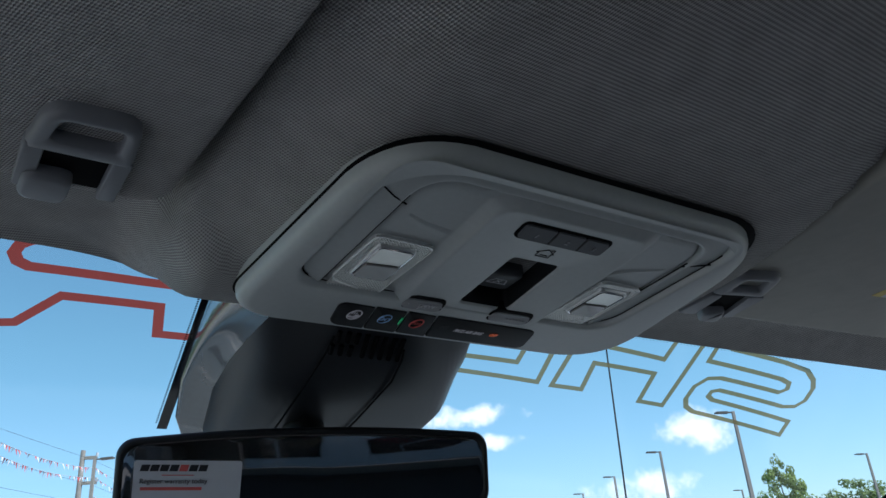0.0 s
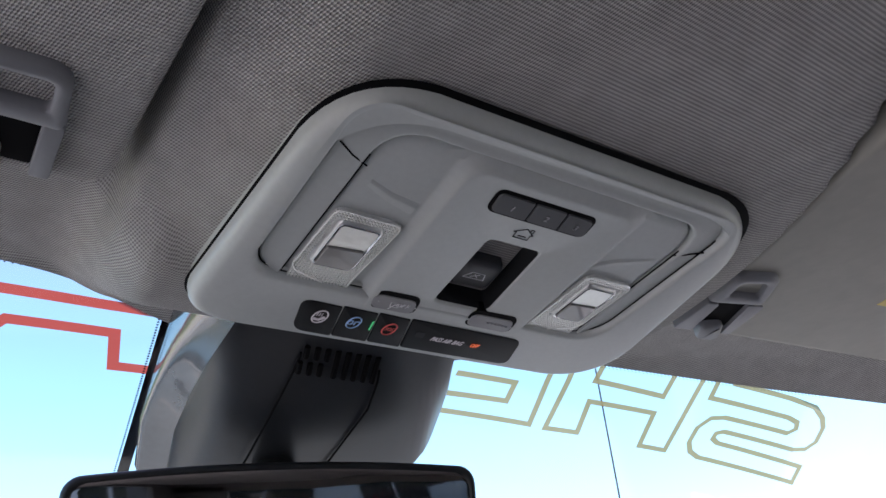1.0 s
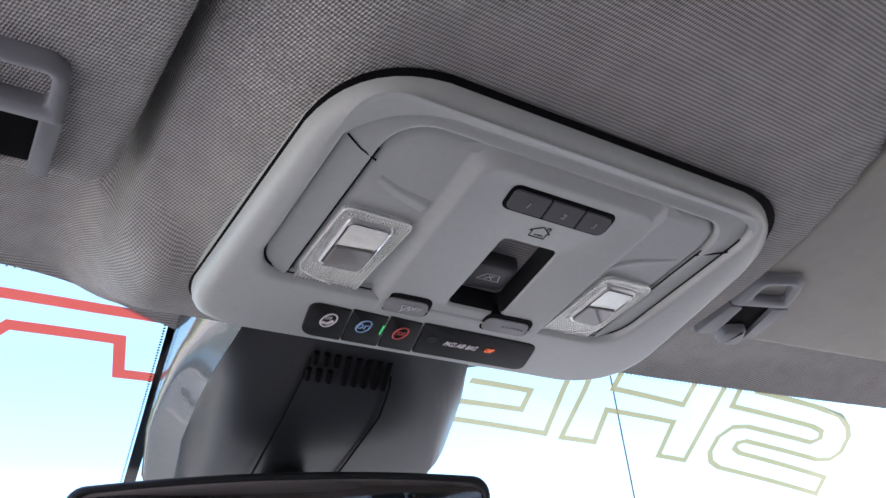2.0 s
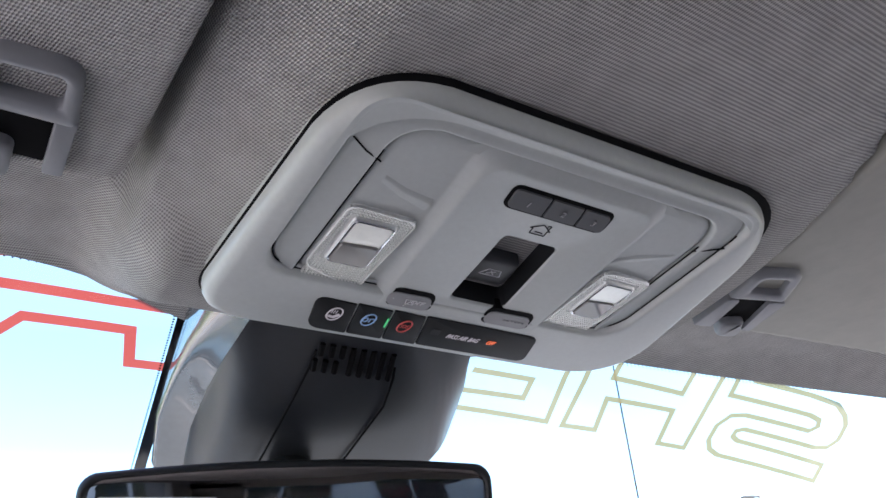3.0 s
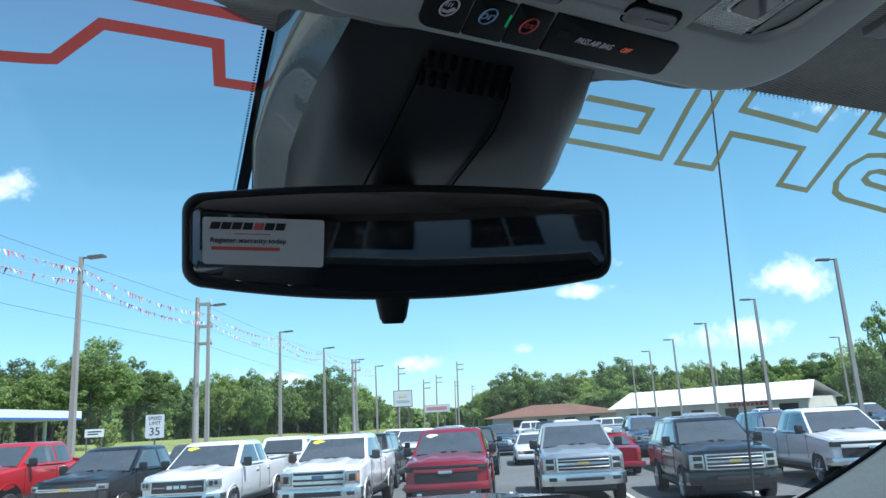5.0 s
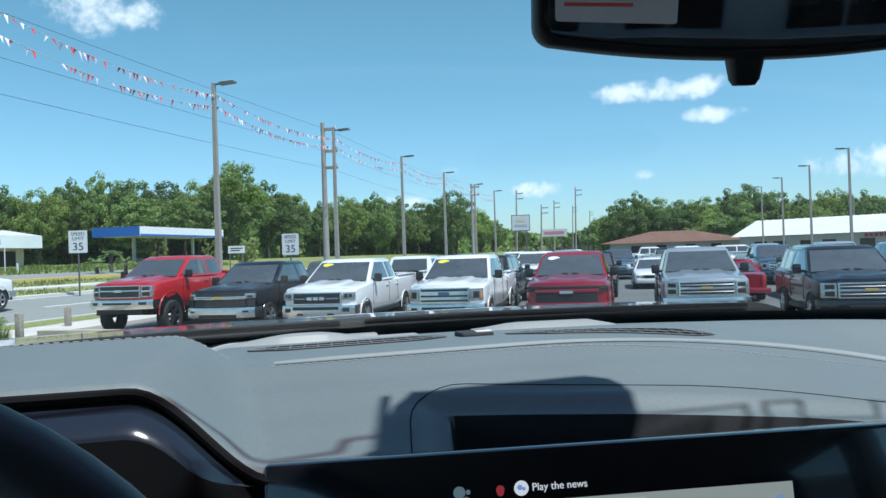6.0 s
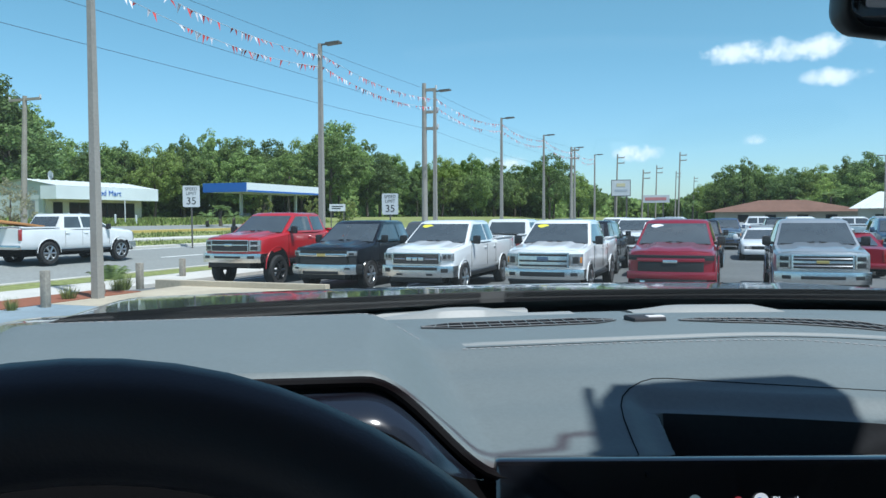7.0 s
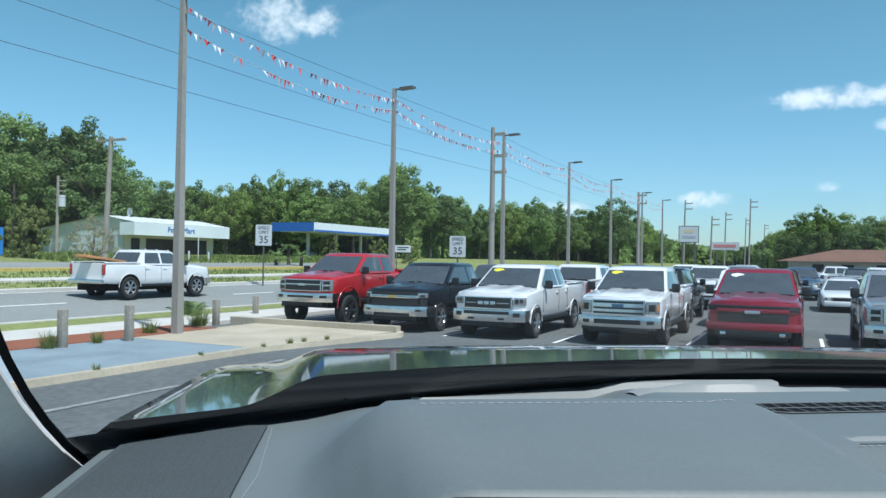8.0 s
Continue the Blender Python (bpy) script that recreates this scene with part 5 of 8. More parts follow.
def light_sensor():
    t = thing("light_sensor", "small dark light sensor block on the dashboard", "sensor")
    bm = bmesh.new()
    box(bm, -0.005, 0.042, 1.198, 1.235, dash_z(0, 1.21) - 0.002, dash_z(0, 1.21) + 0.006, 0.003)
    part("block", bm, PLASTIC_DARK, t)
    bm = bmesh.new()
    box(bm, 0.016, 0.040, 1.2, 1.212, dash_z(0, 1.21) + 0.005, dash_z(0, 1.21) + 0.0075, 0.001)
    part("pad", bm, material("pale_pad", (0.5, 0.5, 0.5), rough=0.5), t)
    anchor(t, (0.018, 1.21, dash_z(0, 1.21)))


light_sensor()

SCREEN_MAP = glow("screen_map", (0.60, 0.64, 0.58), 0.26)
SCREEN_PANEL = glow("screen_panel", (0.72, 0.74, 0.74), 0.26)
SCREEN_GREY = glow("screen_grey", (0.30, 0.32, 0.31), 0.4)
SCREEN_TEXT = glow("screen_text", (0.85, 0.87, 0.9), 0.45)
SCREEN_DIM = glow("screen_dim_text", (0.2, 0.22, 0.22), 0.3)
SCREEN_BLUE = glow("screen_blue", (0.25, 0.4, 0.75), 0.4)
SCREEN_RED = glow("screen_red", (0.7, 0.08, 0.1), 0.2)
SCREEN_TEAL = glow("screen_teal", (0.4, 0.58, 0.62), 0.14)


def centre_screen():
    t = thing("centre_display", "glossy black wide touch display showing a map page", "display")
    # local: u to the right along the panel, w up, d towards the driver
    base = pose(-0.310, 0.780, 2.0075, 0, 0, -11.0) @ pose(0, 0, 0, -8, 0, 0)
    bm = bmesh.new()
    vs = box(bm, 0.0, 0.66, 0.0, 0.022, -0.26, 0.0, 0.004, 2)
    bmesh.ops.transform(bm, matrix=base, verts=bm.verts)
    part("panel", bm, BLACK_GLOSS, t)

    def plate(name, u0, u1, w0, w1, mat, d=-0.0006, label=""):
        b = bmesh.new()
        box(b, u0, u1, d, d + 0.0006, w0, w1)
        bmesh.ops.transform(b, matrix=base, verts=b.verts)
        return part(name, b, mat, t, label)
    plate("map_page", 0.1623, 0.402, -0.235, -0.0385, SCREEN_MAP, label="pale map page on the display")
    plate("side_column", 0.1623, 0.1835, -0.235, -0.0385, SCREEN_GREY, -0.0012)
    plate("search_box", 0.1855, 0.282, -0.070, -0.0415, SCREEN_PANEL, -0.0012)
    face = base @ pose(0, -0.0022, 0, 90, 0, 0)
    writing("lettering", "Play the news", 0.0077, face @ pose(0.195, -0.0285, 0), SCREEN_TEXT, t, align="LEFT")
    writing("lettering", "Search", 0.0070, face @ pose(0.226, -0.054, 0.0006), SCREEN_DIM, t, align="LEFT")

    def disc(name, u, w, r, mat, d=0.0):
        b = bmesh.new()
        b.faces.new([b.verts.new(face @ Vector((u + r * math.cos(a), w + r * math.sin(a), d))) for a in (2 * math.pi * k / 20 for k in range(20))])
        part(name, b, mat, t)
    disc("assistant_icon", 0.187, -0.0285, 0.0055, SCREEN_TEXT)
    disc("assistant_dot", 0.1858, -0.0278, 0.0020, SCREEN_BLUE, 0.0003)
    disc("assistant_dot", 0.1888, -0.0290, 0.0013, SCREEN_BLUE, 0.0003)
    disc("bell_icon", 0.171, -0.0285, 0.0032, SCREEN_RED)
    disc("bell_icon", 0.171, -0.0306, 0.0026, SCREEN_RED)
    disc("bubble_icon", 0.1405, -0.0285, 0.0045, SCREEN_TEAL)
    disc("bubble_icon", 0.1455, -0.0345, 0.0028, SCREEN_TEAL)
    disc("bubble_icon", 0.147, -0.0285, 0.0018, SCREEN_TEAL)
    disc("microphone_icon", 0.1725, -0.049, 0.0062, SCREEN_TEXT, 0.0003)
    disc("microphone_mark", 0.1725, -0.049, 0.0018, SCREEN_BLUE, 0.0006)
    disc("pin_icon", 0.196, -0.053, 0.0024, SCREEN_DIM, 0.0006)
    disc("compass_icon", 0.389, -0.052, 0.0045, SCREEN_BLUE, 0.0002)
    for k, (u0, w0, u1, w1) in enumerate(((0.31, -0.058, 0.35, -0.062), (0.35, -0.062, 0.395, -0.054), (0.30, -0.10, 0.42, -0.13), (0.34, -0.06, 0.37, -0.2))):
        b = bmesh.new()
        n = Vector((w0 - w1, u1 - u0)).normalized() * 0.0008
        b.faces.new([b.verts.new(face @ Vector(p)) for p in ((u0 - n.x, w0 - n.y, 0.0001), (u1 - n.x, w1 - n.y, 0.0001), (u1 + n.x, w1 + n.y, 0.0001), (u0 + n.x, w0 + n.y, 0.0001))])
        part("map_line", b, SCREEN_GREY, t)
    # air outlet left of the display
    for k in range(3):
        b = bmesh.new()
        box(b, 0.03, 0.115, -0.0015, 0.004, -0.034 - k * 0.03, -0.031 - k * 0.03, 0.001)
        bmesh.ops.transform(b, matrix=base, verts=b.verts)
        part("outlet_slat", b, PLASTIC_DARK, t)
    anchor(t, base @ Vector((0.3, 0, -0.26)))


centre_screen()


def instrument_cluster():
    t = thing("instrument_cluster", "dark glossy instrument cluster under the dash hood", "instruments")
    bm = bmesh.new()
    # glossy frame that runs back under the hood
    xs = spread(-0.765, -0.306, 60)
    lip = [(x, dash_near(x), dash_z(x, dash_near(x))) for x in xs]
    slim = [smooth01((-0.312 - x) / 0.05) for x in xs]
    loops(bm, [[(x, y + 0.03, z - 0.012) for x, y, z in lip], [(x, y + 0.002, z - 0.013) for x, y, z in lip], [(x, y - 0.034 * k, z - 0.014 - 0.010 * k) for (x, y, z), k in zip(lip, slim)],
               [(x, y - 0.038 * k, z - 0.016 - 0.016 * k) for (x, y, z), k in zip(lip, slim)]], close=False)
    part("frame", bm, GLOSS_FRAME, t, "glossy black frame under the hood", sharp=50)
    bm = bmesh.new()
    loops(bm, [[(x, y - 0.038 * k, z - 0.016 - 0.016 * k) for (x, y, z), k in zip(lip, slim)], [(x, y - 0.036 * k, z - 0.075) for (x, y, z), k in zip(lip, slim)], [(x, y + 0.09, z - 0.11) for x, y, z in lip]], close=False)
    part("fascia", bm, SEAM, t, sharp=50)
    bm = bmesh.new()
    box(bm, -0.72, -0.36, 0.94, 0.96, 1.72, 2.015)
    part("back", bm, SEAM, t)
    bm = bmesh.new()
    box(bm, -0.68, -0.38, 0.925, 0.930, 1.84, 1.99, 0.002)
    d = part("gauge_display", bm, SEAM, t)
    writing("lettering", "2", 0.012, pose(-0.585, 0.9235, 1.93, 90, 0, 0), SCREEN_TEXT, d)
    for z, x1 in ((1.990, -0.52), (1.976, -0.488)):
        bm = bmesh.new()
        tube(bm, [(x, 0.918, z + 0.004 * (x + 0.5)) for x in spread(-0.70, x1, 12)], 0.0018, 6, 0.0004)
        part("trim_strip", bm, CHROME, t, "thin bright trim strip")
    anchor(t, (-0.53, 0.93, 1.8))


instrument_cluster()


def steering_wheel():
    t = thing("steering_wheel", "black leather steering wheel with gloss spokes", "steering wheel")
    c = Vector((-0.5240, 0.4625, 1.9422))
    tilt = 0.459
    m = Matrix.Translation(c) @ Matrix.Rotation(-tilt, 4, "X")

    def P(u, v, w=0.0):
        return m @ Vector((u, -w, v))
    bm = bmesh.new()
    n = 72
    rings = []
    for k in range(n):
        a = 2 * math.pi * k / n
        fat = 0.0195 + 0.002 * math.cos(2 * a) ** 2
        rings.append([P((0.1879 + fat * math.cos(b)) * math.cos(a), (0.1879 + fat * math.cos(b)) * math.sin(a), fat * 1.05 * math.sin(b)) for b in (2 * math.pi * j / 16 for j in range(16))])
    rings.append(rings[0])
    loops(bm, rings)
    bmesh.ops.remove_doubles(bm, verts=bm.verts, dist=1e-5)
    part("rim", bm, LEATHER, t, sharp=80)
    bm = bmesh.new()
    o = rounded([(-0.075, -0.075), (0.075, -0.075), (0.085, 0.05), (-0.085, 0.05)], 0.03, 6)
    loops(bm, [[P(x, y, -0.03) for x, y in o], [P(x, y, 0.0) for x, y in o], [P(x * 0.9, y * 0.9, 0.018) for x, y in o], [P(x * 0.5, y * 0.5, 0.024) for x, y in o]], cap_first=True, cap_last=True)
    part("airbag_cover", bm, BLACK_SOFT, t, sharp=60)
    for a, b in (((-0.08, 0.0), (-0.172, 0.012)), ((0.08, 0.0), (0.172, 0.012)), ((-0.02, -0.07), (-0.03, -0.175)), ((0.02, -0.07), (0.03, -0.175))):
        bm = bmesh.new()
        tube(bm, [P(*a), P(*b)], 0.018, 10)
        part("spoke", bm, BLACK_SOFT, t)
    for s in (-1, 1):
        bm = bmesh.new()
        tube(bm, [P(s * 0.06, 0.022, 0.014), P(s * 0.15, 0.026, 0.012)], 0.004, 8)
        part("trim_strip", bm, CHROME, t, "thin bright trim strip")
    bm = bmesh.new()
    tube(bm, [P(0, 0, -0.02), P(0, 0.0, -0.40)], 0.045, 12)
    part("column", bm, BLACK_SOFT, t)
    anchor(t, P(0, 0, -0.4))


steering_wheel()


# ---- our truck: hood and body ----
def hood_z(x, y):
    z = 2.029 - 0.046 * (y - 1.75) - 0.03 * max(0.0, (y - 1.9) / 0.6) ** 2
    z -= 0.006 * (x / 0.6) ** 2
    edge = 0.80 + 0.04 * (y - 2.0)
    z -= 0.036 * smooth01((abs(x) - edge) / 0.13)
    z -= 0.12 * max(0.0, (abs(x) - 1.05) / 0.08) ** 2
    z -= 0.10 * max(0.0, (y - 2.75) / 0.3) ** 2
    return z


def own_body():
    t = thing("pickup_hood", "glossy black pickup hood with a raised middle", "truck hood")
    bm = bmesh.new()
    xs = sorted(set(spread(-1.13, 1.13, 60) + spread(-1.0, -0.74, 20) + spread(0.74, 1.0, 20)))
    rows = []
    for s in spread(0, 1, 46):
        rows.append([bm.verts.new((x, (1.735 - 0.3 * x * x) + (3.05 - 0.12 * x * x - (1.735 - 0.3 * x * x)) * s, hood_z(x, (1.735 - 0.3 * x * x) + (3.05 - 0.12 * x * x - (1.735 - 0.3 * x * x)) * s))) for x in xs])
    for a, b in zip(rows, rows[1:]):
        for i in range(len(xs) - 1):
            bm.faces.new((a[i], a[i + 1], b[i + 1], b[i]))
    # folded rear and side edges
    for edge in (rows[0], [r[0] for r in rows], [r[-1] for r in rows]):
        low = [bm.verts.new((v.co.x, v.co.y, v.co.z - 0.14)) for v in edge]
        for i in range(len(edge) - 1):
            bm.faces.new((edge[i], edge[i + 1], low[i + 1], low[i]))
    part("hood_skin", bm, PAINT_BLACK, t, sharp=60)
    for nm, dims in (("engine_bay", (-1.1, 1.1, 1.35, 3.02, 1.15, 1.60, 0.05)), ("front_fascia", (-1.12, 1.12, 2.95, 3.15, 1.0, 1.75, 0.06)), ("cargo_bed", (-1.05, 1.05, -3.6, -1.8, 1.15, 1.75, 0.05))):
        bm = bmesh.new()
        box(bm, *dims)
        part(nm, bm, PAINT_BLACK, t)
    for s in (-1, 1):
        for y in (2.3, -2.6):
            bm = bmesh.new()
            tube(bm, [(s * 0.72, y, 0.634), (s * 1.04, y, 0.634)], 0.48, 28)
            part("tyre", bm, RUBBER, t)
    bm = bmesh.new()
    tube(bm, [(1.1, 1.343, 1.85), (1.1, 1.32, 2.3), (1.1, 1.29, 3.0)], 0.003, 6, 0.0018)
    part("antenna", bm, BLACK_SOFT, t, "thin black whip antenna")
    anchor(t, (0, 2.3, 0))
    t2 = thing("wiper_cowl", "black plastic cowl with wipers below the windshield", "cowl")
    bm = bmesh.new()
    loops(bm, [[(x, ws_y(x, 1.99) - 0.02, 1.984) for x in spread(-1.02, 1.02, 40)], [(x, ws_y(x, 1.99) + 0.06, 1.975) for x in spread(-1.02, 1.02, 40)], [(x, 1.745 - 0.3 * x * x, min(1.972, hood_z(x, 1.745 - 0.3 * x * x) - 0.012)) for x in spread(-1.02, 1.02, 40)]], close=False)
    part("cowl_panel", bm, BLACK_SOFT, t2)
    for x0, x1 in ((-0.75, -0.05), (0.0, 0.75)):
        bm = bmesh.new()
        tube(bm, [(x, ws_y(x, 2.0) + 0.012 - 0.01, 2.012) for x in spread(x0, x1, 10)], 0.006, 6)
        part("wiper", bm, SEAM, t2)
    bm = bmesh.new()
    nub = [(-0.009, 0.0, 0.0), (0.009, 0.0, 0.0), (0.009, 0.02, 0.0), (-0.009, 0.02, 0.0)]
    loops(bm, [[(-0.20 + a * f, 1.56 + b, 1.985 + h) for a, b, c in nub] for h, f in ((0, 1.2), (0.022, 1.0), (0.028, 0.6))], cap_first=True, cap_last=True)
    part("washer_nozzle", bm, SEAM, t2)
    anchor(t2, (0, 1.7, 1.97))


own_body()

# windshield decal: outlined slanted shapes seen from behind, and red strips
strokes("windshield_decal", [
    [(0.146, 0.6246), (0.2171, 0.620), (0.2125, 0.598), (0.148, 0.601)],
    [(0.150, 0.645), (0.2597, 0.6408), (0.2441, 0.5885), (0.236, 0.556)],
    [(0.2565, 0.552), (0.2662, 0.5838), (0.2799, 0.641), (0.3198, 0.6373), (0.3054, 0.5982), (0.3889, 0.5905), (0.4046, 0.6332), (0.4399, 0.6297), (0.411, 0.5343), (0.406, 0.520)],
    [(0.289, 0.552), (0.2945, 0.5741), (0.3832, 0.5690), (0.3761, 0.5425), (0.372, 0.528)],
    [(0.426, 0.520), (0.4383, 0.5531), (0.5521, 0.5419), (0.5680, 0.5432), (0.5745, 0.5510), (0.5690, 0.5595), (0.4763, 0.5688), (0.4605, 0.5750), (0.4545, 0.5910), (0.4605, 0.6107), (0.4720, 0.6215), (0.4879, 0.6255),
     (0.6375, 0.6148), (0.6268, 0.5918), (0.4955, 0.6008), (0.4852, 0.5975), (0.4832, 0.5900), (0.4907, 0.5849), (0.596, 0.5755), (0.611, 0.5690), (0.6150, 0.5560), (0.6060, 0.5370), (0.5935, 0.5270), (0.5720, 0.5190), (0.5329, 0.5205), (0.4503, 0.5290)],
], 0.0062, DECAL_YELLOW, "pale yellow outlined slanted shapes stuck on the windshield")
strokes("windshield_stripe", [
    [(-0.40, 0.639), (-0.2424, 0.6372), (-0.2317, 0.6363), (-0.2076, 0.608), (-0.1392, 0.6118), (-0.1322, 0.6412), (-0.1011, 0.6424)],
    [(-0.20, 0.5588), (-0.2340, 0.5600), (-0.2410, 0.5650), (-0.2432, 0.5720), (-0.2400, 0.5790), (-0.2328, 0.583), (-0.1584, 0.5883), (-0.111, 0.5905)],
], 0.0080, DECAL_RED, "bent red outline stripes stuck on the windshield")


# ---- outside: street frame, r across to the right, s along the street ----
STREET = -32.0
ES = Vector((math.sin(radians(32.0)), math.cos(radians(32.0)), 0))
ER = Vector((math.cos(radians(32.0)), -math.sin(radians(32.0)), 0))


def land(r):
    """Height of the ground: level lot, then a rise across the road to the far side."""
    return profile([(-400, 4.0), (-62, 2.25), (-33, 0.95), (-29, 0.6), (-21.2, 0.08), (-17.5, 0.0), (400, 0.0)], r)


K, LOT = 0.93, 0.154  # plan scale, and height of the lot


def at(r, s, turn=0.0, z=None):
    p = (ER * r + ES * s) * K
    return pose(p.x, p.y, (land(r) if z is None else z) * K + LOT, 0, 0, STREET + turn)


def flat(r, s, z):
    """A place in the street frame, before it is turned into the world."""
    return (r * K, s * K, z * K + LOT)


ASPHALT = material("asphalt", (0.112, 0.12, 0.122), rough=0.9, grain=0.25, grain_scale=9, stain=0.18, stain_scale=0.35, bump=0.5, bump_scale=40)
ROAD = material("road_asphalt", (0.225, 0.235, 0.225), rough=0.9, grain=0.15, grain_scale=8, stain=0.12, stain_scale=0.2, bump=0.4, bump_scale=40)
GRASS = material("grass", (0.20, 0.225, 0.07), rough=0.95, grain=0.35, grain_scale=6, stain=0.25, stain_scale=0.25, bump=0.6, bump_scale=25)
CONCRETE = material("concrete", (0.43, 0.375, 0.285), rough=0.9, grain=0.12, grain_scale=14, stain=0.2, stain_scale=0.8, bump=0.3, bump_scale=60)
CONCRETE_PALE = material("sidewalk_concrete", (0.52, 0.50, 0.46), rough=0.9, grain=0.1, grain_scale=14, stain=0.12, stain_scale=0.8)
BLUE_FLOOR = material("blue_floor_paint", (0.215, 0.27, 0.305), rough=0.85, grain=0.12, grain_scale=16, stain=0.18, stain_scale=1.2)
MULCH = material("red_mulch", (0.24, 0.085, 0.045), rough=1.0, grain=0.4, grain_scale=25, bump=1.0, bump_scale=40)
LINE = material("line_paint", (0.74, 0.74, 0.72), rough=0.8, grain=0.15, grain_scale=20, stain=0.2, stain_scale=3)
LINE_WORN = material("worn_line_paint", (0.24, 0.245, 0.24), rough=0.85, grain=0.35, grain_scale=14, stain=0.35, stain_scale=2.5)
WOOD_GREY = material("weathered_wood", (0.29, 0.265, 0.225), rough=0.9, grain=0.25, grain_scale=18, stain=0.15, stain_scale=2, bump=0.5, bump_scale=60)
POLE_CONCRETE = material("pole_concrete", (0.29, 0.272, 0.245), rough=0.9, grain=0.15, grain_scale=20, stain=0.12, stain_scale=1)
LAMP_METAL = material("lamp_bronze", (0.12, 0.11, 0.10), rough=0.5, metal=0.4)
BARK = material("bark", (0.09, 0.075, 0.06), rough=1.0, grain=0.3, grain_scale=8)
SIGN_WHITE = material("sign_white", (0.52, 0.545, 0.57), rough=0.45, stain=0.05, stain_scale=2)
SIGN_BLACK = material("sign_black", (0.02, 0.02, 0.022), rough=0.5)


def leafy(name, color, spread_v=0.30):
    m = material(name, color, rough=0.75, island=spread_v, per_object=0.18, spec=0.3)
    n, l = m.node_tree.nodes, m.node_tree.links
    tr = n.new("ShaderNodeBsdfTranslucent")
    hs = [k for k in n if k.type == "HUE_SAT"][0]
    l.new(hs.outputs["Color"], tr.inputs["Color"])
    mix = n.new("ShaderNodeMixShader")
    mix.inputs[0].default_value = 0.5
    l.new(n["Principled BSDF"].outputs[0], mix.inputs[1])
    l.new(tr.outputs[0], mix.inputs[2])
    l.new(mix.outputs[0], n["Material Output"].inputs["Surface"])
    return m


LEAF_A = leafy("leaves_mid_green", (0.215, 0.305, 0.10))
LEAF_B = leafy("leaves_bright_green", (0.29, 0.385, 0.11))
LEAF_C = leafy("leaves_dark_green", (0.165, 0.24, 0.09))
LEAF_D = leafy("leaves_olive", (0.275, 0.32, 0.105))


def strip(name, r0, r1, s0, s1, off, mat, label, category, kind="structure", n=2, thick=0.03):
    """A slab that follows the ground between two lines along the street."""
    bm = bmesh.new()
    rs = spread(r0, r1, max(2, int(abs(r1 - r0) / 1.5) + 2))
    ss = spread(s0, s1, max(n, int(abs(s1 - s0) / 40) + 2))
    sheet(bm, [r * K for r in rs], [s * K for s in ss], lambda r, s: land(r / K) * K + LOT + off, thick, -1)
    ob = link_mesh(name, bm, mat, smooth=False)
    ob.matrix_basis = pose(0, 0, 0, 0, 0, STREET)
    return tagged(ob, label, category, kind=kind)


def ground():
    bm = bmesh.new()
    rs = [-2400, -800, -400, -250, -150, -100] + spread(-70, -15, 45) + [0, 60, 200, 800, 2400]
    ss = [-2400, -400, -60] + spread(-30, 120, 16) + [200, 400, 1000, 2400]
    sheet(bm, [r * K for r in rs], [s * K for s in ss], lambda r, s: land(max(r / K, -390)) * K + LOT - 0.02, 0.0)
    ob = link_mesh("ground", bm, GRASS)
    ob.matrix_basis = pose(0, 0, 0, 0, 0, STREET)
    tagged(ob, "short green grass ground rising gently beyond the road", "ground", kind="structure")


ground()
strip("pavement", -20.4, 70, -60, 230, 0.0, ASPHALT, "worn grey asphalt of a car lot", "pavement")
strip("road", -29.0, -21.2, -200, 900, 0.012, ROAD, "pale grey two lane asphalt road", "road")
strip("edge_line", -21.62, -21.40, -200, 600, 0.022, LINE, "white painted edge line of the road", "road line", thick=0.004)
strip("edge_line", -28.7, -28.55, -200, 600, 0.022, LINE, "white painted edge line of the road", "road line", thick=0.004)
for k in range(12):
    strip("lane_dash", -25.3, -25.18, -20 + k * 12, -17 + k * 12, 0.022, LINE, "white painted lane dash", "road line", thick=0.004)
strip("kerb", -21.2, -20.95, -200, 600, 0.13, CONCRETE_PALE, "pale concrete road kerb", "kerb", thick=0.2)
strip("verge", -20.95, -19.5, -100, 400, 0.10, GRASS, "narrow strip of grass beside the road", "grass", thick=0.15)
strip("pavement_walk", -19.5, -17.6, -100, 400, 0.11, CONCRETE_PALE, "pale concrete sidewalk", "sidewalk", thick=0.15)
strip("far_kerb", -29.4, -29.0, -200, 600, 0.12, CONCRETE_PALE, "pale concrete kerb across the road", "kerb", thick=0.2)
strip("far_walk", -33.6, -32.2, -200, 600, 0.05, CONCRETE_PALE, "pale concrete sidewalk across the road", "sidewalk", thick=0.1)
strip("station_apron", -46.0, -40.0, 20, 66, 0.05, ROAD, "grey asphalt forecourt before a shop", "forecourt", thick=0.1)
strip("apron_kerb", -40.0, -39.6, 20, 66, 0.14, material("yellow_kerb", (0.5, 0.38, 0.12), rough=0.85, grain=0.2, grain_scale=10), "yellow painted forecourt kerb", "kerb", thick=0.2)
strip("mulch_bed", -17.6, -16.0, -20, 16.7, 0.128, MULCH, "bed of red bark mulch", "mulch bed", thick=0.14)


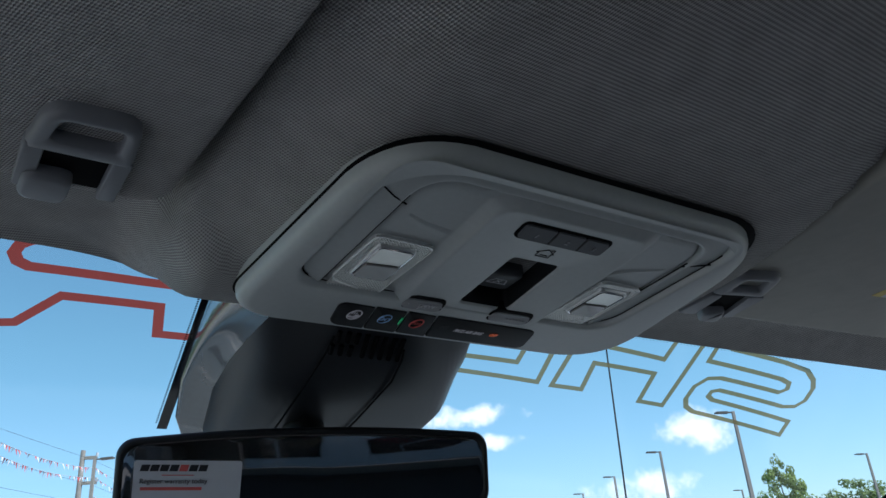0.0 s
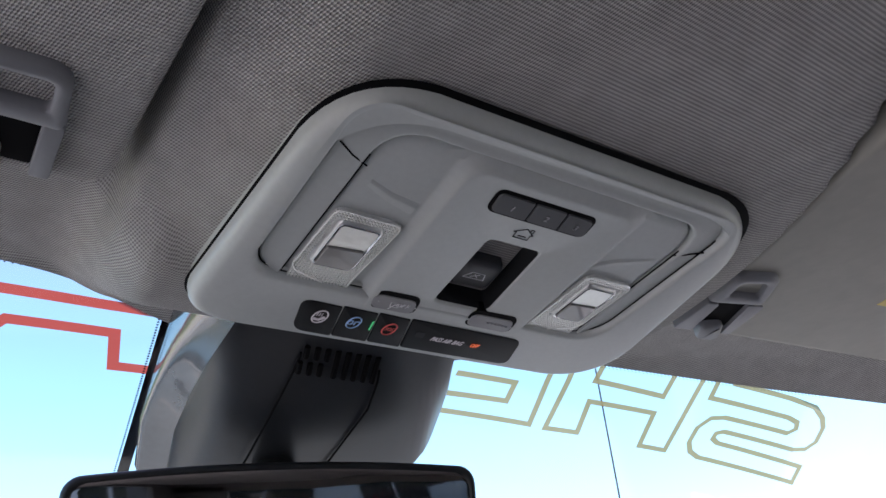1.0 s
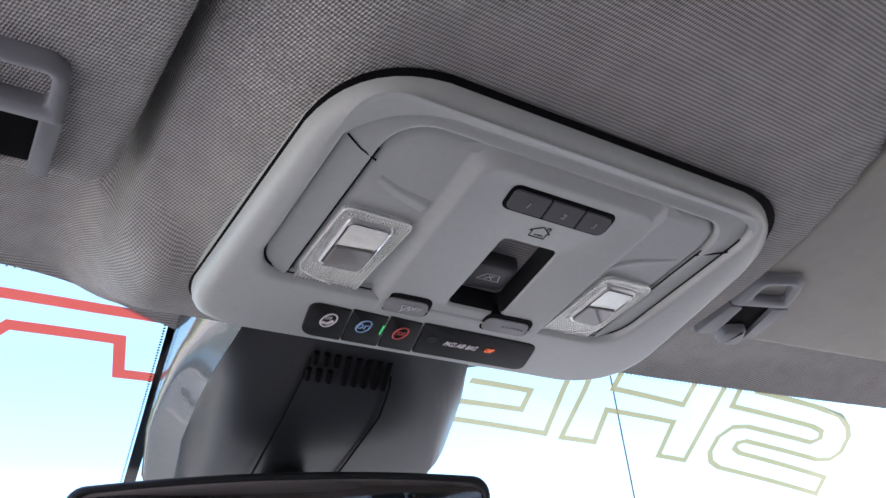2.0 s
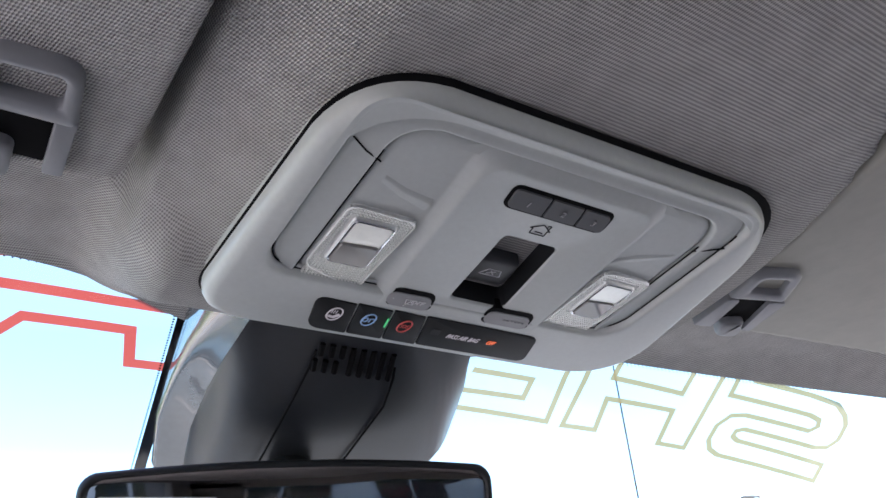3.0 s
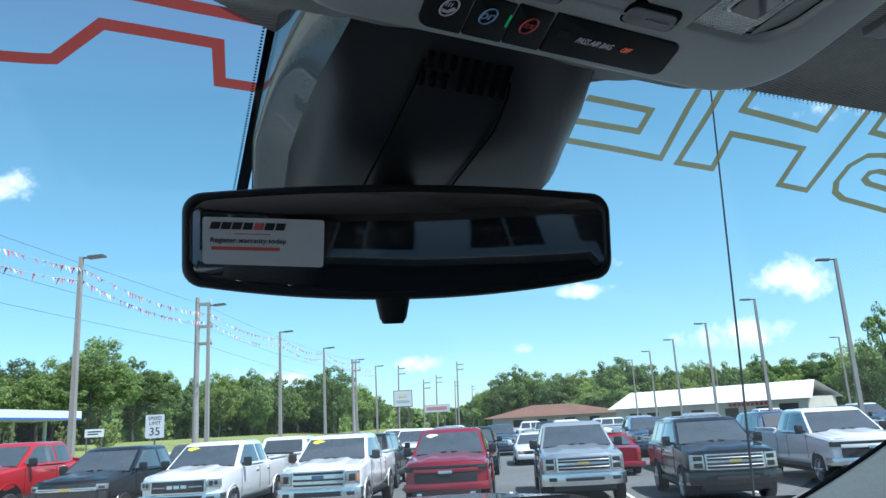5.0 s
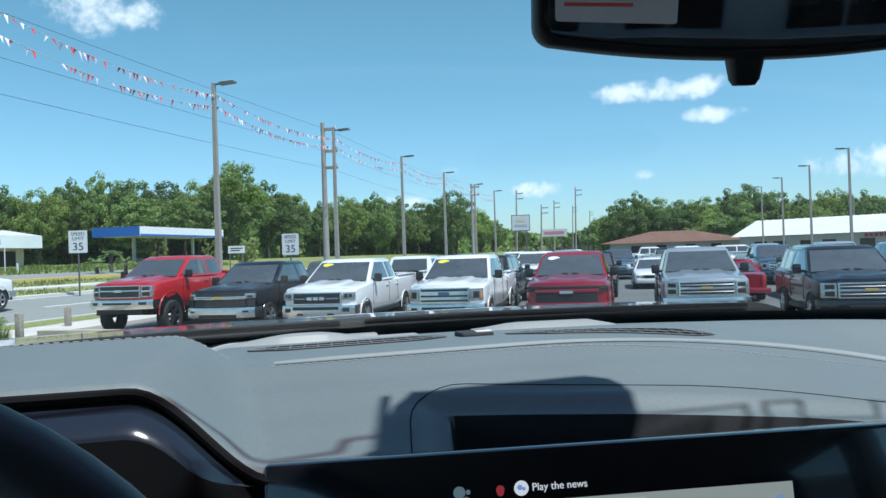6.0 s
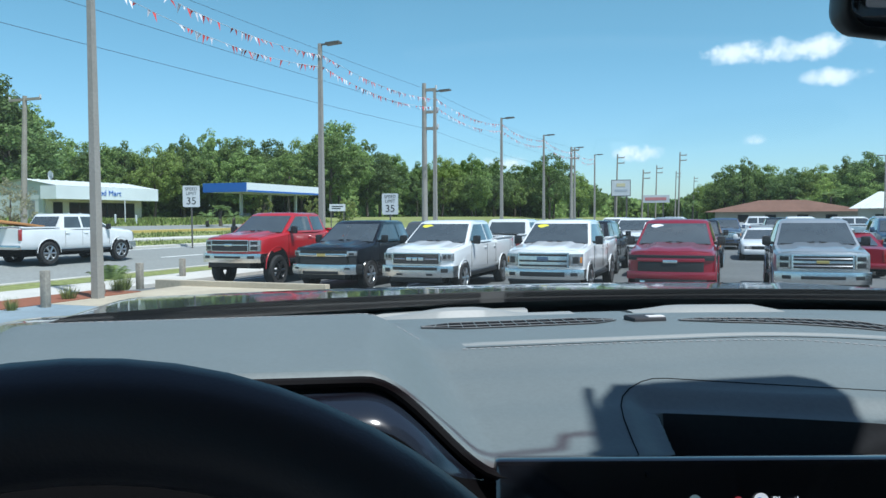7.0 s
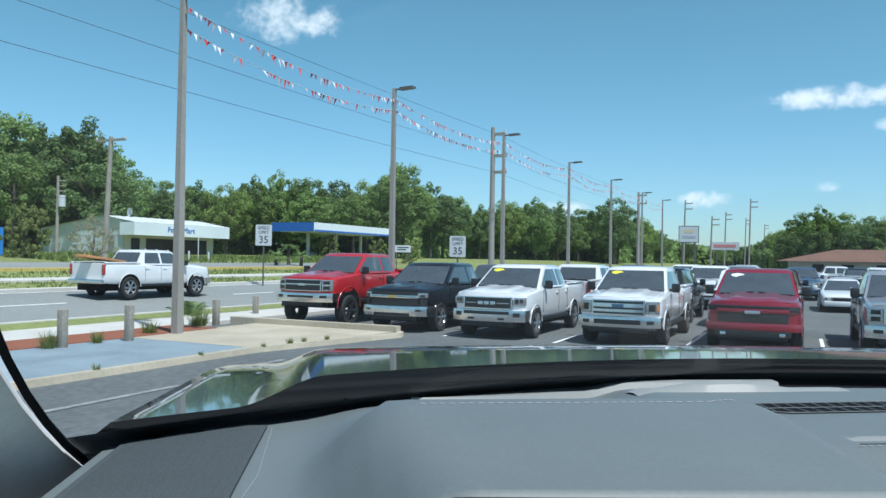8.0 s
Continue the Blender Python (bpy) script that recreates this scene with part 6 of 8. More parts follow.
def island():
    t = thing("kerb_island", "raised concrete island with a blue painted end", "concrete island")
    R = pose(0, 0, 0, 0, 0, STREET)

    def slab(name, pts, z, mat, label="", low=-0.02):
        b = bmesh.new()
        loops(b, [[R @ Vector(flat(r, s, low)) for r, s in pts], [R @ Vector(flat(r, s, z)) for r, s in pts]], cap_first=True, cap_last=True)
        part(name, b, mat, t, label, smooth=False)
    slab("blue_slab", [(-16.2, -6), (-12.6, -6), (-12.3, 13.6), (-16.2, 13.6)], 0.12, BLUE_FLOOR, "faded blue painted concrete")
    slab("tan_slab", [(-16.2, 13.62), (-12.3, 13.62), (-11.6, 16.4), (-11.3, 18.6), (-16.2, 18.6)], 0.12, CONCRETE, "tan weathered concrete")
    edge = [(-12.6, -6), (-12.3, 13.6), (-11.6, 16.4), (-11.1, 18.4), (-11.3, 18.9)]
    b = bmesh.new()
    a_in = [R @ Vector(flat(r, s, 0.125)) for r, s in edge]
    a_out = [R @ Vector(flat(r + 0.16, s, 0.125)) for r, s in edge]
    a_low = [R @ Vector(flat(r + 0.19, s, -0.02)) for r, s in edge]
    loops(b, [a_in, a_out, a_low], close=False)
    part("kerb_edge", b, CONCRETE, t, "rough concrete kerb edge")
    slab("back_kerb", [(-17.2, 18.6), (-11.2, 18.6), (-11.2, 18.85), (-17.2, 18.85)], 0.28, CONCRETE, "raised concrete kerb in front of the parked trucks")


island()
for k in range(9):
    strip("bay_line", -16.6 + k * 3.25 - 0.05, -16.6 + k * 3.25 + 0.05, 19.4, 25.0, 0.012, LINE, "white painted parking bay line", "parking line", thick=0.004)
for r0, s0, s1 in ((-10.4, 6.0, 9.5), (-10.9, 10.5, 13.0), (-9.9, 13.5, 16.5)):
    strip("worn_line", r0, r0 + 0.14, s0, s1, 0.012, LINE_WORN, "worn white painted line on asphalt", "parking line", thick=0.004)


def bollard(r, s, h):
    bm = bmesh.new()
    box(bm, -0.078, 0.078, -0.078, 0.078, 0, h, 0.015)
    ob = link_mesh("wooden_bollard", bm, WOOD_GREY)
    ob.matrix_basis = at(r, s, 5, 0.1)
    tagged(ob, "short weathered square wooden bollard", "bollard", group="bollards along the walk")


for r, s, h in ((-15.61, 11.37, 0.80), (-15.48, 13.08, 0.82), (-16.81, 17.53, 0.72), (-18.61, 21.54, 0.62), (-16.53, 15.78, 0.30)):
    bollard(r, s, h)


def lamp_pole(r, s, h, turn=0.0):
    t = thing("street_lamp", "tall slender square concrete lamp pole with one flat lamp head", "street lamp", group="lot lamp poles")
    bm = bmesh.new()
    loops(bm, [[(a * w, b * w, z) for a, b in ((-1, -1), (1, -1), (1, 1), (-1, 1))] for z, w in ((0, 0.105), (h - 0.05, 0.06))], cap_first=True, cap_last=True)
    part("pole", bm, POLE_CONCRETE, t, smooth=False)
    bm = bmesh.new()
    box(bm, 0.05, 0.30, -0.03, 0.03, h - 0.12, h - 0.06)
    part("arm", bm, LAMP_METAL, t)
    bm = bmesh.new()
    loops(bm, [[(0.28, -0.12, h - 0.14), (0.28, 0.12, h - 0.14), (0.28, 0.12, h - 0.04), (0.28, -0.12, h - 0.04)],
               [(0.85, -0.16, h - 0.10), (0.85, 0.16, h - 0.10), (0.85, 0.16, h - 0.03), (0.85, -0.16, h - 0.03)]], cap_first=True, cap_last=True)
    part("lamp_head", bm, LAMP_METAL, t, smooth=False)
    t.matrix_basis = at(r, s, turn)
    return t


LEFT_POLES = [(-15.85, 15.0), (-16.0, 26.8), (-15.85, 39.0), (-15.7, 51.5), (-15.5, 63.6), (-15.3, 76.3), (-14.9, 86.0)]
for r, s in LEFT_POLES:
    lamp_pole(r, s, 9.2 * K)
for k in range(6):
    lamp_pole(16.4, 38.0 + 12.6 * k, 9.2 * K, 180)
for k in range(4):
    lamp_pole(36.0, 60 + 25 * k, 9.2 * K, 180)


def utility_pole(r, s, h, arms, mat, lean=0.0, thin=0.14):
    t = thing("utility_pole", "tall round utility pole with small cross arms", "utility pole", group="utility poles")
    bm = bmesh.new()
    tube(bm, [(0, 0, -0.3), (lean * 0.5, 0, h * 0.5), (lean, 0, h)], thin * 1.3, 10, thin * 0.8)
    part("pole", bm, mat, t)
    for z, w in arms:
        bm = bmesh.new()
        box(bm, min(lean - 0.1, lean + w), max(lean + 0.1, lean + w), -0.07, 0.07, z, z + 0.15)
        arm = part("arm", bm, WOOD_GREY, t)
        bm = bmesh.new()
        tube(bm, [(lean + w, 0, z + 0.1), (lean + w, 0, z + 0.3)], 0.06, 8)
        part("insulator", bm, SIGN_WHITE, arm)
    t.matrix_basis = at(r, s)
    return t


utility_pole(-17.5, 41.5, 9.35, ((8.9, 0.7), (7.7, 0.8), (6.8, 0.8)), POLE_CONCRETE)
utility_pole(-16.7, 81.7, 9.0, ((8.6, 0.8), (7.8, 0.8)), POLE_CONCRETE)
utility_pole(-45, 37.4, 8.3, ((8.0, 1.3), (8.0, -1.3)), WOOD_GREY, lean=0.4, thin=0.16)
utility_pole(-16.4, -4, 9.9, ((9.5, 0.7), (8.2, 0.8)), POLE_CONCRETE)
for r, s, h in ((-17.7, 123, 11.2), (-8.85, 134.8, 12.1), (-14.0, 150, 11.0), (-13.0, 190, 12.0), (-11.0, 240, 13.0), (-8, 300, 13.0), (-14, 126, 9.0)):
    utility_pole(r, s, h, ((h - 0.6, 1.0), (h - 1.4, 1.0)), WOOD_GREY, lean=0.25, thin=0.12)


def wire(name, a, b, sag, radius, label, n=24):
    bm = bmesh.new()
    pts = []
    for k in range(n + 1):
        u = k / n
        p = Vector(a) * (1 - u) + Vector(b) * u
        p.z -= sag * 4 * u * (1 - u)
        pts.append(p)
    tube(bm, pts, radius, 4)
    ob = link_mesh(name, bm, SIGN_BLACK)
    return tagged(ob, label, "cable"), pts


def place(r, s, z):
    p = (ER * r + ES * s) * K
    return Vector((p.x, p.y, z * K + LOT))


for z in (9.55, 8.3, 7.3):
    wire("overhead_cable", place(-16.0, -40, z), place(-17.0, 41.5, z), 0.5, 0.006, "thin black overhead cable")
    wire("overhead_cable", place(-17.0, 41.5, z), place(-16.3, 81.7, z), 0.4, 0.006, "thin black overhead cable")
for z in (9.3, 7.0, 6.0):
    wire("overhead_cable", place(-45, 37.4, z), place(-46, -30, z), 0.6, 0.007, "thin black overhead cable")

FLAG_RED = material("pennant_red", (0.5, 0.05, 0.045), rough=0.7, island=0.3)
FLAG_WHITE = material("pennant_white", (0.66, 0.62, 0.66), rough=0.7, island=0.25)


def pennants(a, b, sag, seed):
    t = thing("pennant_string", "sagging string of small red and white plastic pennants", "pennant string", group="pennant strings")
    rng = random.Random(seed)
    n = 60
    pts = []
    for k in range(n + 1):
        u = k / n
        p = Vector(a) * (1 - u) + Vector(b) * u
        p.z -= sag * 4 * u * (1 - u)
        pts.append(p)
    bm = bmesh.new()
    tube(bm, pts, 0.008, 4)
    part("string", bm, SIGN_WHITE, t)
    for mat, every in ((FLAG_RED, 0), (FLAG_WHITE, 1)):
        bm = bmesh.new()
        length = (Vector(b) - Vector(a)).length
        count = int(length / 0.17)
        for k in range(count):
            if (k // 2) % 2 != every or (k // 9) % 2 and rng.random() < 0.6:
                continue
            u = (k + 0.5) / count
            p = Vector(a) * (1 - u) + Vector(b) * u
            p.z -= sag * 4 * u * (1 - u)
            d = (Vector(b) - Vector(a)).normalized()
            sway = Vector((rng.uniform(-0.1, 0.1), rng.uniform(-0.1, 0.1), rng.uniform(-0.28, -0.1)))
            w = 0.065
            q = [p - d * w, p + d * w, p + d * rng.uniform(-0.08, 0.08) + sway]
            bm.faces.new([bm.verts.new(v) for v in q])
        f = part("pennants", bm, mat, t, smooth=False)
        f["kind"] = "stuff"
    anchor(t, a)


for i in range(len(LEFT_POLES) - 1):
    (r0, s0), (r1, s1) = LEFT_POLES[i], LEFT_POLES[i + 1]
    pennants(place(r0, s0, 8.75 if i else 8.9), place(r1, s1, 8.7), 0.35, i)
    pennants(place(r0, s0, 8.3), place(r1, s1, 8.25), 0.4, 20 + i)


# ---- vehicles ----
AMBER = material("amber_plastic", (0.55, 0.2, 0.03), rough=0.2, coat=0.6)
CAR_CHROME = material("car_chrome", (0.70, 0.69, 0.68), rough=0.27, metal=1.0, grain=0.1, grain_scale=10)
CAR_GLASS = material("car_glass_dark", (0.060, 0.072, 0.078), rough=0.05, spec=0.8, coat=1.0, grain=0.15, grain_scale=3)
LAMP_GLASS = material("headlamp_glass", (0.33, 0.34, 0.35), rough=0.12, metal=0.5, coat=1.0, grain=0.5, grain_scale=22)
GRILLE_BLACK = material("grille_black", (0.014, 0.014, 0.015), rough=0.5, bump=0.6, bump_scale=50)
TAIL_RED = material("tail_lamp_red", (0.35, 0.02, 0.02), rough=0.15, coat=0.8)
RIM = material("wheel_alloy", (0.45, 0.46, 0.47), rough=0.3, metal=0.9)
RIM_DARK = material("wheel_black_alloy", (0.03, 0.03, 0.032), rough=0.35, metal=0.5)
STICKER_YELLOW = material("sticker_yellow", (0.75, 0.68, 0.05), rough=0.5)
STICKER_GOLD = material("emblem_gold", (0.55, 0.42, 0.16), rough=0.35, metal=0.6)


def paint(name, color, metal=0.0):
    return material(name, color, rough=0.28, metal=metal, coat=1.0, grain=0.03, grain_scale=30, stain=0.03, stain_scale=2)


P_RED = paint("red_paint", (0.42, 0.012, 0.018))
P_DARKRED = paint("dark_red_paint", (0.27, 0.008, 0.024), 0.25)
P_BLACK = material("car_black_paint", (0.005, 0.006, 0.009), rough=0.22, coat=0.6, spec=0.4, grain=0.05, grain_scale=20)
P_WHITE = paint("white_paint", (0.74, 0.75, 0.76))
P_SILVER = paint("silver_paint", (0.46, 0.49, 0.51), 0.55)
P_GREY = paint("grey_paint", (0.11, 0.115, 0.12), 0.4)
P_BLUE = paint("blue_paint", (0.05, 0.09, 0.16), 0.3)

# stations along a vehicle from nose to tail: y, half width, bottom, top (sill of the windows or bed edge)
BODIES = {
    "pickup": dict(st=[(-0.98, 0.93, 0.60, 1.10), (-0.95, 0.97, 0.57, 1.165), (-0.86, 0.995, 0.55, 1.205), (-0.3, 1.01, 0.52, 1.25), (0.45, 1.0, 0.50, 1.31), (0.62, 1.0, 0.50, 1.335), (1.9, 1.0, 0.50, 1.335), (3.08, 1.0, 0.50, 1.34), (3.12, 1.0, 0.52, 1.355), (4.3, 1.0, 0.55, 1.37), (4.85, 0.985, 0.58, 1.37), (4.9, 0.96, 0.62, 1.35)],
                   cab=[(0.40, 0.94, 1.29), (1.26, 0.765, 1.865), (2.80, 0.765, 1.87), (3.12, 0.90, 1.33)], roof=1.935, axle=3.68, tyre=0.41, pillars=(1.28, 2.05, 2.82), bed=True),
    "suv": dict(st=[(-0.95, 0.91, 0.56, 1.05), (-0.92, 0.95, 0.52, 1.12), (-0.8, 0.98, 0.48, 1.16), (-0.2, 0.99, 0.45, 1.21), (0.5, 0.99, 0.45, 1.26), (0.65, 0.99, 0.45, 1.27), (3.5, 0.99, 0.47, 1.28), (4.1, 0.97, 0.52, 1.27), (4.18, 0.93, 0.58, 1.2)],
                cab=[(0.45, 0.92, 1.24), (1.25, 0.76, 1.80), (3.75, 0.75, 1.80), (4.12, 0.88, 1.26)], roof=1.87, axle=3.0, tyre=0.39, pillars=(1.25, 2.1, 3.1), bed=False),
    "sedan": dict(st=[(-0.90, 0.72, 0.35, 0.66), (-0.82, 0.83, 0.28, 0.76), (-0.5, 0.89, 0.26, 0.84), (0.3, 0.91, 0.25, 0.93), (0.5, 0.91, 0.25, 0.95), (2.6, 0.91, 0.27, 0.98), (3.6, 0.88, 0.3, 0.99), (3.85, 0.80, 0.36, 0.92)],
                  cab=[(0.25, 0.83, 0.92), (1.2, 0.60, 1.38), (2.3, 0.60, 1.38), (3.25, 0.80, 0.97)], roof=1.43, axle=2.75, tyre=0.33, pillars=(1.2, 1.75, 2.3), bed=False),
}


def sweep(x, y):
    """How far the nose of a truck curves back towards its corners."""
    return 0.22 * min(1.2, abs(x)) ** 3 * smooth01((0.25 - y) / 1.1)


# faces of the trucks: name, x and z of two corners (a shape that starts right of the middle stands on both sides), material, how proud
FACES = {
    "bars": [("grille_surround", (-0.64, 0.79, 0.64, 1.13), "chrome", 0.030), ("grille", (-0.615, 1.0, 0.615, 1.108), "black", 0.042), ("grille", (-0.615, 0.81, 0.615, 0.968), "black", 0.042),
             ("emblem", (-0.13, 0.945, 0.13, 1.015), "chrome", 0.052), ("grille_bar", (-0.58, 0.885, 0.58, 0.90), "dim", 0.042), ("grille_bar", (-0.58, 1.05, 0.58, 1.06), "dim", 0.042),
             ("headlight", (0.66, 0.80, 0.95, 1.12), "lamp", 0.020), ("lamp_reflector", (0.70, 0.99, 0.88, 1.085), "dark", 0.026), ("lamp_reflector", (0.70, 0.835, 0.88, 0.94), "dark", 0.026), ("lamp_bar", (0.67, 0.955, 0.93, 0.98), "chrome", 0.030),
             ("bumper", (-1.0, 0.47, 1.0, 0.73), "bumper", 0.110), ("bumper_grille", (-0.45, 0.60, 0.45, 0.66), "black", 0.118), ("fog_lamp", (0.66, 0.59, 0.85, 0.67), "black", 0.118)],
    "wide": [("grille_surround", (-0.64, 0.79, 0.64, 1.13), "chrome", 0.030), ("grille", (-0.60, 0.99, 0.60, 1.10), "black", 0.036), ("grille", (-0.60, 0.82, 0.60, 0.94), "black", 0.036),
             ("grille_bar", (-0.60, 1.03, 0.60, 1.055), "chrome", 0.044), ("grille_bar", (-0.60, 0.865, 0.60, 0.89), "chrome", 0.044), ("emblem", (-0.13, 0.935, 0.13, 1.00), "gold", 0.052),
             ("headlight", (0.66, 0.80, 0.95, 1.12), "lamp", 0.020), ("lamp_reflector", (0.70, 0.99, 0.88, 1.085), "dark", 0.026), ("lamp_reflector", (0.70, 0.835, 0.88, 0.94), "dark", 0.026),
             ("bumper", (-1.0, 0.47, 1.0, 0.74), "bumper", 0.110), ("bumper_grille", (-0.45, 0.58, 0.45, 0.65), "black", 0.118), ("fog_lamp", (0.66, 0.58, 0.84, 0.66), "black", 0.118)],
    "cross": [("grille", (-0.72, 1.035, 0.72, 1.115), "black", 0.022), ("grille_bar", (-0.76, 0.955, 0.76, 1.03), "chrome", 0.050), ("grille_slit", (-0.70, 0.985, -0.16, 1.00), "black", 0.056), ("grille_slit", (0.16, 0.985, 0.70, 1.00), "black", 0.056),
              ("emblem", (-0.13, 0.955, 0.13, 1.03), "gold", 0.062), ("grille", (-0.74, 0.76, 0.74, 0.945), "black", 0.030), ("headlight", (0.74, 0.97, 0.97, 1.10), "lamp", 0.022), ("lamp_reflector", (0.80, 0.99, 0.92, 1.05), "dark", 0.028),
              ("corner_vent", (0.80, 0.75, 0.96, 0.93), "black", 0.016), ("bumper", (-1.0, 0.46, 1.0, 0.73), "bumper", 0.110), ("bumper_grille", (-0.55, 0.47, 0.55, 0.55), "black", 0.118), ("fog_lamp", (0.72, 0.60, 0.86, 0.65), "black", 0.118)],
    "dark": [("grille", (-0.74, 1.04, 0.74, 1.105), "black", 0.022), ("grille_bar", (-0.76, 0.955, 0.76, 1.035), "paint", 0.045), ("grille", (-0.74, 0.72, 0.74, 0.945), "black", 0.030), ("emblem", (-0.16, 0.925, 0.16, 0.995), "chrome", 0.062),
             ("headlight", (0.74, 0.98, 0.97, 1.10), "black", 0.022), ("lamp_bar", (0.78, 1.03, 0.94, 1.055), "dim", 0.030), ("bumper", (-1.0, 0.54, 1.0, 0.72), "bumper", 0.100), ("lower_valance", (-0.80, 0.42, 0.80, 0.55), "black", 0.112), ("fog_lamp", (0.56, 0.44, 0.68, 0.51), "chrome", 0.122)],
    "frame": [("grille_surround", (-0.67, 0.79, 0.67, 1.10), "chrome", 0.034), ("grille", (-0.635, 0.815, 0.635, 1.075), "black", 0.042), ("grille_bar", (0.28, 0.925, 0.60, 0.955), "chrome", 0.050), ("emblem", (-0.24, 0.90, -0.10, 0.985), "chrome", 0.054),
              ("emblem", (-0.07, 0.90, 0.07, 0.985), "chrome", 0.054), ("emblem", (0.10, 0.90, 0.24, 0.985), "chrome", 0.054), ("headlight", (0.70, 0.90, 0.98, 1.085), "lamp", 0.022), ("lamp_reflector", (0.74, 0.95, 0.82, 1.05), "dark", 0.028), ("lamp_reflector", (0.85, 0.96, 0.92, 1.05), "dark", 0.028),
              ("bumper", (-1.0, 0.47, 1.0, 0.76), "bumper", 0.095), ("bumper_grille", (-0.62, 0.655, 0.62, 0.735), "black", 0.105), ("fog_lamp", (0.72, 0.60, 0.88, 0.70), "black", 0.106), ("tow_slot", (0.34, 0.52, 0.50, 0.57), "black", 0.103)],
    "oval": [("grille_surround", (-0.64, 0.76, 0.64, 1.13), "chrome", 0.030), ("grille", (-0.60, 1.045, 0.60, 1.10), "black", 0.036), ("grille", (-0.60, 0.905, 0.60, 0.95), "black", 0.050), ("grille", (-0.60, 0.79, 0.60, 0.835), "black", 0.036),
             ("emblem", (-0.14, 0.93, 0.14, 1.03), "blue", 0.060), ("headlight", (0.655, 0.80, 0.96, 1.10), "lamp", 0.020), ("lamp_reflector", (0.73, 0.87, 0.87, 1.03), "dark", 0.026), ("side_marker", (0.90, 0.88, 0.945, 1.02), "amber", 0.026),
             ("bumper", (-1.0, 0.47, 1.0, 0.72), "bumper", 0.110), ("bumper_grille", (-0.56, 0.55, 0.56, 0.66), "black", 0.118), ("fog_lamp", (0.70, 0.56, 0.86, 0.64), "black", 0.118), ("lower_valance", (-0.9, 0.40, 0.9, 0.47), "black", 0.085)],
}


def vehicle(label, m, kind="pickup", colour=P_WHITE, lift=0.0, grille="bars", bumper=CAR_CHROME, rim=RIM, sticker=False, tyre=None, group="parked vehicles", lamps=LAMP_GLASS, name=None):
    spec = BODIES[kind]
    t = thing(name or {"pickup": "pickup_truck", "suv": "suv", "sedan": "sedan"}[kind], label, {"pickup": "pickup truck", "suv": "suv", "sedan": "car"}[kind], group)
    st = spec["st"]
    k = lift
    R = tyre or spec["tyre"]
    bm = bmesh.new()
    rings = []
    for y, w, zb, zt in st:
        half = [(w * 0.93, zb), (w * 0.985, zb + 0.1), (w, zb + 0.3), (w, zt - 0.2), (w * 0.985, zt - 0.07), (w * 0.93, zt - 0.015), (w * 0.6, zt + 0.012), (0, zt + 0.02)]
        rings.append([(x, y, z + k) for x, z in half] + [(-x, y, z + k) for x, z in reversed(half[:-1])])
    if kind != "sedan":
        zm = (st[0][2] + st[0][3]) / 2 + k
        rings.insert(0, [(x * 0.5, y, zm + (z - zm) * 0.5) for x, y, z in rings[0]])
        rings = [[(x, y + sweep(x, y), z) for x, y, z in r] for r in rings]
    loops(bm, rings, cap_first=True, cap_last=True)
    body = part("body", bm, colour, t, sharp=28)
    # cabin: pillars and roof in one shell, panes set on it
    c = spec["cab"]
    zr = spec["roof"]
    (yf, wf, zf), (yt, wt, zt1), (yr, wr, zr1), (yb, wb, zb1) = c
    def shell_ring(u):
        # u 0 at the sill, 1 at the roof
        f = Vector((wf, yf, zf)).lerp(Vector((wt, yt, zt1)), u)
        b = Vector((wb, yb, zb1)).lerp(Vector((wr, yr, zr1)), u)
        ym = spec["pillars"][1]
        mid = wf + 0.06 + (max(wt, wr) + 0.03 - wf - 0.06) * u
        pts = [(0, f.y - 0.06, f.z), (f.x * 0.6, f.y - 0.03, f.z), (f.x, f.y + 0.05, f.z), (mid, ym - 0.4, (f.z + b.z) / 2), (mid, ym + 0.3, (f.z + b.z) / 2), (b.x, b.y - 0.04, b.z), (b.x * 0.6, b.y + 0.01, b.z), (0, b.y + 0.02, b.z)]
        return [(x, y, z + k) for x, y, z in pts] + [(-x, y, z + k) for x, y, z in reversed(pts[1:-1])]
    bm = bmesh.new()
    top = shell_ring(1.0)
    inner = [(x * 0.86, yt + 0.12 + (y - yt) * 0.9, zr + k - 0.012) for x, y, z in top]
    core = [(x * 0.4, yt + 0.3 + (y - yt) * 0.75, zr + k) for x, y, z in top]
    loops(bm, [shell_ring(0.0), shell_ring(0.5), top, inner, core], cap_last=True)
    cab = part("cab", bm, colour, t, sharp=40)

    def pane(nm, pts, label=""):
        b = bmesh.new()
        b.faces.new([b.verts.new((x, y, z + k)) for x, y, z in pts])
        return part(nm, b, CAR_GLASS, t, label)
    def on_front(u, v):
        f = Vector((wf, yf, zf)).lerp(Vector((wt, yt, zt1)), v)
        return (u * f.x * 0.93, f.y - 0.075 + 0.075 * abs(u) ** 2.2, f.z + 0.004)
    b = bmesh.new()
    us = spread(-1, 1, 9)
    lo = [(x, y, z + k) for x, y, z in (on_front(u, 0.05) for u in us)]
    hi = [(x, y, z + k) for x, y, z in (on_front(u, 0.93) for u in us)]
    loops(b, [lo, hi], close=False)
    ws = part("windshield", b, CAR_GLASS, t, "dark reflecting windshield")
    if sticker:
        b = bmesh.new()
        cx, cy, cz = on_front(-0.62, 0.82)
        b.faces.new([b.verts.new((cx + 0.16 * math.cos(a), cy - 0.012 + 0.05 * math.sin(a), cz + k + 0.045 * math.sin(a))) for a in (2 * math.pi * i / 16 for i in range(16))])
        part("price_sticker", b, sticker, ws, "oval sticker on the glass")
